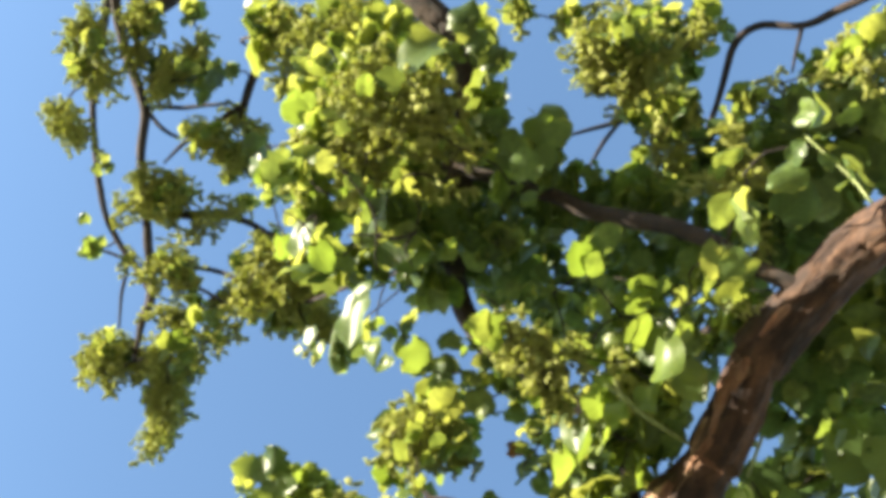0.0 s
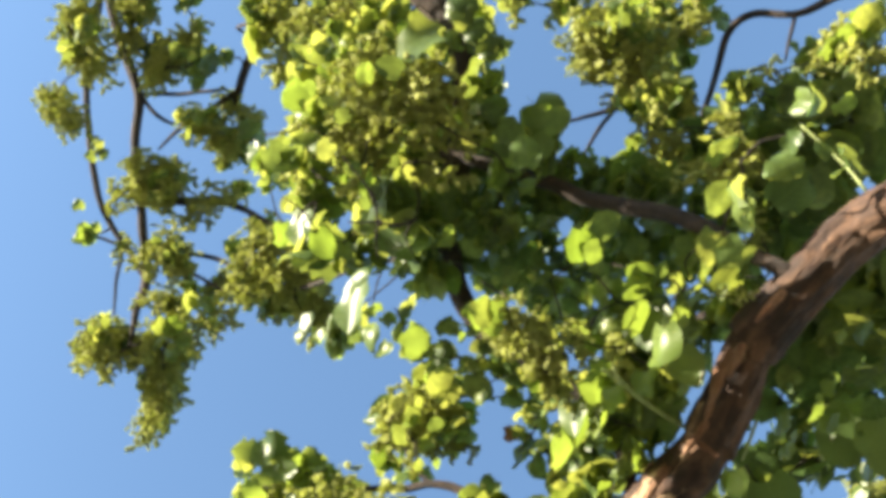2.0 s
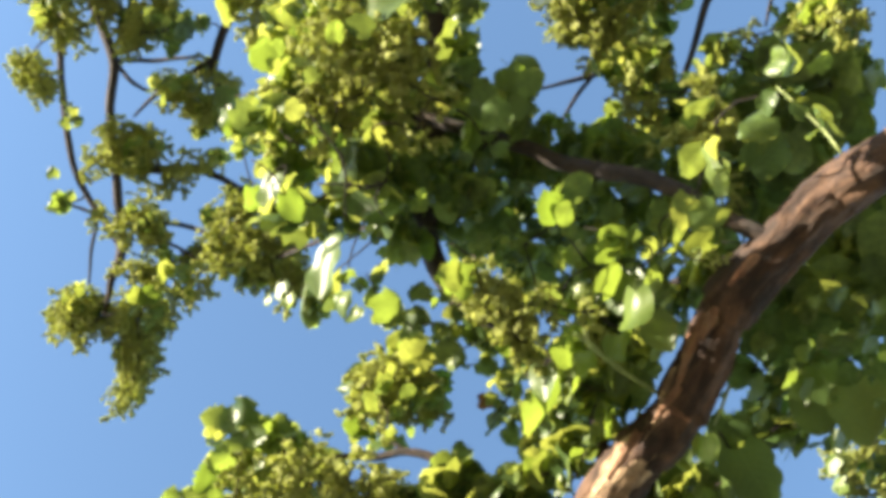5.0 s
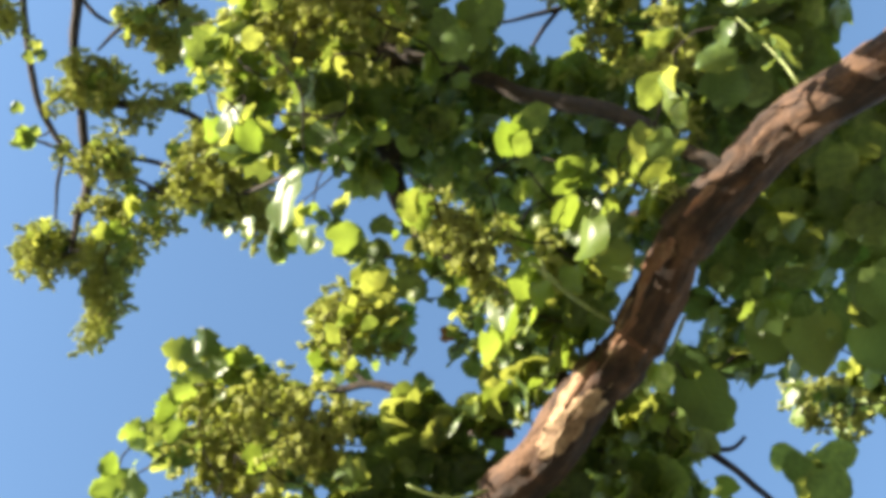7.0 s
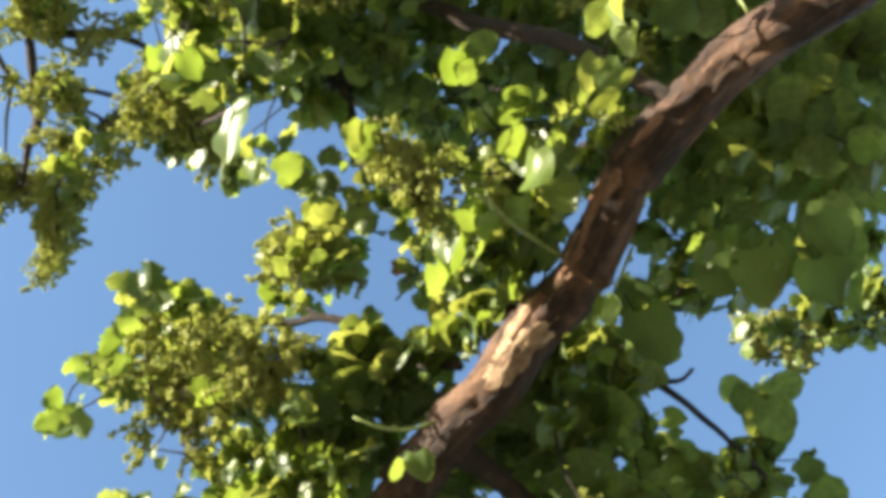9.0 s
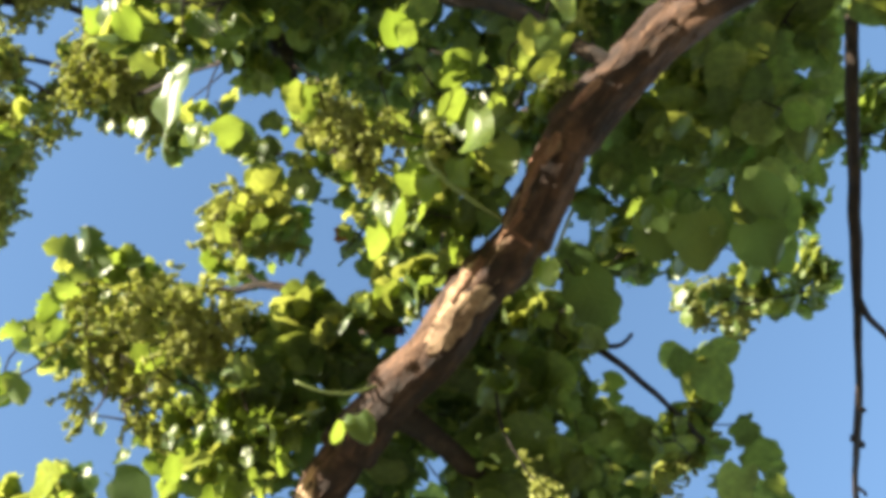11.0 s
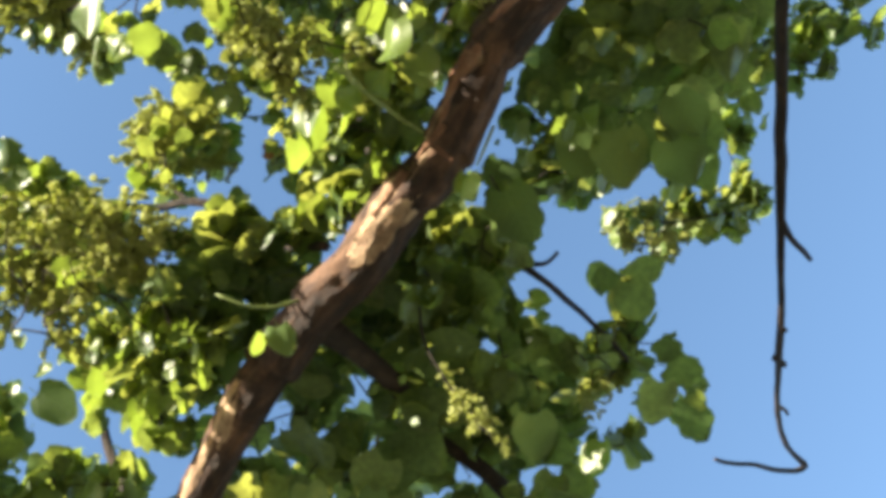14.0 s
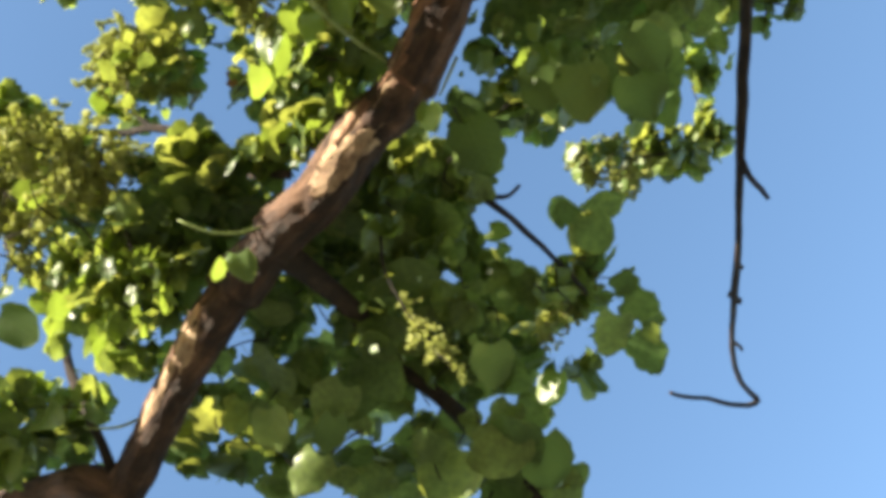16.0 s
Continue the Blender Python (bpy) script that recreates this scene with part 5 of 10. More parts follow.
spray((0.299, 1.681, 4.298), (0.022, 0.035, 0.050), 1, 0.15, 0.05, level=True)
spray((0.366, 1.816, 4.239), (0.039, 0.030, 0.050), 1, 0.15, 0.05, level=True)
spray((0.511, 1.730, 4.248), (0.096, 0.096, 0.086), 5, 0.15, 0.05, level=True)
spray((0.657, 1.736, 4.224), (0.088, 0.088, 0.080), 4, 0.15, 0.05, level=True)
spray((0.785, 1.590, 4.258), (0.055, 0.047, 0.057), 2, 0.15, 0.05, level=True)
spray((0.882, 1.607, 4.237), (0.052, 0.020, 0.055), 1, 0.15, 0.05, level=True)
spray((0.917, 1.728, 4.187), (0.055, 0.055, 0.057), 2, 0.15, 0.05, level=True)
spray((0.942, 1.788, 4.162), (0.047, 0.035, 0.052), 2, 0.15, 0.05, level=True)
spray((0.529, 1.821, 4.212), (0.071, 0.039, 0.069), 2, 0.15, 0.05, level=True)
spray((0.654, 1.551, 4.291), (0.071, 0.071, 0.069), 3, 0.15, 0.05, level=True)
spray((0.166, 1.443, 4.405), (0.120, 0.071, 0.103), 5, 0.15, 0.05, level=True)
spray((0.135, 1.568, 4.364), (0.120, 0.071, 0.103), 5, 0.15, 0.05, level=True)
spray((0.788, 1.790, 4.184), (0.071, 0.055, 0.069), 3, 0.15, 0.05, level=True)
spray((1.004, 1.592, 4.439), (0.030, 0.048, 0.050), 5, 0.102, 0.28)
spray((1.098, 1.569, 4.433), (0.044, 0.044, 0.050), 6, 0.102, 0.28)
panicles((0.531, 1.233, 3.953), (0.020, 0.020, 0.050), 2, 0.135, True)
panicles((0.481, 1.183, 3.979), (0.020, 0.020, 0.050), 1, 0.135, True)

# inner leaves that close the crown
spray((-0.481, -0.445, 5.214), (0.155, 0.117, 0.120), 48, 0.089, 0.15)
spray((-0.254, -0.309, 5.214), (0.174, 0.155, 0.133), 68, 0.089, 0.15)
spray((-0.370, -0.083, 5.194), (0.193, 0.155, 0.146), 75, 0.089, 0.15)
spray((-0.104, -0.023, 5.201), (0.174, 0.136, 0.133), 61, 0.089, 0.15)
spray((-0.258, 0.203, 5.178), (0.193, 0.136, 0.146), 67, 0.089, 0.15)
spray((0.008, 0.263, 5.186), (0.193, 0.155, 0.146), 75, 0.089, 0.15)
spray((-0.374, 0.411, 5.160), (0.098, 0.079, 0.080), 23, 0.089, 0.15)
spray((-0.127, 0.508, 5.163), (0.117, 0.070, 0.093), 24, 0.089, 0.15)
spray((0.101, 0.492, 5.174), (0.174, 0.136, 0.133), 61, 0.089, 0.15)
spray((0.312, 0.266, 5.198), (0.174, 0.136, 0.133), 61, 0.089, 0.15)
spray((0.310, 0.531, 5.181), (0.155, 0.098, 0.120), 41, 0.089, 0.15)
spray((0.540, 0.268, 5.208), (0.155, 0.098, 0.120), 41, 0.089, 0.15)
spray((0.561, -0.016, 5.229), (0.098, 0.098, 0.080), 27, 0.089, 0.15)
spray((0.770, 0.024, 5.234), (0.117, 0.098, 0.093), 32, 0.089, 0.15)
spray((0.961, -0.107, 5.252), (0.174, 0.155, 0.133), 68, 0.089, 0.15)
spray((1.152, -0.257, 5.270), (0.136, 0.136, 0.107), 48, 0.089, 0.15)
spray((1.016, 0.121, 5.238), (0.155, 0.098, 0.120), 41, 0.089, 0.15)
spray((0.538, 0.534, 5.190), (0.060, 0.079, 0.067), 15, 0.089, 0.15)
spray((0.194, 0.701, 5.164), (0.117, 0.032, 0.093), 13, 0.089, 0.15)
spray((0.345, 0.855, 5.160), (0.136, 0.098, 0.107), 36, 0.089, 0.15)
spray((-0.521, -0.255, 5.199), (0.117, 0.117, 0.093), 37, 0.089, 0.15)
spray((-0.637, 0.105, 5.170), (0.098, 0.098, 0.080), 27, 0.089, 0.15)
spray((-0.486, 0.239, 5.166), (0.117, 0.098, 0.093), 32, 0.089, 0.15)
spray((-0.655, 1.203, 4.953), (0.150, 0.094, 0.116), 51, 0.093, 0.1)
spray((-0.414, 1.221, 4.950), (0.131, 0.094, 0.104), 45, 0.093, 0.1)
spray((-0.155, 1.185, 4.956), (0.094, 0.076, 0.078), 28, 0.093, 0.1)
spray((0.030, 1.185, 4.956), (0.113, 0.076, 0.091), 33, 0.093, 0.1)
spray((0.418, 0.765, 5.023), (0.076, 0.094, 0.078), 28, 0.093, 0.1)
spray((0.307, 0.930, 4.996), (0.076, 0.076, 0.065), 24, 0.093, 0.1)
spray((0.252, 1.488, 4.854), (0.130, 0.130, 0.104), 14, 0.102, 0.1)
spray((0.528, 1.445, 4.836), (0.185, 0.167, 0.142), 23, 0.102, 0.1)
spray((0.748, 1.332, 4.844), (0.093, 0.074, 0.078), 6, 0.102, 0.1)
spray((0.675, 1.619, 4.772), (0.167, 0.130, 0.129), 17, 0.102, 0.1)
spray((0.344, 1.753, 4.771), (0.148, 0.056, 0.116), 8, 0.102, 0.1)
spray((-0.153, 1.215, 4.973), (0.148, 0.111, 0.116), 13, 0.102, 0.1)
spray((-0.668, 1.195, 5.034), (0.185, 0.148, 0.142), 21, 0.102, 0.1)
spray((-0.392, 1.169, 5.012), (0.130, 0.093, 0.104), 10, 0.102, 0.1)
spray((-0.171, 1.429, 4.916), (0.093, 0.074, 0.078), 6, 0.102, 0.1)
spray((1.098, 1.463, 4.770), (0.111, 0.093, 0.091), 9, 0.102, 0.1)
spray((0.343, 1.628, 4.634), (0.179, 0.143, 0.138), 11, 0.102, 0.06)
spray((0.630, 1.746, 4.547), (0.179, 0.161, 0.138), 13, 0.102, 0.06)
spray((0.024, 1.749, 4.638), (0.125, 0.089, 0.101), 5, 0.102, 0.06)
spray((0.845, 1.850, 4.477), (0.089, 0.089, 0.075), 4, 0.102, 0.06)
spray((0.633, 1.965, 4.467), (0.179, 0.045, 0.138), 4, 0.102, 0.06)
spray((-0.477, 1.543, 4.789), (0.089, 0.071, 0.075), 3, 0.102, 0.06)
spray((-0.369, 1.639, 4.738), (0.071, 0.071, 0.063), 3, 0.102, 0.06)

# leaves that stand out
leaf((-0.583, -0.219, 4.441), 0.078, (-0.050, -0.996, 0.066), (0.704, 0.279, -0.653), LEAF_YOUNG, 1)
leaf((0.074, -0.219, 4.520), 0.116, (0.653, 0.757, -0.024), (-0.150, -0.260, -0.954), LEAF, 2)
leaf((0.003, -0.075, 4.456), 0.090, (0.008, -0.998, 0.069), (-0.150, -0.260, -0.954), LEAF, 3)
leaf((0.083, -0.074, 4.410), 0.074, (0.047, -0.996, 0.071), (-0.151, -0.232, -0.961), LEAF, 4)
leaf((0.456, -0.274, 4.840), 0.118, (-0.050, 0.996, -0.071), (-0.400, -0.257, -0.880), LEAF_YOUNG, 5)
leaf((0.150, 0.094, 4.000), 0.085, (0.367, 0.929, -0.048), (0.625, 0.240, -0.742), LEAF_YOUNG, 6)
leaf((0.621, 0.046, 4.123), 0.118, (0.790, -0.608, 0.075), (0.043, -0.352, -0.935), LEAF, 7)
leaf((-0.297, 0.443, 4.759), 0.108, (0.701, 0.712, -0.019), (0.691, 0.174, -0.702), LEAF_YOUNG, 1)
leaf((-0.183, -0.389, 4.320), 0.130, (-0.938, 0.341, -0.063), (-0.201, -0.612, -0.764), LEAF, 3)
leaf((-0.637, 0.108, 4.567), 0.073, (0.209, 0.976, -0.058), (0.718, 0.220, -0.660), LEAF_YOUNG, 3)
leaf((-0.510, 0.125, 4.572), 0.081, (0.189, 0.981, -0.059), (0.705, 0.221, -0.674), LEAF_YOUNG, 4)
leaf((0.323, 0.279, 3.994), 0.095, (0.046, 0.997, -0.066), (-0.744, -0.357, -0.565), LEAF, 0)
leaf((-0.396, 0.418, 4.656), 0.071, (0.039, 0.997, -0.067), (-0.638, -0.419, -0.646), LEAF, 5)
leaf((-0.759, 0.534, 5.737), 0.075, (0.228, 0.972, -0.057), (-0.615, -0.423, -0.665), LEAF, 6)
leaf((-0.564, 0.074, 4.523), 0.101, (0.039, 0.997, -0.067), (-0.629, -0.356, -0.692), LEAF, 7)
leaf((-1.082, -0.835, 6.218), 0.075, (0.250, 0.966, -0.056), (-0.647, -0.197, -0.736), LEAF, 8)
leaf((-0.428, 0.247, 4.667), 0.076, (0.209, 0.976, -0.058), (-0.642, -0.383, -0.664), LEAF, 9)
leaf((0.450, -0.343, 4.945), 0.120, (0.995, 0.093, 0.035), (-0.774, -0.213, -0.596), LEAF, 2)
leaf((0.173, 0.442, 4.061), 0.118, (0.894, 0.442, -0.070), (0.645, 0.173, -0.745), LEAF_YOUNG, 3)
leaf((0.111, 0.586, 4.039), 0.088, (0.516, 0.845, -0.134), (0.661, 0.137, -0.738), LEAF_YOUNG, 8)
leaf((0.134, 0.524, 4.069), 0.105, (0.607, 0.785, -0.124), (0.654, 0.153, -0.741), LEAF_YOUNG, 4)
leaf((0.915, 0.405, 4.168), 0.073, (0.528, 0.839, -0.132), (0.545, 0.217, -0.810), LEAF_YOUNG, 5)
leaf((0.503, 0.657, 4.027), 0.062, (0.106, 0.982, -0.155), (0.611, 0.132, -0.781), LEAF_YOUNG, 6)
leaf((-0.081, 0.276, 4.189), 0.087, (0.316, 0.937, -0.148), (0.671, 0.205, -0.712), LEAF_YOUNG, 7)
leaf((-0.426, 0.295, 4.590), 0.135, (0.035, 0.987, -0.156), (-0.633, -0.388, -0.670), LEAF, 1)
leaf((1.158, 1.066, 4.975), 0.062, (0.447, 0.883, -0.140), (-0.777, -0.420, -0.469), LEAF, 2)
leaf((0.942, 0.366, 4.152), 0.069, (0.439, 0.853, -0.284), (0.552, 0.241, -0.799), LEAF_YOUNG, 3)
leaf((0.902, 0.711, 4.269), 0.061, (0.243, 0.928, -0.283), (-0.772, -0.388, -0.504), LEAF, 4)
leaf((1.263, 1.076, 4.860), 0.066, (0.223, 0.933, -0.282), (-0.779, -0.413, -0.471), LEAF, 5)
leaf((-0.286, 1.264, 4.348), 0.057, (0.324, 0.903, -0.285), (-0.586, -0.581, -0.565), LEAF, 6)
leaf((-0.679, 1.225, 4.506), 0.040, (0.197, 0.939, -0.282), (-0.538, -0.593, -0.599), LEAF, 7)
leaf((-0.058, 1.154, 4.355), 0.093, (0.165, 0.946, -0.280), (0.715, 0.055, -0.697), LEAF_YOUNG, 0)
leaf((-0.393, 1.252, 4.363), 0.077, (-0.097, 0.962, -0.256), (0.752, 0.041, -0.658), LEAF_YOUNG, 1)
leaf((-0.316, 1.368, 4.323), 0.069, (-0.108, 0.961, -0.255), (0.750, 0.018, -0.661), LEAF_YOUNG, 2)
leaf((0.748, 1.098, 4.387), 0.068, (0.932, 0.311, -0.187), (-0.474, -0.653, -0.590), LEAF_YOUNG, 12)
leaf((-0.556, 1.705, 4.204), 0.095, (0.253, 0.896, -0.365), (-0.525, -0.676, -0.517), LEAF, 3)
leaf((0.979, 1.532, 4.357), 0.120, (-0.127, 0.938, -0.322), (-0.734, -0.515, -0.443), LEAF_YOUNG, 4)
leaf((0.360, 1.732, 4.163), 0.063, (0.063, 0.934, -0.350), (-0.651, -0.605, -0.458), LEAF, 8)
leaf((0.507, 0.660, 4.013), 0.061, (0.218, 0.934, -0.283), (-0.740, -0.249, -0.625), LEAF_YOUNG, 6)
leaf((1.020, 0.477, 4.113), 0.117, (0.470, 0.837, -0.282), (-0.201, -0.356, -0.913), LEAF, 7)
leaf((1.021, 0.582, 4.083), 0.120, (0.400, 0.871, -0.284), (-0.202, -0.262, -0.944), LEAF, 2)
leaf((0.891, 0.570, 4.153), 0.146, (0.288, 0.915, -0.284), (-0.201, -0.356, -0.913), LEAF, 9)
leaf((0.806, 0.588, 4.209), 0.118, (0.243, 0.928, -0.283), (-0.201, -0.356, -0.913), LEAF, 0)
leaf((0.629, 0.738, 4.187), 0.147, (0.388, 0.877, -0.285), (-0.201, -0.356, -0.913), LEAF, 3)
leaf((0.028, 1.031, 3.961), 0.055, (-0.274, 0.934, -0.229), (0.709, 0.050, -0.704), LEAF_YOUNG, 4)
leaf((0.064, 1.017, 3.962), 0.070, (0.263, 0.922, -0.284), (-0.103, -0.419, -0.902), LEAF, 5)
leaf((0.869, 1.566, 4.038), 0.140, (0.176, 0.915, -0.360), (-0.239, -0.422, -0.874), LEAF, 6)
leaf((0.134, 1.491, 4.070), 0.113, (0.207, 0.909, -0.362), (-0.239, -0.422, -0.874), LEAF, 7)
leaf((0.303, 1.501, 4.041), 0.097, (-0.137, 0.937, -0.320), (-0.239, -0.422, -0.874), LEAF, 8)
leaf((0.710, 1.296, 4.054), 0.119, (0.136, 0.924, -0.357), (-0.239, -0.422, -0.874), LEAF, 9)
leaf((-0.004, 0.759, 4.750), 0.054, (0.999, 0.011, 0.041), (-0.151, -0.232, -0.961), LEAF_DRY, 3)

# leaves close along the bough
spray((0.740, 0.614, 4.498), (0.060, 0.076, 0.065), 10, 0.098, 0.15)
spray((0.834, 0.446, 4.531), (0.076, 0.076, 0.065), 12, 0.098, 0.15)
spray((0.959, 0.300, 4.560), (0.076, 0.068, 0.065), 11, 0.098, 0.15)
spray((0.670, 0.797, 4.459), (0.042, 0.052, 0.050), 6, 0.098, 0.15)
spray((0.577, 0.949, 4.428), (0.052, 0.060, 0.055), 7, 0.098, 0.15)
spray((0.452, 1.065, 4.407), (0.060, 0.052, 0.055), 7, 0.098, 0.15)
spray((1.177, 0.184, 4.578), (0.107, 0.076, 0.087), 16, 0.098, 0.15)
spray((1.317, 0.154, 4.581), (0.076, 0.107, 0.087), 16, 0.098, 0.15)
spray((1.068, 0.414, 4.531), (0.107, 0.107, 0.087), 21, 0.098, 0.15)
spray((0.865, 0.613, 4.494), (0.091, 0.091, 0.076), 16, 0.098, 0.15)
spray((1.255, 0.367, 4.536), (0.091, 0.107, 0.087), 18, 0.098, 0.15)
spray((0.460, 1.361, 4.229), (0.062, 0.047, 0.060), 3, 0.13, 0.05, level=True)
spray((0.352, 1.354, 4.249), (0.055, 0.047, 0.055), 2, 0.13, 0.05, level=True)
spray((0.323, 1.516, 4.194), (0.070, 0.055, 0.065), 3, 0.13, 0.05, level=True)
spray((0.572, 1.603, 4.124), (0.070, 0.047, 0.065), 3, 0.13, 0.05, level=True)
spray((0.675, 1.289, 4.223), (0.070, 0.070, 0.065), 4, 0.13, 0.05, level=True)
spray((0.473, 1.185, 4.291), (0.101, 0.070, 0.087), 5, 0.13, 0.05, level=True)
spray((0.627, 1.117, 4.293), (0.070, 0.055, 0.065), 3, 0.13, 0.05, level=True)
spray((0.443, 0.902, 4.214), (0.062, 0.037, 0.056), 7, 0.102, 0.1)
spray((0.516, 0.851, 4.220), (0.047, 0.032, 0.050), 5, 0.102, 0.1)
spray((0.415, 1.029, 4.181), (0.054, 0.047, 0.051), 8, 0.102, 0.1)
spray((-0.069, 0.430, 4.223), (0.054, 0.054, 0.050), 5, 0.085, 0.5)
spray((0.014, 0.389, 4.229), (0.061, 0.054, 0.053), 6, 0.085, 0.5)
spray((0.069, 0.497, 4.204), (0.054, 0.047, 0.050), 5, 0.085, 0.5)
spray((0.193, 0.590, 4.180), (0.047, 0.040, 0.050), 4, 0.085, 0.5)
spray((0.097, 0.388, 4.227), (0.068, 0.054, 0.058), 6, 0.085, 0.5)
spray((0.207, 0.388, 4.224), (0.068, 0.054, 0.058), 6, 0.085, 0.5)
spray((0.290, 0.455, 4.207), (0.068, 0.054, 0.058), 6, 0.085, 0.5)
spray((0.262, 0.286, 4.192), (0.066, 0.052, 0.058), 12, 0.093, 0.19)
spray((0.302, 0.424, 4.184), (0.066, 0.038, 0.058), 10, 0.093, 0.19)
spray((0.370, 0.506, 4.181), (0.038, 0.038, 0.050), 6, 0.093, 0.19)
spray((0.236, 0.093, 4.204), (0.066, 0.024, 0.058), 7, 0.093, 0.19)
spray((0.140, 0.174, 4.195), (0.066, 0.052, 0.058), 12, 0.093, 0.19)
spray((0.441, 0.232, 4.203), (0.038, 0.024, 0.050), 5, 0.093, 0.19)
spray((-0.844, -0.556, 5.306), (0.043, 0.102, 0.082), 18, 0.085, 0.19)
spray((-0.570, -0.553, 5.318), (0.102, 0.102, 0.082), 35, 0.085, 0.19)
spray((-0.394, -0.552, 5.325), (0.102, 0.063, 0.082), 23, 0.085, 0.19)
spray((-0.650, -0.320, 5.298), (0.063, 0.102, 0.082), 23, 0.085, 0.19)
spray((-0.809, -0.010, 5.270), (0.063, 0.082, 0.068), 19, 0.085, 0.19)
spray((-0.751, 0.147, 5.262), (0.063, 0.082, 0.068), 19, 0.085, 0.19)
spray((-0.577, 0.344, 5.255), (0.063, 0.063, 0.055), 16, 0.085, 0.19)
spray((-0.461, 0.481, 5.251), (0.063, 0.082, 0.068), 19, 0.085, 0.19)
spray((0.350, -0.451, 5.049), (0.110, 0.092, 0.088), 17, 0.085, 0.2)
spray((0.456, -0.252, 5.040), (0.092, 0.075, 0.075), 12, 0.085, 0.2)
spray((0.512, -0.538, 5.062), (0.110, 0.057, 0.088), 12, 0.085, 0.2)
spray((0.978, -0.409, 5.073), (0.039, 0.039, 0.050), 4, 0.085, 0.2)
spray((1.156, -0.281, 5.071), (0.075, 0.092, 0.075), 12, 0.085, 0.2)
spray((0.831, 0.002, 5.038), (0.092, 0.075, 0.075), 12, 0.085, 0.2)
spray((0.617, -0.143, 5.039), (0.075, 0.057, 0.063), 8, 0.085, 0.2)
spray((0.725, -0.250, 5.051), (0.057, 0.039, 0.050), 5, 0.085, 0.2)
spray((-0.573, 1.373, 4.650), (0.068, 0.051, 0.059), 7, 0.093, 0.25)
spray((-0.629, 0.996, 4.797), (0.051, 0.102, 0.083), 10, 0.093, 0.25)
spray((-0.577, 1.135, 4.738), (0.085, 0.102, 0.083), 15, 0.093, 0.25)
spray((-0.338, 1.391, 4.608), (0.085, 0.068, 0.071), 11, 0.093, 0.25)
spray((-0.490, 1.320, 4.657), (0.085, 0.068, 0.071), 11, 0.093, 0.25)
spray((-0.270, 1.481, 4.565), (0.068, 0.051, 0.059), 7, 0.093, 0.25)
spray((-0.569, 1.674, 4.539), (0.085, 0.034, 0.071), 7, 0.093, 0.25)
spray((-0.168, 1.571, 4.517), (0.020, 0.051, 0.050), 3, 0.093, 0.25)

# bare patches with sunlight painted in, and strips of bark that peel off the bough
bare_sunlit_patch((0.292, 0.786, 4.074), (-0.616, 0.773, -0.151), 0.135, 0.075)
# sunlight on the lower left side, drawn as a pale patch
bare_sunlit_patch((-0.083, 1.334, 4.150), (-0.352, 0.911, -0.215), 0.11, 0.035)
bare_sunlit_patch((-0.17, 1.50, 4.16), (-0.40, 0.90, 0.05), 0.13, 0.022)
bare_sunlit_patch((0.506, 0.386, 4.011), (-0.707, 0.695, -0.132), 0.05, 0.02)
# the lit left edge, drawn as a pale strip
bare_sunlit_patch((0.377, 0.579, 4.055), (-0.524, 0.835, -0.168), 0.1, 0.016)
bark_flake((0.491, 0.366, 3.985), (0.446, 0.477, 3.962), (-0.179, -0.143, -0.973), 0.020, 0.008)
bark_flake((0.467, 0.393, 3.990), (0.435, 0.504, 3.967), (-0.169, -0.153, -0.974), 0.015, 0.008)
bark_flake((0.514, 0.352, 3.977), (0.480, 0.426, 3.962), (-0.189, -0.137, -0.973), 0.018, 0.008)
bark_flake((0.451, 0.483, 3.992), (0.426, 0.546, 3.978), (-0.162, -0.190, -0.968), 0.013, 0.008)
bark_flake((0.445, 0.541, 4.020), (0.386, 0.618, 4.005), (-0.157, -0.210, -0.965), 0.018, 0.008)
bark_flake((0.597, 0.230, 3.951), (0.529, 0.299, 3.937), (-0.226, -0.088, -0.970), 0.022, 0.008)
bark_flake((0.407, 0.582, 4.022), (0.466, 0.620, 4.012), (-0.141, -0.226, -0.963), 0.012, 0.008)
bark_flake((0.364, 0.664, 4.077), (0.290, 0.770, 4.056), (-0.120, -0.252, -0.960), 0.021, 0.008)

# leafy shoots on the sunny side of the bough
spray((0.516, 0.168, 4.069), (0.075, 0.075, 0.075), 9, 0.095, 0.2)
spray((0.454, 0.239, 4.075), (0.075, 0.075, 0.075), 9, 0.095, 0.2)
spray((0.409, 0.299, 4.084), (0.075, 0.075, 0.075), 9, 0.095, 0.2)
spray((0.374, 0.368, 4.101), (0.075, 0.075, 0.075), 9, 0.095, 0.2)
spray((0.344, 0.442, 4.106), (0.075, 0.075, 0.075), 9, 0.095, 0.2)
spray((0.319, 0.507, 4.122), (0.075, 0.075, 0.075), 9, 0.095, 0.2)
spray((0.295, 0.583, 4.148), (0.075, 0.075, 0.075), 9, 0.095, 0.2)
spray((-0.194, 0.995, 4.225), (0.08, 0.08, 0.08), 9, 0.1, 0.2)
spray((0.637, 0.874, 4.392), (0.040, 0.058, 0.054), 9, 0.102, 0.05)
spray((0.668, 0.978, 4.368), (0.051, 0.028, 0.050), 6, 0.102, 0.05)
spray((0.484, 1.114, 4.344), (0.058, 0.043, 0.054), 9, 0.102, 0.05)
spray((0.591, 1.084, 4.348), (0.074, 0.043, 0.064), 11, 0.102, 0.05)
spray((0.315, 1.175, 4.335), (0.074, 0.058, 0.064), 14, 0.102, 0.05)
spray((0.744, 0.693, 4.429), (0.074, 0.058, 0.064), 14, 0.102, 0.05)
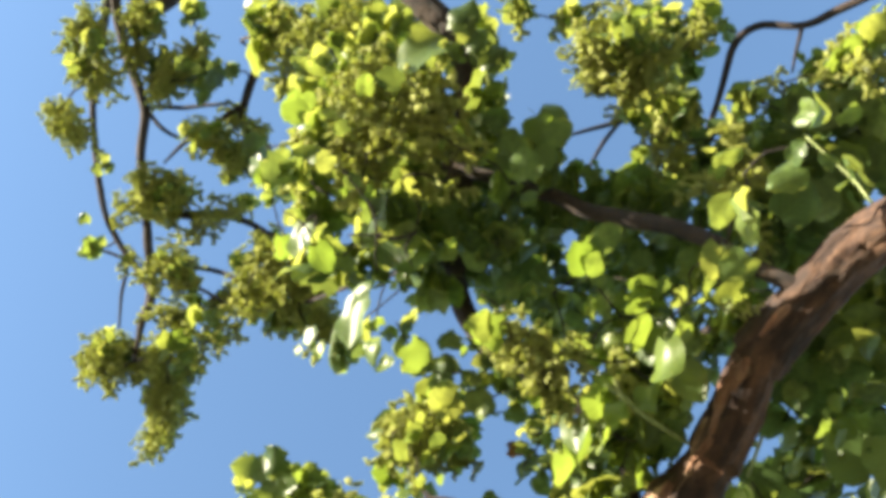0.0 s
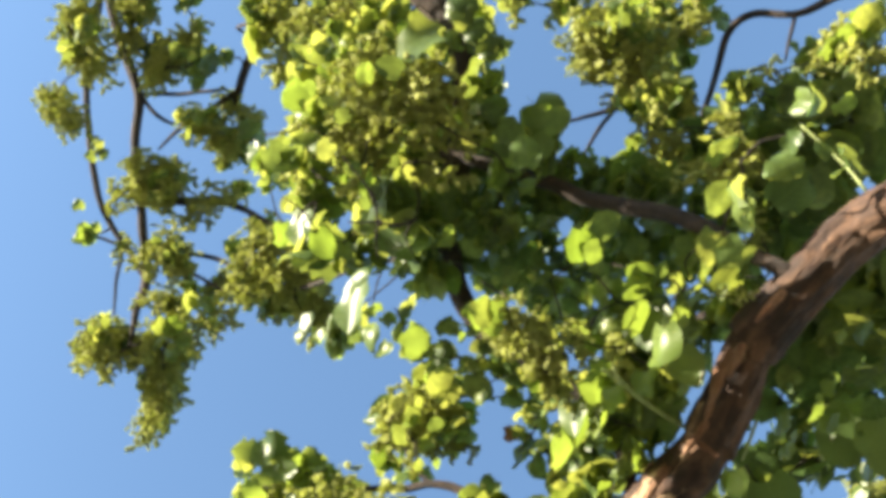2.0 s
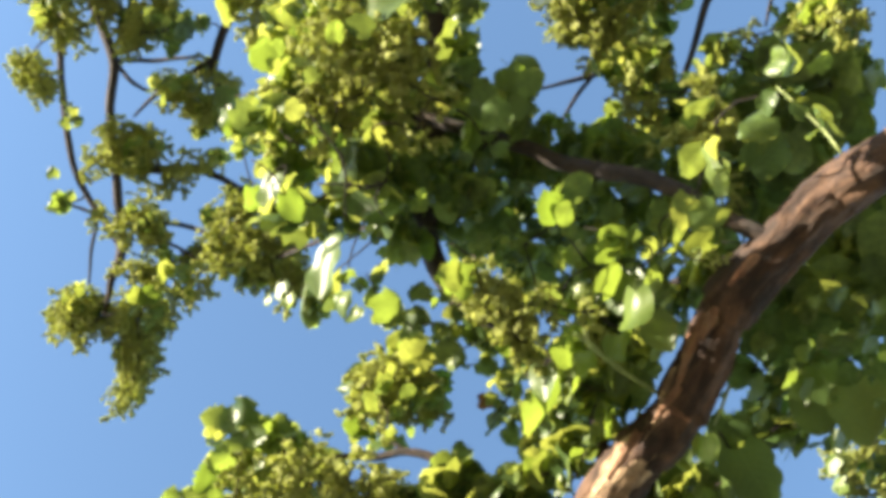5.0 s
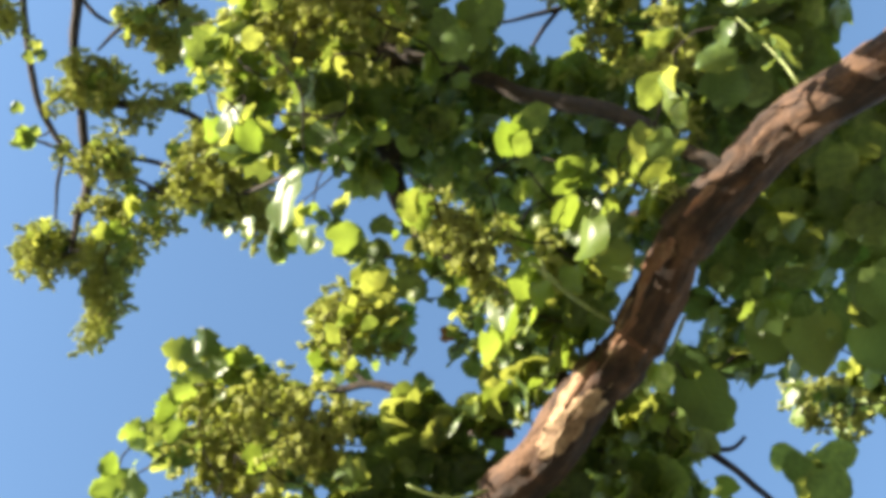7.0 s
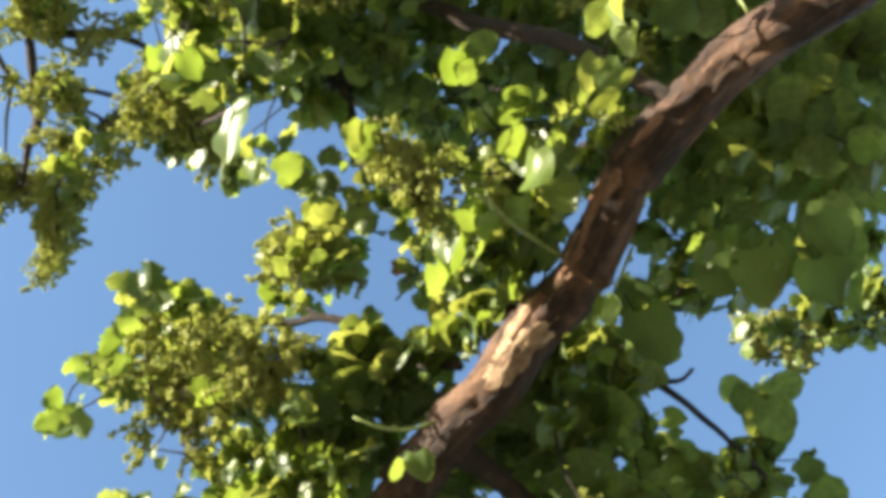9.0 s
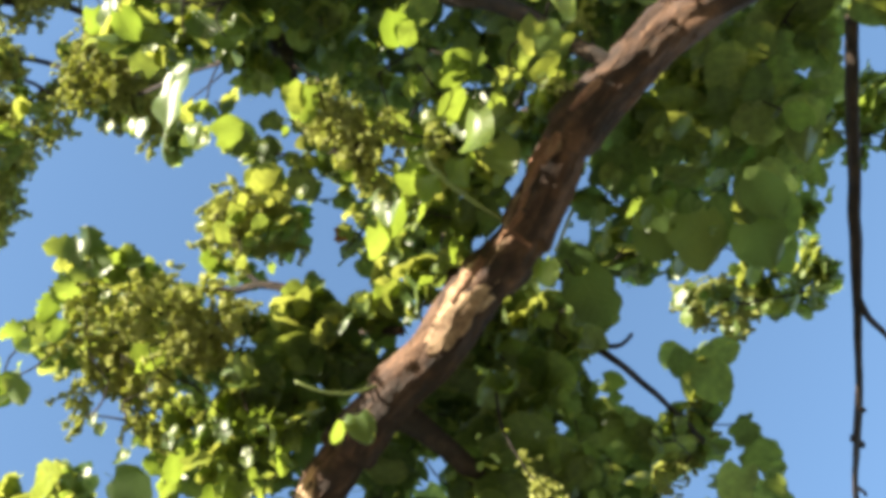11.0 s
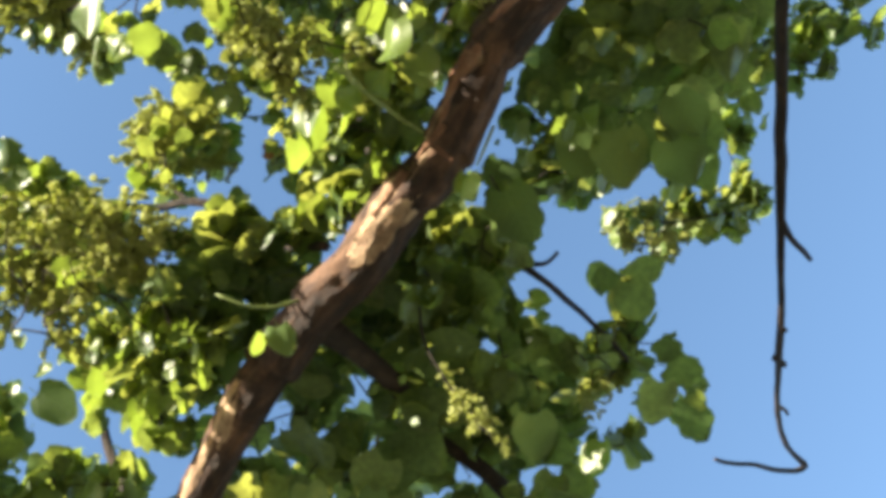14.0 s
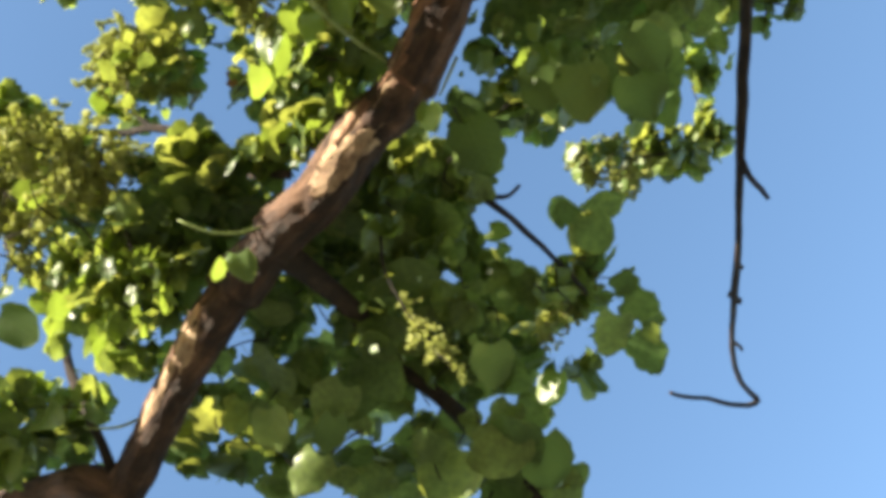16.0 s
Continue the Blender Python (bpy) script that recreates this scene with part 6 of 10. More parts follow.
panicles((0.373, -0.473, 4.951), (0.088, 0.034, 0.085), 5, 0.153, True)
panicles((0.494, -0.299, 4.944), (0.054, 0.051, 0.073), 5, 0.153, True)
panicles((0.510, -0.142, 4.934), (0.036, 0.034, 0.061), 3, 0.153, True)
panicles((0.285, -0.387, 4.942), (0.036, 0.020, 0.050), 2, 0.153, True)
panicles((0.582, -0.489, 4.961), (0.036, 0.020, 0.050), 2, 0.153, True)
panicles((0.574, -0.068, 4.380), (0.028, 0.025, 0.051), 2, 0.135, True)
panicles((0.631, 0.107, 4.370), (0.028, 0.020, 0.050), 1, 0.135, True)
panicles((0.516, -0.025, 4.374), (0.028, 0.020, 0.050), 2, 0.135, True)
panicles((0.924, -0.311, 4.411), (0.020, 0.025, 0.051), 2, 0.135, True)

# small sprigs
leaf((-0.149, -0.464, 4.627), 0.070, (0.817, -0.572, 0.074), (-0.055, -0.262, -0.964), LEAF, 2)
leaf((-0.110, -0.432, 4.626), 0.075, (0.992, -0.120, 0.050), (-0.053, -0.352, -0.935), LEAF, 5)
leaf((-0.078, -0.401, 4.625), 0.075, (0.995, -0.089, 0.049), (-0.053, -0.352, -0.935), LEAF, 2)
leaf((-0.063, -0.380, 4.625), 0.070, (0.974, 0.226, 0.025), (-0.053, -0.352, -0.935), LEAF, 5)
leaf((-0.133, -0.488, 4.630), 0.080, (0.454, -0.888, 0.080), (-0.053, -0.352, -0.935), LEAF, 2)
branch("twig", [(-0.158, -0.483, 4.648, 0.006), (-0.118, -0.427, 4.646, 0.005), (-0.063, -0.376, 4.644, 0.003)], STALK, sides=8, rough=0.05)
leaf((-0.626, 0.553, 5.741), 0.075, (-0.744, 0.664, -0.077), (-0.055, -0.262, -0.964), LEAF, 5)
leaf((-0.622, 0.575, 5.740), 0.075, (0.738, 0.675, -0.015), (-0.055, -0.262, -0.964), LEAF, 5)
leaf((-0.637, 0.602, 5.737), 0.075, (-0.712, 0.698, -0.078), (-0.055, -0.262, -0.964), LEAF, 5)
leaf((-0.631, 0.615, 5.736), 0.075, (0.605, 0.796, -0.029), (-0.055, -0.262, -0.964), LEAF, 5)
leaf((-0.649, 0.638, 5.735), 0.075, (-0.265, 0.962, -0.077), (-0.055, -0.262, -0.964), LEAF, 5)
leaf((-0.644, 0.624, 5.735), 0.075, (0.171, 0.983, -0.061), (-0.055, -0.262, -0.964), LEAF, 5)
leaf((-0.617, 0.542, 5.743), 0.075, (0.862, 0.508, 0.002), (-0.055, -0.262, -0.964), LEAF, 5)
branch("twig", [(-0.601, 0.490, 5.767, 0.007), (-0.624, 0.567, 5.761, 0.007), (-0.647, 0.649, 5.754, 0.004)])
leaf((-1.978, 0.248, 6.708), 0.055, (-0.978, -0.206, -0.027), (0.370, -0.061, -0.927), LEAF, 2)
leaf((-1.992, 0.275, 6.705), 0.055, (-0.930, 0.361, -0.064), (0.370, -0.061, -0.927), LEAF, 2)
leaf((-1.965, 0.289, 6.706), 0.055, (-0.766, 0.639, -0.076), (0.370, -0.061, -0.927), LEAF, 2)
leaf((-1.951, 0.262, 6.708), 0.055, (0.378, -0.922, 0.079), (0.370, -0.061, -0.927), LEAF, 2)
leaf((-2.019, 0.152, 6.714), 0.055, (-0.125, -0.990, 0.063), (0.370, -0.061, -0.927), LEAF, 2)
leaf((-1.921, -0.108, 6.735), 0.055, (0.861, -0.505, 0.071), (0.370, -0.061, -0.927), LEAF, 2)
leaf((-1.935, -0.107, 6.734), 0.055, (-0.999, -0.011, -0.041), (0.370, -0.061, -0.927), LEAF, 2)
leaf((-1.940, -0.149, 6.737), 0.055, (0.772, -0.631, 0.076), (0.370, -0.061, -0.927), LEAF, 2)
branch("twig", [(-1.770, 0.342, 6.660, 0.008), (-1.883, 0.304, 6.709, 0.008), (-1.992, 0.270, 6.706, 0.005)])
branch("twig", [(-1.975, -0.136, 6.784, 0.008), (-1.929, -0.116, 6.735, 0.005), (-1.893, -0.134, 6.738, 0.005)])

# more cover
spray((0.260, 1.336, 4.323), (0.073, 0.049, 0.067), 2, 0.125, 0.04)
spray((0.403, 1.460, 4.255), (0.088, 0.065, 0.078), 3, 0.125, 0.04)
spray((0.262, 1.469, 4.273), (0.057, 0.049, 0.055), 2, 0.125, 0.04)
spray((0.514, 1.514, 4.219), (0.065, 0.057, 0.061), 2, 0.125, 0.04)
spray((0.623, 1.447, 4.227), (0.073, 0.057, 0.067), 3, 0.125, 0.04)
spray((0.732, 1.425, 4.218), (0.041, 0.049, 0.050), 2, 0.125, 0.04)
spray((0.406, 1.624, 4.196), (0.073, 0.049, 0.067), 2, 0.125, 0.04)
spray((0.704, 1.606, 4.157), (0.049, 0.041, 0.050), 2, 0.125, 0.04)
spray((0.574, 1.316, 4.282), (0.073, 0.057, 0.067), 3, 0.125, 0.04)
spray((0.232, 1.575, 4.240), (0.057, 0.057, 0.055), 2, 0.125, 0.04)
spray((0.798, 1.645, 4.129), (0.041, 0.041, 0.050), 1, 0.125, 0.04)
spray((-0.019, 1.620, 4.261), (0.065, 0.057, 0.061), 2, 0.125, 0.04)
spray((0.470, 1.740, 4.144), (0.073, 0.041, 0.067), 2, 0.125, 0.04)
spray((0.705, 1.725, 4.113), (0.073, 0.041, 0.067), 2, 0.125, 0.04)
spray((-0.559, 1.192, 4.499), (0.062, 0.077, 0.067), 6, 0.098, 0.3)
spray((-0.466, 1.113, 4.514), (0.077, 0.077, 0.067), 7, 0.098, 0.3)
spray((-0.354, 1.195, 4.467), (0.077, 0.062, 0.067), 6, 0.098, 0.3)
spray((-0.561, 0.999, 4.570), (0.062, 0.077, 0.067), 6, 0.098, 0.3)
spray((-0.420, 0.991, 4.552), (0.077, 0.062, 0.067), 6, 0.098, 0.3)
spray((-0.244, 1.248, 4.431), (0.062, 0.054, 0.055), 4, 0.098, 0.3)
spray((-0.118, 1.225, 4.420), (0.054, 0.054, 0.050), 4, 0.098, 0.3)
spray((-0.336, 1.372, 4.400), (0.062, 0.046, 0.055), 4, 0.098, 0.3)
spray((-0.478, 1.336, 4.434), (0.062, 0.038, 0.055), 3, 0.098, 0.3)
spray((-0.240, 1.500, 4.339), (0.046, 0.046, 0.050), 3, 0.098, 0.3)
spray((-0.521, 1.622, 4.337), (0.062, 0.038, 0.055), 3, 0.098, 0.3)
spray((-0.380, 1.598, 4.325), (0.046, 0.046, 0.050), 3, 0.098, 0.3)
spray((-0.180, 1.333, 4.390), (0.030, 0.046, 0.050), 2, 0.098, 0.3)
spray((0.010, 1.440, 4.323), (0.020, 0.030, 0.050), 1, 0.098, 0.3)
spray((0.726, 0.964, 4.575), (0.051, 0.051, 0.052), 6, 0.125, 0.04)
spray((0.661, 1.093, 4.548), (0.059, 0.043, 0.057), 6, 0.125, 0.04)
spray((0.579, 1.221, 4.523), (0.076, 0.051, 0.069), 8, 0.125, 0.04)
spray((0.743, 1.236, 4.514), (0.076, 0.051, 0.069), 8, 0.125, 0.04)
spray((0.906, 1.300, 4.496), (0.076, 0.043, 0.069), 7, 0.125, 0.04)
spray((0.432, 1.302, 4.509), (0.076, 0.043, 0.069), 7, 0.125, 0.04)
panicles((0.021, 0.335, 4.058), (0.036, 0.031, 0.055), 3, 0.135, True)
panicles((0.086, 0.399, 4.048), (0.023, 0.020, 0.050), 1, 0.135, True)
panicles((0.270, 0.387, 4.050), (0.023, 0.020, 0.050), 1, 0.135, True)
panicles((0.388, 0.244, 4.073), (0.023, 0.020, 0.050), 1, 0.135, True)
panicles((0.512, 0.258, 4.070), (0.020, 0.020, 0.050), 1, 0.135, True)
panicles((0.231, 0.180, 4.082), (0.020, 0.020, 0.050), 1, 0.135, True)
panicles((-0.031, 0.244, 4.073), (0.020, 0.020, 0.050), 1, 0.135, True)
panicles((0.152, 0.361, 4.054), (0.020, 0.020, 0.050), 1, 0.135, True)
spray((0.202, 0.280, 4.036), (0.062, 0.049, 0.054), 6, 0.085, 0.5)
spray((0.305, 0.203, 4.048), (0.062, 0.036, 0.054), 5, 0.085, 0.5)
spray((0.409, 0.331, 4.028), (0.036, 0.036, 0.050), 3, 0.085, 0.5)
spray((0.124, 0.241, 4.043), (0.049, 0.036, 0.050), 4, 0.085, 0.5)
spray((0.060, 0.421, 4.014), (0.036, 0.024, 0.050), 3, 0.085, 0.5)
spray((0.506, -0.053, 3.990), (0.12, 0.12, 0.12), 13, 0.1, 0.2)
spray((0.643, -0.120, 3.960), (0.12, 0.12, 0.12), 13, 0.1, 0.2)
spray((0.518, -0.008, 4.064), (0.12, 0.12, 0.12), 13, 0.1, 0.2)
spray((-0.390, -0.313, 4.557), (0.109, 0.094, 0.087), 10, 0.085, 0.2)
spray((-0.313, -0.187, 4.551), (0.125, 0.109, 0.098), 13, 0.085, 0.2)
spray((-0.407, -0.095, 4.541), (0.109, 0.078, 0.087), 9, 0.085, 0.2)
spray((-0.235, -0.264, 4.560), (0.078, 0.078, 0.065), 7, 0.085, 0.2)
spray((-0.330, -0.048, 4.541), (0.094, 0.063, 0.076), 7, 0.085, 0.2)

# finer leaves that fill the crown
spray((0.178, -0.023, 4.912), (0.124, 0.063, 0.098), 17, 0.085, 0.2)
spray((0.335, 0.005, 4.916), (0.089, 0.054, 0.073), 11, 0.085, 0.2)
spray((0.056, -0.025, 4.906), (0.089, 0.072, 0.073), 14, 0.085, 0.2)
spray((0.439, 0.032, 4.919), (0.089, 0.054, 0.073), 11, 0.085, 0.2)
spray((0.595, 0.068, 4.923), (0.072, 0.054, 0.061), 9, 0.085, 0.2)
spray((-0.589, 0.108, 4.870), (0.089, 0.072, 0.073), 14, 0.085, 0.2)
spray((-0.521, 0.231, 4.865), (0.089, 0.089, 0.073), 17, 0.085, 0.2)
spray((-0.435, 0.370, 4.859), (0.072, 0.063, 0.061), 10, 0.085, 0.2)
spray((-0.312, 0.268, 4.871), (0.107, 0.089, 0.085), 20, 0.085, 0.2)
spray((-0.137, 0.147, 4.887), (0.124, 0.107, 0.098), 26, 0.085, 0.2)
spray((-0.588, -0.084, 4.883), (0.072, 0.089, 0.073), 14, 0.085, 0.2)
spray((-0.484, 0.022, 4.880), (0.089, 0.089, 0.073), 17, 0.085, 0.2)
spray((-0.047, -0.165, 4.912), (0.089, 0.072, 0.073), 14, 0.085, 0.2)
spray((0.107, 0.098, 4.901), (0.107, 0.072, 0.085), 16, 0.085, 0.2)
spray((0.211, 0.023, 4.227), (0.049, 0.020, 0.050), 3, 0.076, 0.2)
spray((0.405, 0.079, 4.232), (0.042, 0.020, 0.050), 3, 0.076, 0.2)
spray((0.046, -0.031, 4.224), (0.035, 0.020, 0.050), 2, 0.076, 0.2)
spray((0.529, 0.139, 4.233), (0.028, 0.020, 0.050), 2, 0.076, 0.2)
spray((-0.468, -0.345, 4.555), (0.113, 0.098, 0.087), 34, 0.064, 0.2)
spray((-0.312, -0.358, 4.563), (0.129, 0.082, 0.098), 32, 0.064, 0.2)
spray((-0.531, -0.190, 4.542), (0.066, 0.082, 0.065), 18, 0.064, 0.2)
spray((-0.564, -0.019, 4.529), (0.066, 0.082, 0.065), 18, 0.064, 0.2)
spray((-0.471, 0.107, 4.524), (0.082, 0.082, 0.065), 22, 0.064, 0.2)
spray((-0.316, 0.155, 4.528), (0.113, 0.082, 0.087), 29, 0.064, 0.2)
spray((-0.159, 0.001, 4.545), (0.113, 0.113, 0.087), 38, 0.064, 0.2)
spray((-0.035, 0.142, 4.540), (0.098, 0.082, 0.076), 25, 0.064, 0.2)
spray((0.119, 0.268, 4.538), (0.129, 0.082, 0.098), 32, 0.064, 0.2)
spray((0.276, 0.192, 4.550), (0.129, 0.082, 0.098), 32, 0.064, 0.2)
spray((0.336, 0.395, 4.538), (0.113, 0.082, 0.087), 29, 0.064, 0.2)
spray((0.149, 0.424, 4.528), (0.113, 0.066, 0.087), 24, 0.064, 0.2)
spray((0.509, 0.195, 4.559), (0.082, 0.051, 0.065), 14, 0.064, 0.2)
spray((0.620, -0.022, 4.579), (0.082, 0.082, 0.065), 22, 0.064, 0.2)
spray((0.776, -0.129, 4.594), (0.129, 0.113, 0.098), 43, 0.064, 0.2)
spray((0.933, -0.252, 4.608), (0.098, 0.098, 0.076), 29, 0.064, 0.2)
spray((0.775, 0.088, 4.578), (0.098, 0.066, 0.076), 21, 0.064, 0.2)
spray((0.343, -0.445, 4.597), (0.113, 0.066, 0.087), 24, 0.064, 0.2)
spray((0.450, -0.257, 4.588), (0.082, 0.098, 0.076), 25, 0.064, 0.2)
spray((-0.317, 0.341, 4.515), (0.082, 0.066, 0.065), 18, 0.064, 0.2)
spray((-0.115, 0.390, 4.519), (0.066, 0.051, 0.055), 12, 0.064, 0.2)
spray((0.272, 0.690, 4.516), (0.098, 0.066, 0.076), 21, 0.064, 0.2)
spray((0.116, 0.657, 4.511), (0.051, 0.051, 0.050), 10, 0.064, 0.2)
spray((-0.688, 0.843, 4.504), (0.084, 0.052, 0.067), 15, 0.064, 0.25)
spray((-0.751, 1.000, 4.479), (0.068, 0.068, 0.055), 16, 0.064, 0.25)
spray((-0.355, 0.937, 4.489), (0.052, 0.052, 0.050), 10, 0.064, 0.25)
spray((-0.371, 1.047, 4.472), (0.052, 0.084, 0.067), 15, 0.064, 0.25)
spray((-0.212, 1.000, 4.479), (0.099, 0.068, 0.078), 22, 0.064, 0.25)
spray((-0.006, 1.016, 4.477), (0.115, 0.084, 0.089), 30, 0.064, 0.25)
spray((-0.228, 0.671, 4.531), (0.099, 0.068, 0.078), 22, 0.064, 0.25)
spray((-0.260, 0.781, 4.513), (0.084, 0.036, 0.067), 11, 0.064, 0.25)
spray((0.184, 0.718, 4.523), (0.068, 0.084, 0.067), 19, 0.064, 0.25)
spray((0.358, 0.656, 4.534), (0.068, 0.084, 0.067), 19, 0.064, 0.25)
spray((0.263, 0.531, 4.554), (0.084, 0.052, 0.067), 15, 0.064, 0.25)
spray((-0.324, 1.015, 4.578), (0.101, 0.085, 0.079), 27, 0.064, 0.3)
spray((-0.116, 1.070, 4.540), (0.117, 0.101, 0.090), 36, 0.064, 0.3)
spray((-0.404, 1.265, 4.517), (0.101, 0.069, 0.079), 22, 0.064, 0.3)
spray((-0.276, 1.387, 4.470), (0.085, 0.069, 0.068), 19, 0.064, 0.3)
spray((-0.132, 1.320, 4.472), (0.069, 0.069, 0.056), 16, 0.064, 0.3)
spray((-0.243, 1.509, 4.432), (0.053, 0.053, 0.050), 10, 0.064, 0.3)
spray((1.102, 0.879, 4.462), (0.069, 0.045, 0.056), 11, 0.064, 0.3)
spray((1.326, 0.857, 4.444), (0.069, 0.045, 0.056), 11, 0.064, 0.3)
spray((0.958, 1.272, 4.368), (0.085, 0.069, 0.068), 19, 0.064, 0.3)
spray((0.235, 1.213, 4.411), (0.115, 0.115, 0.089), 13, 0.068, 0.05)
spray((0.440, 1.191, 4.395), (0.130, 0.115, 0.100), 14, 0.068, 0.05)
spray((0.629, 1.186, 4.376), (0.115, 0.099, 0.089), 11, 0.068, 0.05)
spray((0.567, 1.371, 4.331), (0.146, 0.115, 0.111), 16, 0.068, 0.05)
spray((0.346, 1.408, 4.345), (0.115, 0.099, 0.089), 11, 0.068, 0.05)
spray((0.724, 1.397, 4.307), (0.083, 0.099, 0.078), 8, 0.068, 0.05)
spray((0.865, 0.766, 4.467), (0.115, 0.067, 0.089), 8, 0.068, 0.05)
spray((1.022, 0.579, 4.502), (0.130, 0.130, 0.100), 16, 0.068, 0.05)
spray((1.196, 0.573, 4.485), (0.083, 0.130, 0.100), 11, 0.068, 0.05)
spray((0.676, 0.894, 4.452), (0.067, 0.067, 0.055), 5, 0.068, 0.05)
spray((-0.465, 1.186, 4.487), (0.115, 0.084, 0.089), 11, 0.064, 0.3)
spray((-0.530, 1.027, 4.556), (0.068, 0.084, 0.067), 7, 0.064, 0.3)
spray((-0.306, 1.311, 4.417), (0.115, 0.068, 0.089), 9, 0.064, 0.3)
spray((-0.477, 1.381, 4.418), (0.084, 0.052, 0.067), 5, 0.064, 0.3)
spray((-0.380, 1.613, 4.319), (0.084, 0.052, 0.067), 5, 0.064, 0.3)

# broad leaves of the shaded side, leaned off the sun to stay dark
spray((0.687, 0.667, 4.385), (0.035, 0.065, 0.063), 3, 0.14, 0.08, level=True)
spray((0.665, 0.800, 4.356), (0.035, 0.065, 0.063), 3, 0.14, 0.08, level=True)
spray((0.762, 0.535, 4.411), (0.065, 0.065, 0.063), 5, 0.14, 0.08, level=True)
spray((0.838, 0.416, 4.435), (0.050, 0.065, 0.063), 4, 0.14, 0.08, level=True)
spray((0.597, 0.932, 4.329), (0.035, 0.043, 0.050), 4, 0.14, 0.08, level=True)
spray((0.943, 0.327, 4.452), (0.065, 0.050, 0.063), 4, 0.14, 0.08, level=True)
spray((0.492, 1.036, 4.309), (0.043, 0.043, 0.050), 4, 0.14, 0.08, level=True)
spray((1.094, 0.253, 4.463), (0.080, 0.050, 0.074), 4, 0.14, 0.08, level=True)
spray((0.948, 0.439, 4.287), (0.116, 0.102, 0.102), 4, 0.16, 0.2, level=True)
spray((1.093, 0.506, 4.253), (0.073, 0.102, 0.092), 2, 0.16, 0.2, level=True)
spray((0.804, 0.640, 4.248), (0.073, 0.073, 0.071), 2, 0.16, 0.2, level=True)
spray((0.746, 0.445, 4.308), (0.087, 0.087, 0.081), 2, 0.16, 0.2, level=True)
spray((0.660, 0.798, 4.219), (0.044, 0.058, 0.061), 1, 0.16, 0.2, level=True)
spray((1.165, 0.335, 4.294), (0.029, 0.087, 0.081), 1, 0.16, 0.2, level=True)
spray((1.064, 0.660, 4.214), (0.044, 0.044, 0.051), 1, 0.16, 0.2, level=True)
spray((0.278, 1.159, 4.317), (0.096, 0.080, 0.086), 5, 0.15, 0.05, level=True)
spray((0.461, 1.154, 4.299), (0.096, 0.096, 0.086), 6, 0.15, 0.05, level=True)
spray((0.613, 1.090, 4.300), (0.065, 0.065, 0.064), 3, 0.15, 0.05, level=True)
spray((0.659, 1.221, 4.259), (0.080, 0.080, 0.075), 5, 0.15, 0.05, level=True)
spray((0.522, 1.329, 4.243), (0.111, 0.080, 0.097), 6, 0.15, 0.05, level=True)
spray((0.339, 1.334, 4.262), (0.111, 0.080, 0.097), 6, 0.15, 0.05, level=True)
spray((0.187, 1.457, 4.244), (0.080, 0.034, 0.075), 3, 0.15, 0.05, level=True)
spray((0.431, 1.465, 4.215), (0.111, 0.034, 0.097), 3, 0.15, 0.05, level=True)
spray((0.156, 1.310, 4.288), (0.050, 0.050, 0.054), 2, 0.15, 0.05, level=True)
spray((0.124, 1.534, 4.163), (0.092, 0.061, 0.086), 3, 0.17, 0.03, level=True)
spray((0.321, 1.492, 4.149), (0.092, 0.061, 0.086), 3, 0.17, 0.03, level=True)
spray((0.505, 1.597, 4.083), (0.092, 0.061, 0.086), 3, 0.17, 0.03, level=True)
spray((0.686, 1.498, 4.091), (0.061, 0.061, 0.064), 2, 0.17, 0.03, level=True)
spray((0.778, 1.608, 4.037), (0.061, 0.061, 0.064), 2, 0.17, 0.03, level=True)
spray((0.263, 1.683, 4.088), (0.092, 0.031, 0.086), 2, 0.17, 0.03, level=True)
spray((0.597, 1.691, 4.035), (0.092, 0.023, 0.086), 1, 0.17, 0.03, level=True)
spray((0.380, 1.359, 4.188), (0.077, 0.038, 0.075), 2, 0.17, 0.03, level=True)

# small leaves that catch the sun in the shade
leaf((0.678, 0.658, 4.225), 0.032, (0.266, 0.952, -0.151), (0.591, 0.148, -0.793), LEAF_YOUNG, 0)
leaf((0.838, 0.595, 4.113), 0.018, (-0.992, -0.128, 0.021), (-0.785, -0.382, -0.487), LEAF, 1)
leaf((0.640, 0.648, 4.385), 0.017, (-0.925, 0.376, -0.060), (0.598, 0.156, -0.786), LEAF, 2)
leaf((0.714, 0.510, 4.286), 0.027, (-0.295, 0.944, -0.150), (-0.772, -0.368, -0.519), LEAF, 3)
leaf((0.851, 0.443, 4.194), 0.018, (-0.221, 0.963, -0.153), (0.556, 0.204, -0.806), LEAF_YOUNG, 4)
leaf((0.610, 0.401, 4.144), 0.032, (0.971, -0.236, 0.037), (-0.768, -0.354, -0.534), LEAF, 5)
leaf((0.537, 0.403, 4.077), 0.027, (-0.324, -0.934, 0.148), (0.593, 0.196, -0.781), LEAF, 6)
leaf((0.924, 0.391, 4.469), 0.028, (-0.997, -0.073, 0.011), (-0.796, -0.330, -0.508), LEAF, 7)
leaf((0.646, 0.590, 4.039), 0.031, (0.682, -0.722, 0.114), (0.587, 0.155, -0.794), LEAF_YOUNG, 8)
leaf((0.811, 0.702, 4.242), 0.030, (-0.814, 0.573, -0.091), (-0.773, -0.402, -0.491), LEAF, 9)
leaf((0.906, 0.497, 4.098), 0.013, (0.974, 0.225, -0.036), (0.549, 0.192, -0.814), LEAF, 10)
leaf((0.700, 0.698, 4.250), 0.031, (-0.656, -0.745, 0.118), (-0.761, -0.408, -0.505), LEAF, 11)
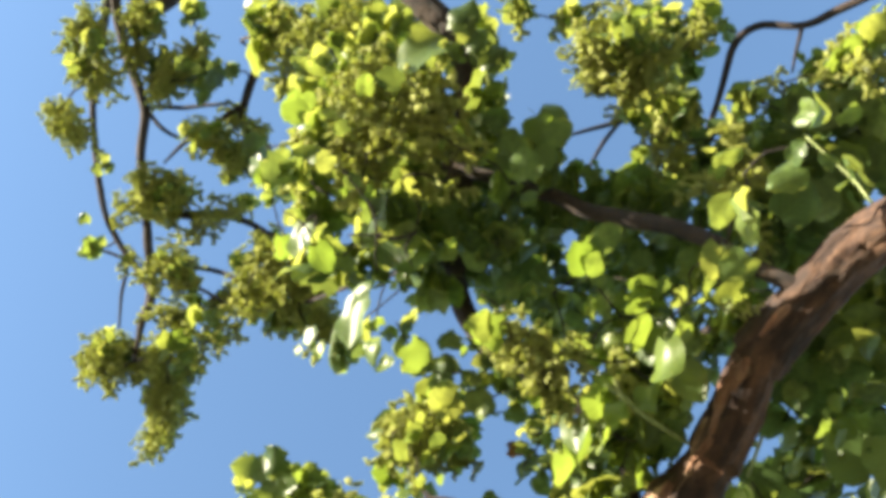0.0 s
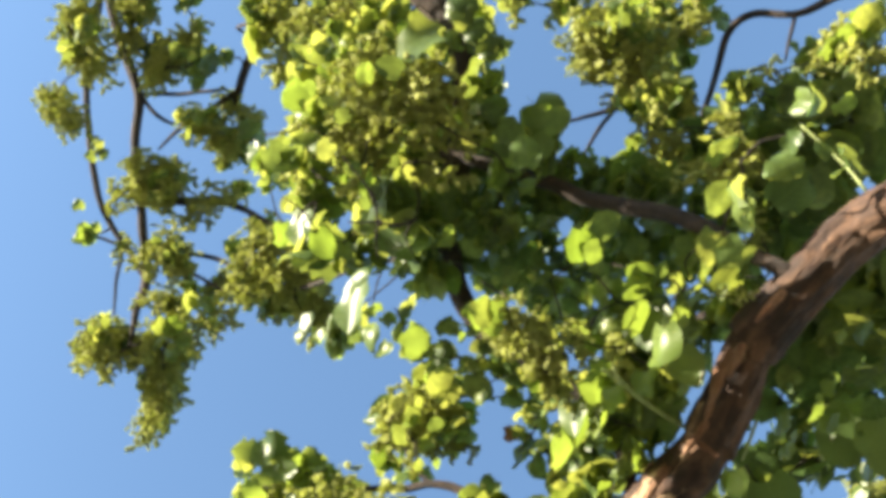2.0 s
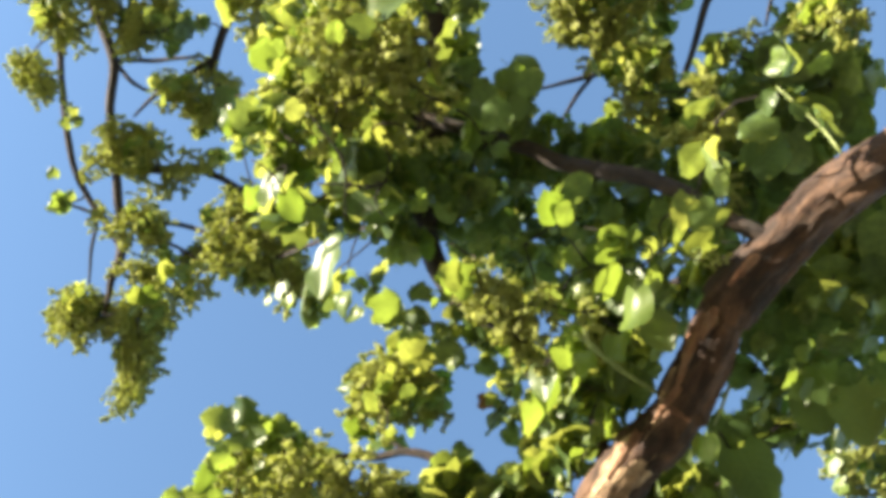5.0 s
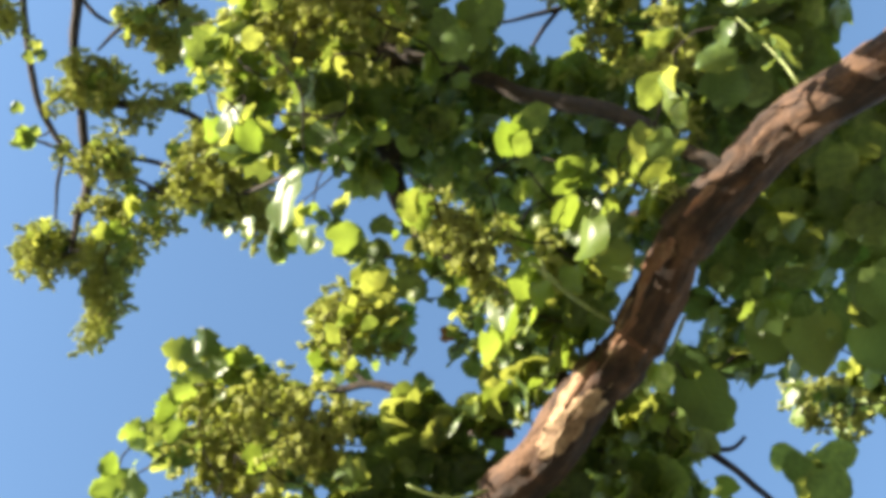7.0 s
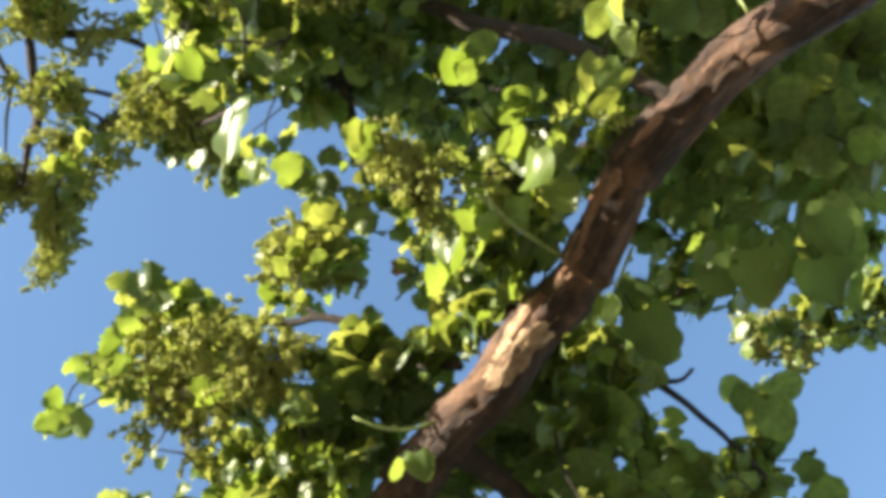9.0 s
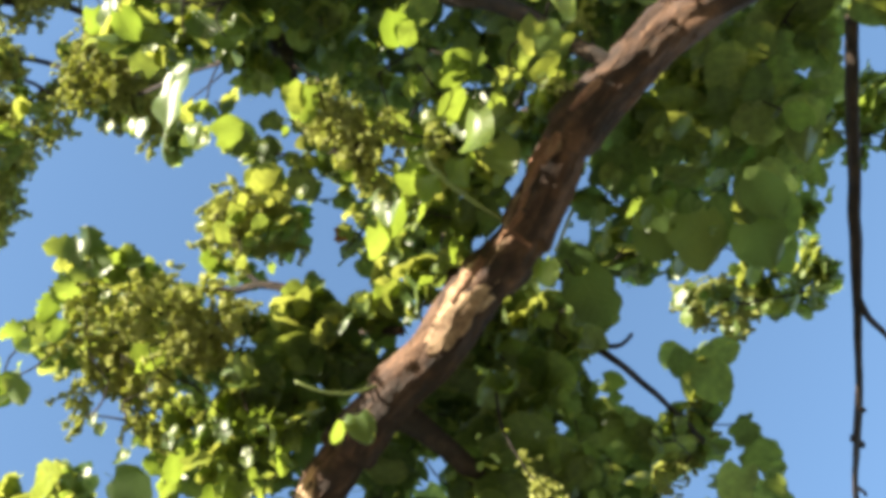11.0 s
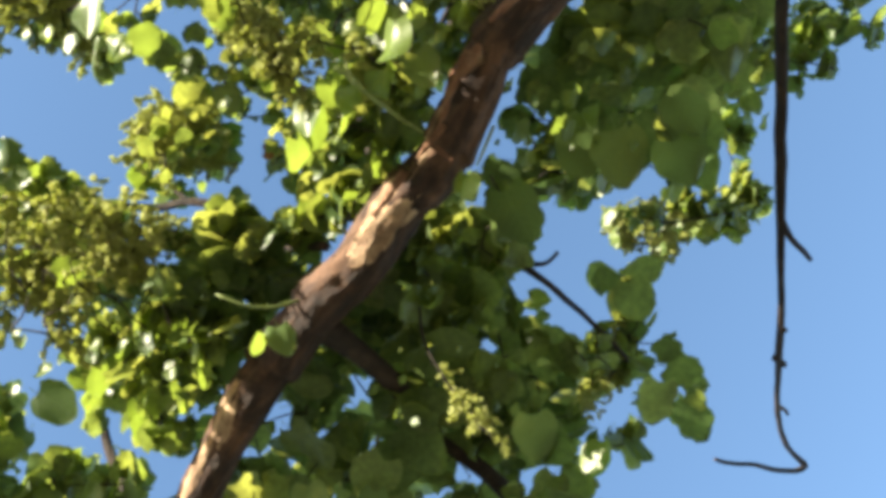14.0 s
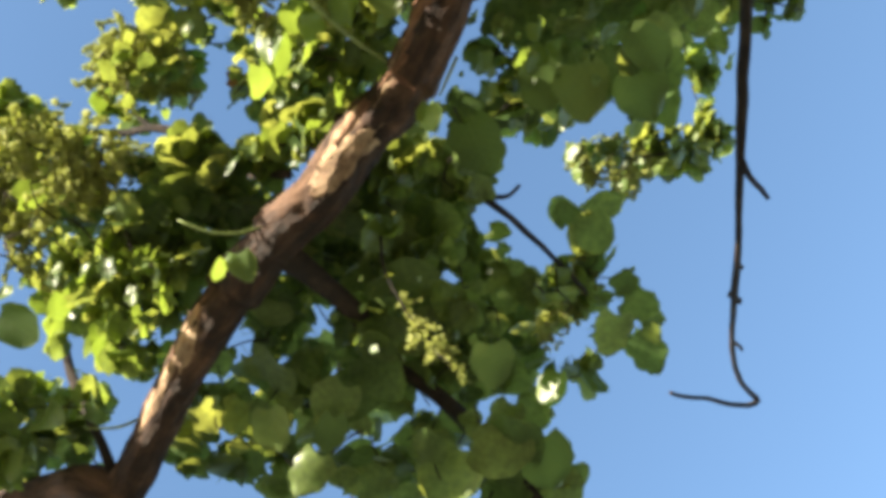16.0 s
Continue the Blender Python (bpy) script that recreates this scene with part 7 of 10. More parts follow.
leaf((0.934, 0.670, 4.359), 0.034, (0.889, -0.452, 0.071), (0.563, 0.163, -0.810), LEAF_YOUNG, 12)
leaf((0.640, 0.509, 4.373), 0.025, (0.979, 0.200, -0.031), (-0.762, -0.370, -0.532), LEAF, 13)
leaf((0.616, 0.447, 4.383), 0.019, (-0.633, 0.764, -0.121), (0.591, 0.198, -0.782), LEAF, 14)
leaf((0.795, 0.618, 4.414), 0.027, (-0.998, 0.060, -0.010), (-0.772, -0.382, -0.508), LEAF, 15)
leaf((0.988, 0.379, 4.112), 0.019, (0.530, -0.838, 0.133), (0.532, 0.226, -0.816), LEAF_YOUNG, 16)
leaf((0.707, 0.498, 4.058), 0.019, (0.977, -0.210, 0.034), (-0.776, -0.372, -0.510), LEAF, 17)
leaf((1.008, 0.403, 4.276), 0.030, (-0.992, 0.123, -0.020), (0.537, 0.224, -0.813), LEAF, 18)
leaf((0.784, 0.627, 4.199), 0.024, (0.991, 0.134, -0.021), (-0.775, -0.390, -0.497), LEAF, 19)
leaf((1.064, 0.631, 4.214), 0.016, (0.930, 0.363, -0.057), (0.541, 0.173, -0.823), LEAF_YOUNG, 20)
leaf((0.988, 0.509, 4.436), 0.034, (-0.642, 0.758, -0.120), (-0.797, -0.350, -0.492), LEAF, 21)
leaf((0.778, 0.671, 4.238), 0.014, (-0.514, 0.848, -0.134), (0.579, 0.151, -0.801), LEAF, 22)
leaf((0.939, 0.691, 4.329), 0.030, (0.978, -0.204, 0.032), (-0.786, -0.389, -0.481), LEAF, 23)
leaf((0.913, 0.590, 4.189), 0.032, (0.092, -0.984, 0.156), (0.556, 0.173, -0.813), LEAF_YOUNG, 24)
leaf((0.636, 0.467, 4.386), 0.021, (0.178, 0.972, -0.154), (-0.763, -0.362, -0.536), LEAF, 25)
leaf((0.558, 0.483, 4.081), 0.017, (0.358, -0.922, 0.146), (0.594, 0.178, -0.785), LEAF, 26)
leaf((0.658, 0.375, 4.151), 0.015, (0.377, -0.915, 0.145), (-0.775, -0.345, -0.529), LEAF, 27)
leaf((0.919, 0.596, 4.061), 0.030, (-0.853, -0.515, 0.082), (0.552, 0.167, -0.818), LEAF_YOUNG, 28)
leaf((1.085, 0.571, 4.308), 0.031, (-0.306, 0.941, -0.149), (-0.807, -0.359, -0.470), LEAF, 29)
leaf((1.095, 0.410, 4.330), 0.023, (-0.867, -0.492, 0.078), (0.529, 0.227, -0.817), LEAF, 30)
leaf((0.729, 0.396, 4.430), 0.022, (-0.970, -0.240, 0.038), (-0.776, -0.341, -0.530), LEAF, 31)
leaf((0.855, 0.540, 4.435), 0.025, (-0.675, -0.729, 0.115), (0.568, 0.190, -0.801), LEAF_YOUNG, 32)
leaf((1.006, 0.552, 4.346), 0.027, (0.242, 0.958, -0.152), (-0.799, -0.358, -0.483), LEAF, 33)
leaf((0.942, 0.692, 4.194), 0.022, (0.199, 0.968, -0.154), (0.559, 0.151, -0.816), LEAF, 34)
leaf((0.704, 0.472, 4.163), 0.024, (-0.993, 0.118, -0.019), (-0.775, -0.364, -0.517), LEAF, 35)
leaf((0.650, 0.478, 4.331), 0.021, (0.654, 0.747, -0.119), (0.587, 0.191, -0.786), LEAF_YOUNG, 36)
leaf((0.891, 0.716, 4.278), 0.024, (-0.931, -0.360, 0.057), (-0.781, -0.398, -0.482), LEAF, 37)
leaf((0.918, 0.561, 4.186), 0.026, (-0.851, -0.519, 0.082), (0.554, 0.181, -0.813), LEAF, 38)
leaf((0.903, 0.533, 4.075), 0.017, (-0.370, 0.918, -0.145), (-0.797, -0.366, -0.481), LEAF, 39)
leaf((0.374, 0.998, 4.206), 0.014, (0.531, 0.799, -0.279), (0.660, 0.080, -0.747), LEAF_YOUNG, 0)
leaf((0.370, 1.222, 4.095), 0.026, (0.179, -0.953, 0.245), (-0.678, -0.535, -0.504), LEAF, 1)
leaf((0.645, 1.332, 4.181), 0.028, (-0.994, 0.054, 0.092), (0.645, 0.016, -0.764), LEAF, 2)
leaf((0.289, 1.248, 4.105), 0.029, (0.993, -0.084, -0.084), (-0.666, -0.547, -0.508), LEAF, 3)
leaf((0.278, 1.478, 4.285), 0.032, (0.844, -0.533, 0.057), (0.693, -0.006, -0.720), LEAF_YOUNG, 4)
leaf((0.283, 1.362, 4.169), 0.016, (0.345, 0.894, -0.285), (-0.660, -0.561, -0.498), LEAF, 5)
leaf((0.217, 1.410, 4.236), 0.030, (0.541, 0.794, -0.278), (0.698, 0.001, -0.716), LEAF, 6)
leaf((0.584, 1.276, 4.198), 0.023, (0.966, -0.255, -0.033), (-0.705, -0.520, -0.483), LEAF, 7)
leaf((0.364, 1.272, 4.051), 0.029, (-0.298, 0.928, -0.225), (0.677, 0.011, -0.736), LEAF_YOUNG, 8)
leaf((0.337, 1.267, 4.371), 0.020, (0.699, 0.666, -0.260), (-0.674, -0.527, -0.517), LEAF, 9)
leaf((0.398, 1.136, 4.314), 0.028, (0.558, -0.813, 0.165), (0.663, 0.060, -0.746), LEAF, 10)
leaf((0.645, 1.333, 4.198), 0.014, (-0.041, 0.964, -0.262), (-0.710, -0.524, -0.472), LEAF, 11)
leaf((0.580, 1.446, 4.336), 0.029, (0.389, 0.877, -0.285), (0.658, 0.007, -0.753), LEAF_YOUNG, 12)
leaf((0.354, 1.223, 4.443), 0.029, (-0.897, 0.442, -0.027), (-0.679, -0.515, -0.524), LEAF, 13)
leaf((0.488, 1.368, 4.103), 0.023, (-0.557, -0.782, 0.277), (0.667, -0.001, -0.746), LEAF, 14)
leaf((0.374, 1.308, 4.094), 0.016, (0.439, 0.853, -0.284), (-0.675, -0.550, -0.492), LEAF, 15)
leaf((0.512, 1.114, 4.077), 0.020, (0.267, 0.921, -0.284), (0.649, 0.048, -0.759), LEAF_YOUNG, 16)
leaf((0.406, 1.287, 4.018), 0.023, (-0.931, 0.365, -0.001), (-0.680, -0.549, -0.487), LEAF, 17)
leaf((0.355, 1.085, 4.366), 0.034, (0.957, 0.234, -0.168), (0.665, 0.073, -0.743), LEAF, 18)
leaf((0.609, 1.063, 4.228), 0.034, (-0.666, 0.734, -0.131), (-0.719, -0.479, -0.504), LEAF, 19)
leaf((0.665, 1.446, 4.178), 0.024, (0.993, 0.035, -0.117), (0.649, -0.006, -0.761), LEAF_YOUNG, 20)
leaf((0.367, 1.113, 4.070), 0.018, (-0.637, 0.758, -0.142), (-0.683, -0.518, -0.516), LEAF, 21)
leaf((0.569, 1.460, 4.168), 0.033, (0.971, 0.182, -0.155), (0.661, -0.011, -0.750), LEAF, 22)
leaf((0.222, 1.029, 4.222), 0.015, (-0.976, -0.159, 0.149), (-0.667, -0.505, -0.547), LEAF, 23)
leaf((0.361, 1.528, 4.337), 0.021, (-0.974, 0.225, 0.043), (0.686, -0.010, -0.727), LEAF_YOUNG, 24)
leaf((0.674, 1.316, 4.154), 0.034, (0.663, 0.699, -0.265), (-0.715, -0.521, -0.467), LEAF, 25)
leaf((0.613, 1.382, 4.297), 0.032, (-0.596, -0.755, 0.274), (0.651, 0.016, -0.759), LEAF, 26)
leaf((0.454, 1.292, 4.370), 0.023, (0.797, 0.555, -0.240), (-0.688, -0.522, -0.504), LEAF, 27)
leaf((0.327, 1.397, 4.304), 0.019, (0.368, -0.905, 0.211), (0.684, 0.010, -0.729), LEAF_YOUNG, 28)
leaf((0.550, 1.507, 4.282), 0.031, (-0.759, 0.644, -0.097), (-0.690, -0.553, -0.467), LEAF, 29)
leaf((0.388, 1.083, 4.173), 0.027, (-0.659, 0.740, -0.134), (0.663, 0.060, -0.747), LEAF, 30)
leaf((0.628, 1.144, 4.233), 0.021, (0.061, -0.963, 0.261), (-0.717, -0.491, -0.495), LEAF, 31)
leaf((0.633, 1.221, 4.196), 0.022, (-0.705, -0.660, 0.259), (0.640, 0.039, -0.767), LEAF_YOUNG, 32)
leaf((0.241, 1.198, 4.121), 0.020, (-0.947, 0.320, 0.013), (-0.661, -0.541, -0.520), LEAF, 33)
leaf((0.392, 1.207, 4.404), 0.034, (-0.633, 0.761, -0.143), (0.666, 0.053, -0.744), LEAF, 34)
leaf((0.690, 1.273, 4.396), 0.028, (0.805, -0.589, 0.076), (-0.718, -0.499, -0.486), LEAF, 35)
leaf((-0.423, 1.482, 4.618), 0.029, (-0.844, -0.486, 0.226), (0.754, 0.022, -0.657), LEAF_YOUNG, 0)
leaf((-0.177, 1.478, 4.526), 0.025, (-0.565, 0.809, -0.163), (-0.601, -0.591, -0.539), LEAF, 1)
leaf((-0.441, 1.487, 4.570), 0.027, (-0.857, -0.465, 0.221), (0.757, 0.018, -0.652), LEAF, 2)
leaf((-0.151, 1.532, 4.665), 0.021, (-0.556, -0.783, 0.277), (-0.606, -0.586, -0.538), LEAF, 3)
leaf((-0.343, 1.565, 4.641), 0.032, (-0.995, 0.043, 0.095), (0.749, 0.011, -0.663), LEAF_YOUNG, 4)
leaf((-0.415, 1.225, 4.515), 0.015, (0.426, 0.859, -0.284), (-0.576, -0.571, -0.585), LEAF, 5)
leaf((-0.147, 1.222, 4.551), 0.038, (0.763, 0.597, -0.248), (0.722, 0.056, -0.690), LEAF, 6)
leaf((-0.276, 1.356, 4.407), 0.020, (0.422, -0.885, 0.200), (-0.587, -0.590, -0.554), LEAF, 7)
leaf((-0.318, 1.505, 4.573), 0.019, (0.901, -0.434, 0.024), (0.747, 0.015, -0.665), LEAF_YOUNG, 8)
leaf((-0.273, 1.398, 4.319), 0.020, (-0.260, 0.937, -0.231), (-0.583, -0.604, -0.544), LEAF, 9)
leaf((-0.179, 1.247, 4.726), 0.022, (-0.152, 0.957, -0.249), (0.722, 0.064, -0.689), LEAF, 10)
leaf((-0.425, 1.278, 4.601), 0.019, (-0.387, -0.878, 0.285), (-0.576, -0.574, -0.582), LEAF, 11)
leaf((-0.291, 1.090, 4.486), 0.022, (-0.798, -0.553, 0.239), (0.733, 0.074, -0.676), LEAF_YOUNG, 12)
leaf((-0.111, 1.377, 4.305), 0.021, (-0.939, 0.343, 0.006), (-0.607, -0.587, -0.535), LEAF, 13)
leaf((-0.033, -0.195, 4.565), 0.028, (-0.993, -0.110, -0.035), (0.641, 0.293, -0.709), LEAF_YOUNG, 0)
leaf((-0.404, -0.313, 4.418), 0.014, (0.114, -0.991, 0.073), (-0.673, -0.244, -0.698), LEAF, 1)
leaf((-0.506, -0.242, 4.544), 0.033, (0.366, 0.929, -0.048), (0.693, 0.285, -0.663), LEAF, 2)
leaf((-0.349, 0.025, 4.378), 0.016, (-0.999, -0.009, -0.042), (-0.660, -0.331, -0.675), LEAF, 3)
leaf((-0.021, -0.271, 4.270), 0.020, (0.077, 0.995, -0.065), (0.636, 0.311, -0.706), LEAF_YOUNG, 4)
leaf((-0.002, -0.103, 4.570), 0.026, (-0.620, -0.784, 0.028), (-0.717, -0.277, -0.640), LEAF, 5)
leaf((-0.078, -0.098, 4.256), 0.022, (0.690, 0.724, -0.020), (0.650, 0.274, -0.709), LEAF, 6)
leaf((-0.481, 0.202, 4.513), 0.032, (-0.991, -0.130, -0.033), (-0.633, -0.382, -0.674), LEAF, 7)
leaf((-0.165, 0.120, 4.337), 0.034, (0.934, -0.351, 0.063), (0.669, 0.227, -0.708), LEAF_YOUNG, 8)
leaf((0.087, -0.048, 4.492), 0.022, (0.238, 0.970, -0.057), (-0.725, -0.286, -0.626), LEAF, 9)
leaf((0.070, 0.251, 4.448), 0.032, (-0.919, -0.394, -0.011), (0.645, 0.210, -0.735), LEAF, 10)
leaf((-0.463, -0.079, 4.509), 0.031, (-0.323, -0.945, 0.051), (-0.652, -0.310, -0.692), LEAF, 11)
leaf((-0.529, 0.096, 4.508), 0.019, (0.990, -0.128, 0.050), (0.707, 0.224, -0.671), LEAF_YOUNG, 12)
leaf((-0.402, 0.161, 4.555), 0.019, (0.908, -0.414, 0.067), (-0.648, -0.364, -0.669), LEAF, 13)
leaf((-0.309, 0.218, 4.309), 0.029, (0.976, 0.217, 0.026), (0.690, 0.203, -0.694), LEAF, 14)
leaf((-0.268, -0.265, 4.400), 0.019, (0.375, -0.924, 0.080), (-0.689, -0.248, -0.680), LEAF, 15)
leaf((-0.275, -0.195, 4.484), 0.031, (0.149, 0.987, -0.062), (0.669, 0.284, -0.687), LEAF_YOUNG, 16)
leaf((-0.006, -0.255, 4.307), 0.014, (-0.959, -0.282, -0.022), (-0.726, -0.236, -0.646), LEAF, 17)
leaf((-0.221, 0.026, 4.271), 0.024, (-0.204, -0.977, 0.058), (0.672, 0.244, -0.699), LEAF, 18)
leaf((-0.268, 0.131, 4.427), 0.034, (0.958, -0.282, 0.060), (-0.667, -0.351, -0.657), LEAF, 19)
leaf((0.093, -0.190, 4.268), 0.029, (-0.737, -0.676, 0.016), (0.624, 0.300, -0.722), LEAF_YOUNG, 20)
leaf((-0.464, -0.159, 4.464), 0.017, (0.219, 0.974, -0.058), (-0.656, -0.289, -0.698), LEAF, 21)
leaf((0.277, 0.427, 4.190), 0.018, (-0.331, -0.920, 0.210), (0.637, 0.185, -0.749), LEAF_YOUNG, 0)
leaf((0.069, 0.374, 4.251), 0.030, (-0.997, 0.083, 0.011), (-0.688, -0.382, -0.618), LEAF, 1)
leaf((0.360, 0.502, 4.027), 0.026, (0.131, -0.969, 0.208), (0.629, 0.164, -0.760), LEAF, 2)
leaf((0.289, 0.312, 4.099), 0.020, (0.019, -0.977, 0.214), (-0.724, -0.355, -0.592), LEAF, 3)
leaf((0.426, 0.387, 4.421), 0.031, (0.974, -0.226, 0.021), (0.618, 0.205, -0.759), LEAF_YOUNG, 4)
leaf((0.284, 0.419, 4.342), 0.023, (-0.324, -0.922, 0.211), (-0.716, -0.374, -0.589), LEAF, 5)
leaf((0.388, 0.314, 4.072), 0.020, (0.523, 0.830, -0.196), (0.615, 0.213, -0.759), LEAF, 6)
leaf((0.166, 0.430, 4.301), 0.014, (0.450, 0.870, -0.203), (-0.699, -0.386, -0.602), LEAF, 7)
leaf((0.111, 0.472, 4.156), 0.030, (-0.864, 0.496, -0.083), (0.661, 0.169, -0.731), LEAF_YOUNG, 8)
leaf((0.245, 0.399, 4.323), 0.019, (0.958, -0.284, 0.035), (-0.712, -0.373, -0.595), LEAF, 9)
leaf((0.163, 0.492, 4.285), 0.029, (-0.728, -0.665, 0.167), (0.655, 0.171, -0.736), LEAF, 10)
leaf((0.197, 0.408, 4.109), 0.014, (0.562, 0.804, -0.192), (-0.704, -0.385, -0.596), LEAF, 11)
leaf((1.659, 1.015, 5.027), 0.035, (0.822, -0.565, 0.068), (0.534, 0.160, -0.831), LEAF_YOUNG, 0)
leaf((1.477, 0.983, 4.995), 0.040, (0.980, -0.192, -0.052), (-0.798, -0.385, -0.463), LEAF, 1)
leaf((1.578, 0.938, 5.104), 0.038, (-0.137, 0.958, -0.250), (0.540, 0.173, -0.824), LEAF, 2)
leaf((1.644, 0.987, 5.191), 0.030, (-0.839, 0.541, -0.060), (-0.806, -0.376, -0.457), LEAF, 3)
leaf((1.614, 1.148, 5.286), 0.021, (0.641, 0.719, -0.268), (0.550, 0.144, -0.823), LEAF_YOUNG, 4)
leaf((2.235, 0.371, 6.094), 0.052, (-0.025, 0.964, -0.264), (0.497, 0.291, -0.818), LEAF_YOUNG, 0)
leaf((2.214, 0.506, 5.862), 0.054, (-0.980, 0.193, 0.052), (-0.842, -0.289, -0.454), LEAF, 1)
leaf((2.191, 0.510, 5.890), 0.030, (-0.966, -0.201, 0.159), (0.497, 0.271, -0.824), LEAF, 2)
leaf((2.239, 0.447, 5.826), 0.043, (-0.551, 0.818, -0.167), (-0.846, -0.282, -0.452), LEAF, 3)
leaf((2.346, 0.440, 6.112), 0.034, (-0.990, -0.063, 0.125), (0.491, 0.286, -0.823), LEAF_YOUNG, 4)
leaf((2.085, 0.514, 5.827), 0.028, (-0.530, -0.801, 0.279), (-0.836, -0.293, -0.464), LEAF, 5)

# leaves close behind the bough
spray((0.628, 0.594, 4.331), (0.028, 0.050, 0.051), 3, 0.13, 0.05, level=True)
spray((0.591, 0.695, 4.309), (0.028, 0.043, 0.050), 2, 0.13, 0.05, level=True)
spray((0.540, 0.796, 4.290), (0.028, 0.043, 0.050), 4, 0.13, 0.05, level=True)
spray((0.466, 0.911, 4.266), (0.032, 0.043, 0.050), 4, 0.13, 0.05, level=True)
spray((0.716, 0.450, 4.360), (0.043, 0.050, 0.051), 4, 0.13, 0.05, level=True)
spray((0.804, 0.350, 4.379), (0.043, 0.043, 0.050), 3, 0.13, 0.05, level=True)
spray((0.378, 1.026, 4.244), (0.035, 0.035, 0.050), 4, 0.13, 0.05, level=True)
spray((0.305, 1.023, 4.299), (0.035, 0.043, 0.050), 4, 0.14, 0.05, level=True)
spray((0.215, 1.142, 4.276), (0.035, 0.043, 0.050), 4, 0.14, 0.05, level=True)
spray((0.484, 0.859, 4.325), (0.035, 0.035, 0.050), 3, 0.14, 0.05, level=True)
spray((0.410, 0.963, 4.305), (0.035, 0.035, 0.050), 3, 0.14, 0.05, level=True)
spray((0.235, 0.760, 4.328), (0.029, 0.036, 0.050), 6, 0.085, 0.05)
spray((0.169, 0.840, 4.313), (0.044, 0.029, 0.050), 7, 0.085, 0.05)
spray((0.096, 0.842, 4.320), (0.029, 0.022, 0.050), 4, 0.085, 0.05)
leaf((0.330, 0.271, 4.041), 0.097, (0.171, 0.962, -0.215), (-0.733, -0.343, -0.588), LEAF, 3)
leaf((0.381, 0.396, 4.013), 0.036, (0.633, 0.752, -0.183), (-0.733, -0.371, -0.569), LEAF, 2)
# next five sprays: unseen leaves on the left, added to block the sun
spray((-0.820, 1.706, 4.567), (0.085, 0.119, 0.095), 29, 0.093, 0.1)
spray((-0.851, 1.867, 4.512), (0.085, 0.085, 0.071), 22, 0.093, 0.1)
spray((-0.768, 1.814, 4.520), (0.051, 0.068, 0.059), 12, 0.093, 0.1)
spray((-1.005, 1.638, 4.620), (0.119, 0.152, 0.118), 58, 0.093, 0.1)
spray((-1.035, 1.847, 4.548), (0.119, 0.119, 0.095), 47, 0.093, 0.1)
panicles((0.338, 0.285, 4.086), (0.025, 0.020, 0.050), 1, 0.126, True)
panicles((0.365, 0.403, 4.067), (0.020, 0.020, 0.050), 1, 0.126, True)
panicles((0.259, 0.377, 4.072), (0.025, 0.020, 0.050), 1, 0.126, True)
leaf((0.299, 0.412, 3.965), 0.074, (0.514, 0.847, -0.134), (0.625, 0.181, -0.759), LEAF_YOUNG, 2)
leaf((0.261, 0.318, 3.979), 0.076, (0.664, -0.738, 0.117), (0.626, 0.202, -0.753), LEAF_YOUNG, 6)
leaf((0.366, 0.315, 3.960), 0.066, (0.287, -0.946, 0.150), (0.610, 0.207, -0.764), LEAF_YOUNG, 9)
spray((0.500, 0.443, 4.306), (0.035, 0.049, 0.050), 5, 0.085, 0.3)
spray((0.443, 0.541, 4.287), (0.042, 0.042, 0.050), 5, 0.085, 0.3)
spray((0.551, 0.344, 4.326), (0.028, 0.028, 0.050), 3, 0.085, 0.3)
spray((0.385, 0.640, 4.266), (0.035, 0.035, 0.050), 4, 0.085, 0.3)
spray((0.457, 0.401, 4.316), (0.042, 0.042, 0.050), 5, 0.085, 0.3)
spray((-0.384, -0.297, 4.364), (0.104, 0.075, 0.082), 8, 0.072, 0.25)
spray((-0.297, -0.150, 4.358), (0.118, 0.104, 0.092), 12, 0.072, 0.25)
spray((-0.385, -0.064, 4.349), (0.089, 0.075, 0.071), 7, 0.072, 0.25)
spray((-0.443, -0.181, 4.354), (0.060, 0.075, 0.061), 5, 0.072, 0.25)
spray((-0.209, -0.251, 4.369), (0.060, 0.060, 0.051), 4, 0.072, 0.25)

# sunlit leaves higher up, seen through gaps
spray((1.181, 0.972, 5.732), (0.139, 0.116, 0.111), 16, 0.111, 0.6)
spray((1.406, 0.680, 5.789), (0.184, 0.184, 0.143), 31, 0.111, 0.6)
spray((1.632, 0.717, 5.754), (0.116, 0.162, 0.127), 19, 0.111, 0.6)
spray((-0.107, 0.587, 4.988), (0.066, 0.039, 0.057), 9, 0.085, 0.25)
spray((-0.179, 0.552, 4.998), (0.057, 0.030, 0.050), 7, 0.085, 0.25)
spray((-0.376, 0.896, 4.928), (0.057, 0.024, 0.050), 6, 0.085, 0.25)
spray((-0.098, 0.850, 4.930), (0.024, 0.035, 0.050), 4, 0.085, 0.25)
spray((-0.251, 0.623, 4.985), (0.039, 0.024, 0.050), 4, 0.085, 0.25)
panicles((-0.278, 0.759, 4.700), (0.050, 0.046, 0.070), 5, 0.153, True)
panicles((-0.161, 0.692, 4.711), (0.033, 0.030, 0.058), 3, 0.153, True)
panicles((-0.361, 0.693, 4.717), (0.020, 0.020, 0.050), 2, 0.153, True)
spray((0.033, 0.826, 4.435), (0.046, 0.023, 0.050), 5, 0.085, 0.1)
spray((0.140, 0.816, 4.427), (0.046, 0.031, 0.050), 6, 0.085, 0.1)
spray((-0.073, 0.844, 4.441), (0.046, 0.023, 0.050), 5, 0.085, 0.1)
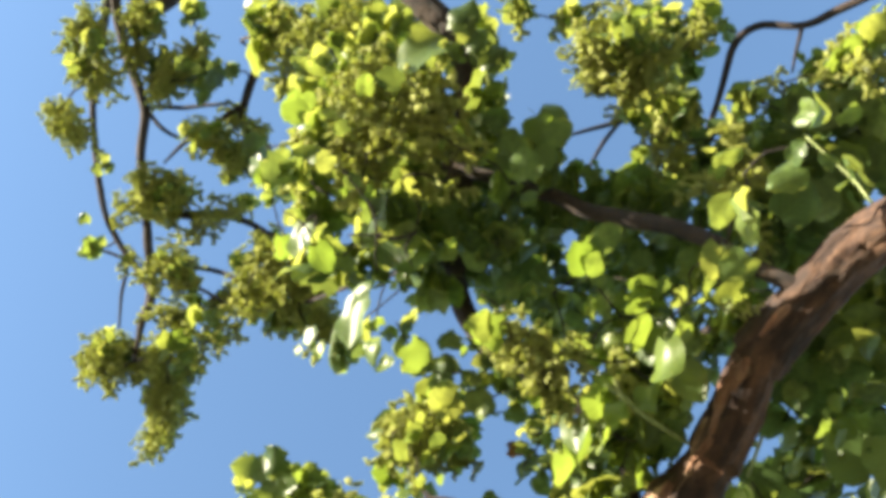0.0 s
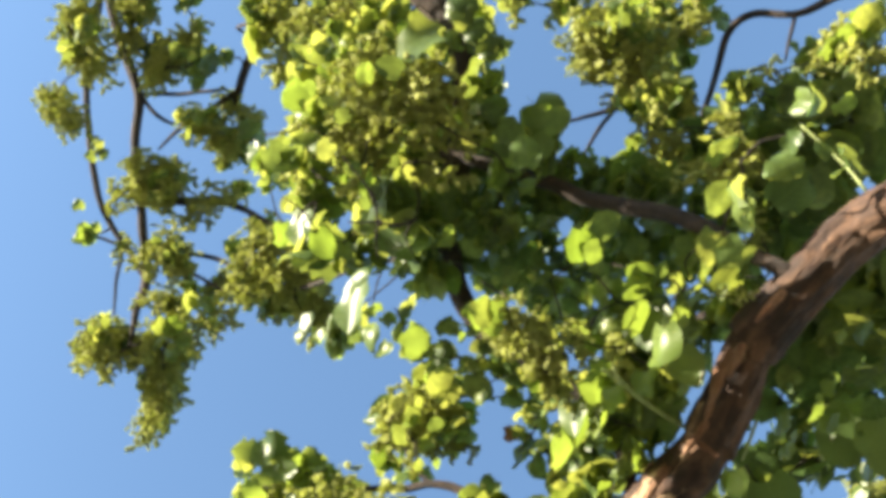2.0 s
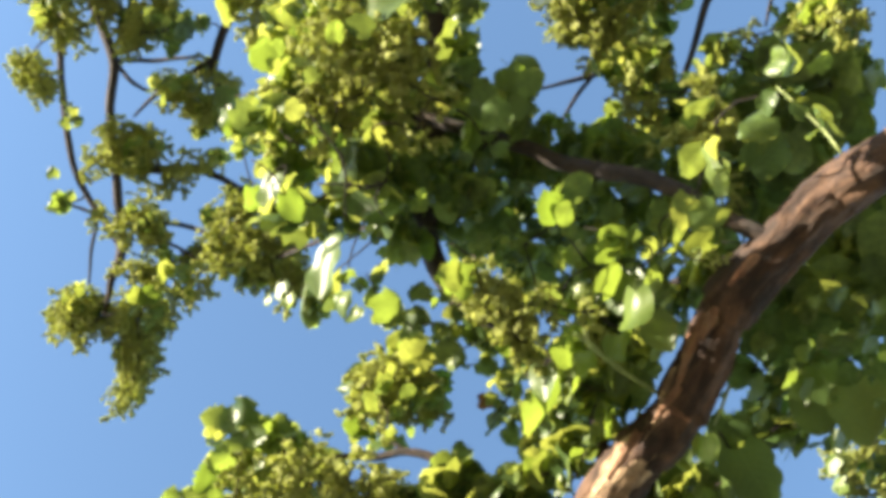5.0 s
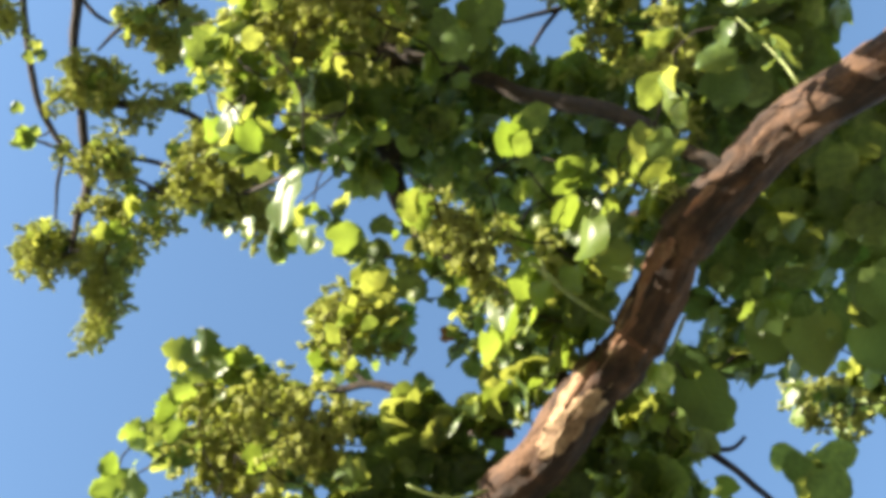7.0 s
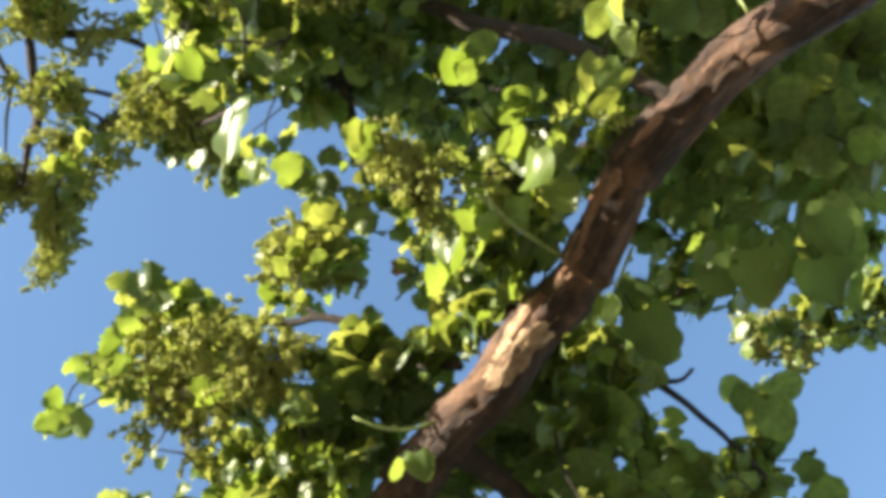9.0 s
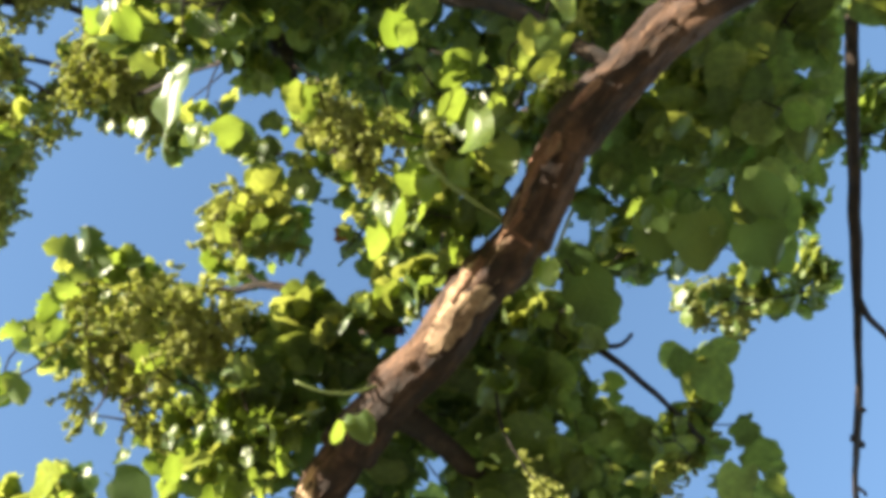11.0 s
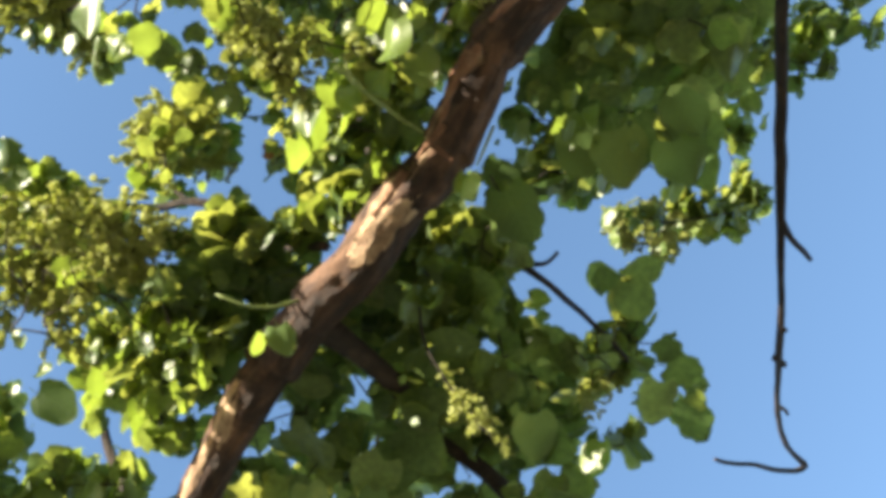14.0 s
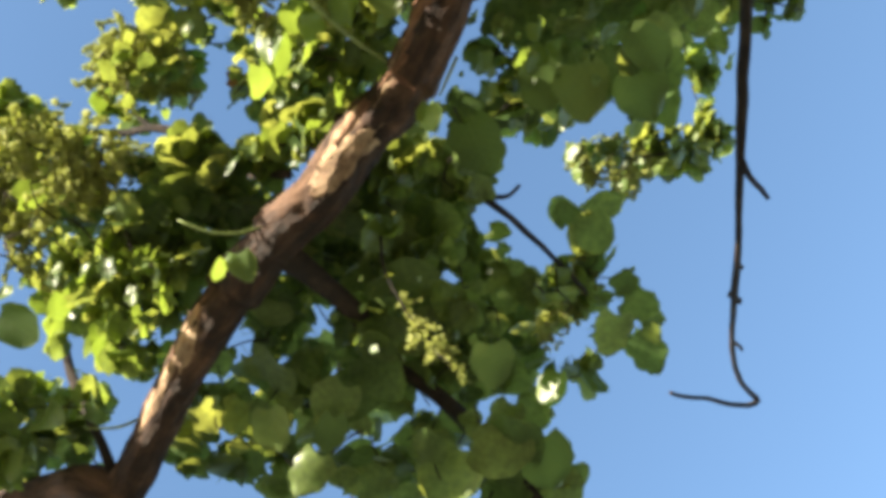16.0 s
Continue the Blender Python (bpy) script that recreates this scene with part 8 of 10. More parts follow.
spray((0.019, 0.679, 4.895), (0.046, 0.034, 0.050), 6, 0.085, 0.2)
spray((-0.068, 0.682, 4.903), (0.046, 0.034, 0.050), 6, 0.085, 0.2)
spray((0.079, 0.725, 4.876), (0.028, 0.028, 0.050), 4, 0.085, 0.2)
leaf((-0.619, 1.390, 4.436), 0.130, (0.891, 0.365, -0.269), (-0.053, -0.525, -0.850), LEAF, 4)
leaf((-0.536, 1.663, 4.163), 0.079, (0.297, 0.882, -0.366), (-0.527, -0.674, -0.518), LEAF, 8)
leaf((-0.357, 1.185, 4.310), 0.051, (0.455, 0.812, -0.365), (-0.573, -0.572, -0.587), LEAF, 2)
leaf((-0.298, 1.125, 4.323), 0.069, (0.228, 0.903, -0.364), (-0.585, -0.554, -0.593), LEAF, 9)
leaf((-0.438, 1.204, 4.315), 0.051, (0.455, 0.812, -0.365), (-0.560, -0.581, -0.590), LEAF, 1)
leaf((-0.221, 1.304, 4.246), 0.061, (-0.109, 0.939, -0.326), (-0.587, -0.585, -0.560), LEAF, 3)
leaf((-0.200, 1.218, 4.274), 0.043, (0.710, 0.621, -0.334), (0.737, 0.047, -0.675), LEAF_YOUNG, 5)
leaf((-0.415, 1.259, 4.292), 0.081, (0.380, 0.849, -0.367), (0.759, 0.044, -0.650), LEAF_YOUNG, 6)
leaf((-0.309, 1.366, 4.236), 0.077, (0.207, 0.909, -0.362), (0.754, 0.020, -0.656), LEAF_YOUNG, 7)
# next eight sprays: mostly out of view, added to shade the lower limb
spray((-0.774, 1.703, 4.308), (0.12, 0.12, 0.12), 14, 0.11, 0.2)
spray((-1.002, 1.609, 4.350), (0.12, 0.12, 0.12), 14, 0.11, 0.2)
spray((-0.680, 1.689, 4.299), (0.12, 0.12, 0.12), 14, 0.11, 0.2)
spray((-0.908, 1.596, 4.341), (0.12, 0.12, 0.12), 14, 0.11, 0.2)
spray((-0.590, 1.652, 4.266), (0.12, 0.12, 0.12), 14, 0.11, 0.2)
spray((-0.817, 1.558, 4.309), (0.12, 0.12, 0.12), 14, 0.11, 0.2)
spray((-0.549, 1.565, 4.270), (0.12, 0.12, 0.12), 14, 0.11, 0.2)
spray((-0.777, 1.472, 4.312), (0.12, 0.12, 0.12), 14, 0.11, 0.2)
spray((-0.590, 1.668, 4.492), (0.062, 0.045, 0.058), 5, 0.12, 0.1, level=True)
spray((-0.474, 1.723, 4.454), (0.062, 0.062, 0.058), 6, 0.12, 0.1, level=True)
spray((-0.555, 1.823, 4.430), (0.078, 0.062, 0.070), 7, 0.12, 0.1, level=True)
spray((-0.376, 1.655, 4.464), (0.028, 0.045, 0.050), 3, 0.12, 0.1, level=True)
spray((-0.406, 1.797, 4.417), (0.045, 0.045, 0.050), 4, 0.12, 0.1, level=True)
spray((-0.619, 1.920, 4.404), (0.045, 0.028, 0.050), 3, 0.12, 0.1, level=True)
spray((-0.114, 1.821, 4.417), (0.059, 0.076, 0.071), 6, 0.14, 0.03, level=True)
spray((0.000, 1.655, 4.461), (0.059, 0.059, 0.059), 5, 0.14, 0.03, level=True)
spray((0.037, 1.844, 4.386), (0.076, 0.059, 0.071), 6, 0.14, 0.03, level=True)
spray((-0.117, 1.646, 4.481), (0.026, 0.059, 0.059), 3, 0.14, 0.03, level=True)
spray((0.205, 1.897, 4.341), (0.076, 0.020, 0.071), 3, 0.14, 0.03, level=True)
spray((0.406, 1.884, 4.315), (0.059, 0.020, 0.059), 2, 0.14, 0.03, level=True)
spray((-0.035, 1.546, 4.506), (0.026, 0.042, 0.050), 2, 0.14, 0.03, level=True)
spray((0.907, 1.790, 4.274), (0.061, 0.044, 0.059), 3, 0.13, 0.08, level=True)
spray((1.008, 1.831, 4.244), (0.036, 0.027, 0.050), 2, 0.13, 0.08, level=True)
spray((0.787, 1.607, 4.359), (0.044, 0.044, 0.050), 2, 0.13, 0.08, level=True)
spray((0.662, 0.953, 4.541), (0.052, 0.044, 0.052), 2, 0.12, 0.08, level=True)
spray((0.703, 1.118, 4.491), (0.028, 0.052, 0.052), 3, 0.12, 0.08, level=True)
spray((0.695, 1.205, 4.468), (0.044, 0.044, 0.050), 4, 0.12, 0.08, level=True)
spray((0.001, 1.186, 4.391), (0.043, 0.043, 0.050), 5, 0.11, 0.08, level=True)
spray((0.063, 1.064, 4.418), (0.027, 0.043, 0.050), 4, 0.11, 0.08, level=True)
spray((-0.076, 1.218, 4.390), (0.043, 0.043, 0.050), 5, 0.11, 0.08, level=True)
spray((0.025, 1.328, 4.349), (0.020, 0.027, 0.050), 2, 0.11, 0.08, level=True)
spray((-0.123, 1.114, 4.425), (0.043, 0.043, 0.050), 5, 0.11, 0.08, level=True)
spray((-0.007, -0.038, 4.353), (0.037, 0.020, 0.050), 3, 0.076, 0.1)
spray((0.080, -0.008, 4.355), (0.037, 0.020, 0.050), 3, 0.076, 0.1)
spray((-0.079, -0.068, 4.352), (0.030, 0.020, 0.050), 3, 0.076, 0.1)
spray((1.234, 0.107, 4.543), (0.067, 0.051, 0.064), 7, 0.14, 0.03, level=True)
spray((1.142, 0.167, 4.532), (0.051, 0.036, 0.054), 2, 0.14, 0.03, level=True)
spray((1.295, 0.032, 4.557), (0.036, 0.036, 0.050), 4, 0.14, 0.03, level=True)
spray((1.050, 0.228, 4.521), (0.036, 0.036, 0.050), 2, 0.14, 0.03, level=True)
spray((1.326, 0.196, 4.520), (0.036, 0.067, 0.064), 3, 0.14, 0.03, level=True)
spray((0.156, 1.302, 4.342), (0.039, 0.039, 0.050), 3, 0.13, 0.03, level=True)
spray((0.234, 1.239, 4.351), (0.039, 0.023, 0.050), 3, 0.13, 0.03, level=True)
spray((0.126, 1.407, 4.317), (0.039, 0.039, 0.050), 3, 0.13, 0.03, level=True)
spray((-0.588, 0.924, 4.736), (0.062, 0.062, 0.058), 4, 0.12, 0.05, level=True)
spray((-0.538, 1.019, 4.705), (0.062, 0.078, 0.070), 5, 0.12, 0.05, level=True)
spray((-0.555, 1.132, 4.675), (0.078, 0.078, 0.070), 6, 0.12, 0.05, level=True)
spray((-0.488, 1.225, 4.642), (0.045, 0.045, 0.050), 3, 0.12, 0.05, level=True)
spray((-0.439, 0.984, 4.704), (0.062, 0.062, 0.058), 4, 0.12, 0.05, level=True)
spray((-0.289, 1.146, 4.297), (0.076, 0.046, 0.063), 12, 0.076, 0.8)
spray((-0.200, 1.215, 4.270), (0.061, 0.046, 0.052), 10, 0.076, 0.8)
spray((-0.348, 1.234, 4.280), (0.046, 0.046, 0.050), 8, 0.076, 0.8)
spray((-0.111, 1.155, 4.276), (0.046, 0.031, 0.050), 6, 0.076, 0.8)
spray((-0.245, 1.288, 4.254), (0.061, 0.046, 0.052), 10, 0.076, 0.8)
leaf((-0.279, 1.134, 4.227), 0.061, (0.288, 0.915, -0.284), (-0.588, -0.568, -0.577), LEAF, 3)
leaf((-0.163, 1.116, 4.219), 0.073, (0.101, 0.956, -0.276), (-0.606, -0.555, -0.570), LEAF, 5)
leaf((-0.214, 1.202, 4.202), 0.052, (0.197, 0.939, -0.282), (-0.594, -0.576, -0.561), LEAF, 7)
leaf((0.381, 0.477, 3.995), 0.043, (-0.150, -0.965, 0.216), (0.624, 0.170, -0.763), LEAF_YOUNG, 4)
leaf((0.236, 0.503, 4.014), 0.075, (-0.772, -0.616, 0.157), (0.646, 0.160, -0.746), LEAF_YOUNG, 7)
leaf((0.549, 0.678, 4.130), 0.046, (-0.447, 0.876, -0.179), (0.613, 0.135, -0.779), LEAF_YOUNG, 3)
leaf((0.139, 0.495, 4.019), 0.085, (0.196, 0.957, -0.215), (-0.690, -0.416, -0.593), LEAF, 12)
spray((0.136, 1.832, 4.430), (0.080, 0.045, 0.072), 4, 0.13, 0.03, level=True)
spray((0.340, 1.819, 4.403), (0.080, 0.045, 0.072), 4, 0.13, 0.03, level=True)
spray((0.545, 1.871, 4.353), (0.080, 0.028, 0.072), 3, 0.13, 0.03, level=True)
spray((0.748, 1.794, 4.350), (0.062, 0.045, 0.060), 3, 0.13, 0.03, level=True)
spray((0.270, 1.727, 4.447), (0.062, 0.045, 0.060), 3, 0.13, 0.03, level=True)
spray((0.049, 1.741, 4.476), (0.045, 0.045, 0.050), 3, 0.13, 0.03, level=True)
panicles((-0.607, -0.036, 4.428), (0.029, 0.025, 0.053), 3, 0.144, True)
panicles((-0.578, 0.100, 4.420), (0.029, 0.025, 0.053), 3, 0.144, True)
panicles((-0.517, 0.040, 4.427), (0.029, 0.040, 0.063), 4, 0.144, True)
panicles((-0.651, -0.141, 4.433), (0.020, 0.020, 0.050), 1, 0.144, True)
panicles((-0.486, -0.080, 4.436), (0.029, 0.025, 0.053), 3, 0.144, True)
panicles((-0.537, -0.461, 4.610), (0.048, 0.020, 0.055), 3, 0.144, True)
panicles((-0.426, -0.491, 4.618), (0.032, 0.020, 0.050), 2, 0.144, True)
panicles((0.334, -0.452, 4.647), (0.063, 0.029, 0.067), 4, 0.144, True)
panicles((0.443, -0.260, 4.638), (0.032, 0.045, 0.067), 3, 0.144, True)

# bright young leaves on the sunny side of the bough
leaf((0.179, 0.347, 4.179), 0.066, (-0.950, 0.313, 0.015), (0.654, 0.213, -0.726), LEAF, 0)
leaf((0.247, 0.241, 4.267), 0.064, (-0.710, 0.695, -0.116), (-0.714, -0.323, -0.622), LEAF_YOUNG, 1)
leaf((0.288, 0.248, 4.257), 0.059, (-0.102, 0.962, -0.256), (0.636, 0.239, -0.734), LEAF_YOUNG, 2)
leaf((0.379, 0.316, 4.228), 0.053, (0.635, 0.724, -0.269), (0.626, 0.228, -0.745), LEAF, 3)
leaf((0.368, 0.435, 4.221), 0.051, (-0.079, 0.963, -0.259), (0.633, 0.201, -0.747), LEAF_YOUNG, 4)
leaf((0.212, 0.339, 4.162), 0.054, (0.964, 0.212, -0.163), (-0.703, -0.353, -0.617), LEAF_YOUNG, 5)
leaf((0.408, 0.253, 4.311), 0.058, (0.943, 0.279, -0.179), (0.621, 0.243, -0.745), LEAF, 6)
leaf((0.184, 0.267, 4.262), 0.033, (0.896, 0.394, -0.206), (0.650, 0.231, -0.724), LEAF_YOUNG, 7)
leaf((0.206, 0.442, 4.106), 0.055, (0.680, 0.684, -0.263), (0.655, 0.191, -0.732), LEAF_YOUNG, 8)
leaf((0.201, 0.491, 4.258), 0.054, (-0.307, 0.925, -0.223), (-0.693, -0.388, -0.608), LEAF, 9)
leaf((0.208, 0.251, 4.298), 0.060, (0.105, 0.955, -0.276), (0.646, 0.236, -0.726), LEAF_YOUNG, 10)
leaf((0.212, 0.367, 4.167), 0.060, (-0.893, 0.448, -0.028), (0.650, 0.209, -0.730), LEAF_YOUNG, 11)
leaf((1.041, 0.516, 4.185), 0.071, (-0.818, 0.570, -0.070), (0.548, 0.212, -0.810), LEAF, 0)
leaf((0.777, 0.546, 4.177), 0.063, (0.864, 0.454, -0.219), (-0.768, -0.364, -0.527), LEAF_YOUNG, 1)
leaf((0.782, 0.478, 4.177), 0.054, (0.531, 0.801, -0.279), (0.579, 0.207, -0.788), LEAF_YOUNG, 2)
leaf((0.837, 0.350, 4.159), 0.070, (0.871, 0.441, -0.216), (0.565, 0.240, -0.790), LEAF, 3)
leaf((0.760, 0.542, 4.088), 0.050, (0.291, 0.914, -0.284), (0.584, 0.189, -0.790), LEAF_YOUNG, 4)
leaf((0.814, 0.509, 4.116), 0.049, (0.138, 0.950, -0.278), (-0.776, -0.354, -0.521), LEAF_YOUNG, 5)
leaf((0.795, 0.358, 4.159), 0.034, (0.550, 0.788, -0.278), (0.571, 0.236, -0.787), LEAF, 6)
leaf((0.685, 0.632, 4.179), 0.045, (-0.107, 0.961, -0.255), (0.600, 0.167, -0.782), LEAF_YOUNG, 7)
leaf((0.777, 0.556, 4.245), 0.052, (-0.067, 0.963, -0.260), (0.586, 0.191, -0.787), LEAF_YOUNG, 8)
leaf((0.941, 0.632, 4.162), 0.051, (0.559, 0.782, -0.277), (-0.783, -0.373, -0.498), LEAF, 9)
leaf((0.898, 0.423, 4.163), 0.069, (0.889, 0.407, -0.209), (0.561, 0.226, -0.797), LEAF_YOUNG, 10)
leaf((0.641, 0.547, 4.115), 0.065, (0.432, 0.856, -0.284), (0.601, 0.184, -0.778), LEAF_YOUNG, 11)
leaf((-0.287, 1.329, 4.324), 0.057, (-0.337, 0.916, -0.217), (0.746, 0.024, -0.665), LEAF, 0)
leaf((-0.168, 1.159, 4.373), 0.080, (0.575, 0.771, -0.276), (-0.608, -0.551, -0.571), LEAF_YOUNG, 1)
leaf((-0.160, 1.242, 4.350), 0.069, (-0.916, 0.401, -0.013), (0.729, 0.040, -0.684), LEAF_YOUNG, 2)
leaf((-0.148, 1.128, 4.269), 0.061, (-0.881, 0.472, -0.036), (0.725, 0.054, -0.686), LEAF, 3)
leaf((-0.281, 1.145, 4.283), 0.038, (-0.138, 0.958, -0.250), (0.740, 0.052, -0.670), LEAF_YOUNG, 4)
leaf((-0.289, 1.140, 4.381), 0.053, (-0.021, 0.964, -0.264), (-0.592, -0.557, -0.583), LEAF_YOUNG, 5)
leaf((-0.208, 1.141, 4.353), 0.065, (0.908, 0.369, -0.200), (0.730, 0.057, -0.681), LEAF, 6)
leaf((-0.237, 1.222, 4.301), 0.067, (-0.775, 0.626, -0.090), (0.737, 0.040, -0.675), LEAF_YOUNG, 7)
leaf((-0.102, 1.144, 4.347), 0.083, (0.768, 0.592, -0.246), (0.719, 0.056, -0.693), LEAF_YOUNG, 8)
leaf((-0.075, 1.215, 4.289), 0.082, (0.173, 0.944, -0.280), (-0.617, -0.559, -0.553), LEAF, 9)
spray((-0.515, 0.905, 4.546), (0.047, 0.063, 0.055), 7, 0.085, 0.05)
spray((-0.461, 1.025, 4.506), (0.047, 0.079, 0.066), 8, 0.085, 0.05)
spray((-0.468, 1.146, 4.474), (0.047, 0.063, 0.055), 7, 0.085, 0.05)
spray((-0.406, 0.948, 4.522), (0.047, 0.047, 0.050), 6, 0.085, 0.05)
spray((-0.359, 1.052, 4.488), (0.047, 0.047, 0.050), 6, 0.085, 0.05)
panicles((-0.564, 1.005, 4.377), (0.037, 0.042, 0.063), 5, 0.135, True)
panicles((-0.496, 1.100, 4.336), (0.030, 0.027, 0.052), 4, 0.135, True)
panicles((-0.563, 1.132, 4.335), (0.030, 0.020, 0.050), 3, 0.135, True)

# full flower heads of the sunny side
panicles((-0.378, -0.263, 4.321), (0.065, 0.058, 0.052), 4, 0.165)
panicles((-0.292, -0.248, 4.323), (0.072, 0.058, 0.058), 3, 0.165)
panicles((-0.205, -0.175, 4.320), (0.065, 0.072, 0.058), 4, 0.165)
panicles((-0.365, -0.118, 4.310), (0.058, 0.065, 0.052), 4, 0.165)
panicles((-0.271, -0.060, 4.308), (0.065, 0.065, 0.052), 3, 0.165)
panicles((-0.170, -0.044, 4.310), (0.051, 0.051, 0.050), 3, 0.165)
panicles((-0.308, 0.026, 4.300), (0.058, 0.058, 0.050), 3, 0.165)
panicles((-0.381, 0.105, 4.291), (0.051, 0.043, 0.050), 3, 0.165)
panicles((-0.133, -0.131, 4.318), (0.043, 0.058, 0.050), 2, 0.165)
panicles((-0.578, -0.077, 4.360), (0.044, 0.044, 0.050), 4, 0.155)
panicles((-0.505, -0.032, 4.359), (0.052, 0.052, 0.050), 5, 0.155)
panicles((-0.594, 0.026, 4.351), (0.037, 0.044, 0.050), 4, 0.155)
panicles((-0.520, 0.085, 4.349), (0.052, 0.044, 0.050), 5, 0.155)
panicles((-0.446, -0.002, 4.358), (0.052, 0.052, 0.050), 4, 0.155)
panicles((-0.432, 0.145, 4.346), (0.044, 0.037, 0.050), 3, 0.155)
panicles((-0.474, -0.135, 4.368), (0.044, 0.044, 0.050), 3, 0.155)
panicles((-0.752, -0.549, 5.297), (0.078, 0.059, 0.063), 5, 0.18)
panicles((-0.635, -0.489, 5.296), (0.078, 0.068, 0.063), 5, 0.18)
panicles((-0.537, -0.527, 5.302), (0.068, 0.059, 0.055), 4, 0.18)
panicles((-0.694, -0.392, 5.286), (0.068, 0.049, 0.055), 4, 0.18)
panicles((-0.326, -0.376, 4.593), (0.055, 0.032, 0.050), 3, 0.18)
panicles((-0.014, 0.293, 4.016), (0.029, 0.033, 0.050), 3, 0.13)
panicles((0.025, 0.346, 4.013), (0.033, 0.033, 0.050), 4, 0.13)
panicles((0.063, 0.398, 4.010), (0.029, 0.029, 0.050), 3, 0.13)
panicles((-0.027, 0.254, 4.019), (0.023, 0.023, 0.050), 2, 0.13)
panicles((0.096, 0.437, 4.008), (0.020, 0.020, 0.050), 2, 0.13)
panicles((0.223, -0.430, 4.715), (0.049, 0.049, 0.050), 4, 0.15)
panicles((0.305, -0.445, 4.719), (0.057, 0.057, 0.050), 5, 0.15)
panicles((0.386, -0.379, 4.716), (0.057, 0.066, 0.052), 5, 0.15)
panicles((0.337, -0.314, 4.709), (0.049, 0.049, 0.050), 4, 0.15)
panicles((0.436, -0.427, 4.722), (0.049, 0.066, 0.052), 4, 0.15)
panicles((0.272, -0.347, 4.710), (0.041, 0.041, 0.050), 3, 0.15)
panicles((0.434, -0.150, 4.699), (0.033, 0.049, 0.050), 3, 0.15)
panicles((0.578, -0.139, 4.351), (0.044, 0.044, 0.050), 3, 0.13)
panicles((0.621, -0.066, 4.346), (0.036, 0.044, 0.050), 3, 0.13)
panicles((0.563, -0.037, 4.342), (0.029, 0.036, 0.050), 2, 0.13)
panicles((0.862, -0.333, 4.627), (0.063, 0.032, 0.051), 4, 0.13)
panicles((0.989, -0.347, 4.632), (0.048, 0.032, 0.050), 3, 0.13)
panicles((0.926, -0.411, 4.635), (0.055, 0.040, 0.050), 4, 0.13)
panicles((-0.292, 0.643, 4.611), (0.049, 0.041, 0.050), 4, 0.14)
panicles((-0.210, 0.676, 4.611), (0.049, 0.041, 0.050), 4, 0.14)
panicles((-0.276, 0.741, 4.603), (0.049, 0.033, 0.050), 4, 0.14)
panicles((-0.161, 0.628, 4.616), (0.036, 0.033, 0.050), 3, 0.14)
panicles((-0.342, 0.708, 4.604), (0.033, 0.033, 0.050), 2, 0.14)
panicles((-1.017, 0.277, 6.124), (0.073, 0.061, 0.058), 6, 0.2)
panicles((-0.921, 0.375, 6.119), (0.085, 0.073, 0.068), 7, 0.2)
panicles((-0.800, 0.449, 6.117), (0.085, 0.073, 0.068), 7, 0.2)
panicles((-0.970, 0.496, 6.108), (0.073, 0.061, 0.058), 5, 0.2)
panicles((-0.728, 0.571, 6.109), (0.061, 0.061, 0.050), 5, 0.2)
panicles((-1.091, 0.398, 6.112), (0.061, 0.049, 0.050), 4, 0.2)
panicles((-0.825, 0.594, 6.104), (0.061, 0.049, 0.050), 4, 0.2)
panicles((-1.906, -0.708, 6.429), (0.090, 0.077, 0.072), 6, 0.16)
panicles((-1.830, -0.554, 6.418), (0.077, 0.077, 0.061), 6, 0.16)
panicles((-1.986, -0.326, 6.395), (0.077, 0.064, 0.061), 5, 0.16)
panicles((-1.909, -0.248, 6.391), (0.051, 0.051, 0.050), 3, 0.16)
panicles((-1.471, -0.576, 6.431), (0.090, 0.077, 0.072), 7, 0.16)
panicles((-1.368, -0.652, 6.441), (0.064, 0.051, 0.051), 4, 0.16)
panicles((-1.498, -0.474, 6.422), (0.064, 0.064, 0.051), 4, 0.16)
panicles((-1.320, -0.243, 6.409), (0.102, 0.064, 0.082), 6, 0.16)
panicles((-1.218, -0.140, 6.403), (0.090, 0.077, 0.072), 6, 0.16)
panicles((-1.115, -0.241, 6.415), (0.077, 0.051, 0.061), 4, 0.16)
panicles((-1.603, -0.041, 6.383), (0.102, 0.064, 0.082), 7, 0.16)
panicles((-1.501, 0.036, 6.380), (0.090, 0.064, 0.072), 6, 0.16)
panicles((-1.681, 0.086, 6.370), (0.077, 0.051, 0.061), 4, 0.16)
panicles((-1.220, 0.077, 6.385), (0.090, 0.051, 0.072), 5, 0.16)
panicles((-1.503, 0.317, 6.357), (0.090, 0.077, 0.072), 6, 0.16)
panicles((-1.427, 0.395, 6.353), (0.064, 0.051, 0.051), 4, 0.16)
panicles((-1.814, 0.723, 6.314), (0.064, 0.064, 0.051), 6, 0.16)
panicles((-1.737, 0.826, 6.308), (0.077, 0.051, 0.061), 5, 0.16)
panicles((-1.583, 0.725, 6.321), (0.077, 0.077, 0.061), 5, 0.16)
panicles((-1.507, 0.879, 6.311), (0.090, 0.077, 0.072), 7, 0.16)
panicles((-1.534, 1.032, 6.297), (0.090, 0.077, 0.072), 7, 0.16)
panicles((-1.560, 1.134, 6.288), (0.051, 0.038, 0.050), 3, 0.16)
panicles((-1.403, 0.676, 6.331), (0.064, 0.064, 0.051), 4, 0.16)
panicles((-1.275, 0.626, 6.339), (0.064, 0.051, 0.051), 4, 0.16)
spray((-1.382, -0.494, 6.377), (0.101, 0.101, 0.081), 10, 0.085, 0.2)
spray((-1.280, -0.544, 6.385), (0.063, 0.063, 0.051), 6, 0.1, 0.2)
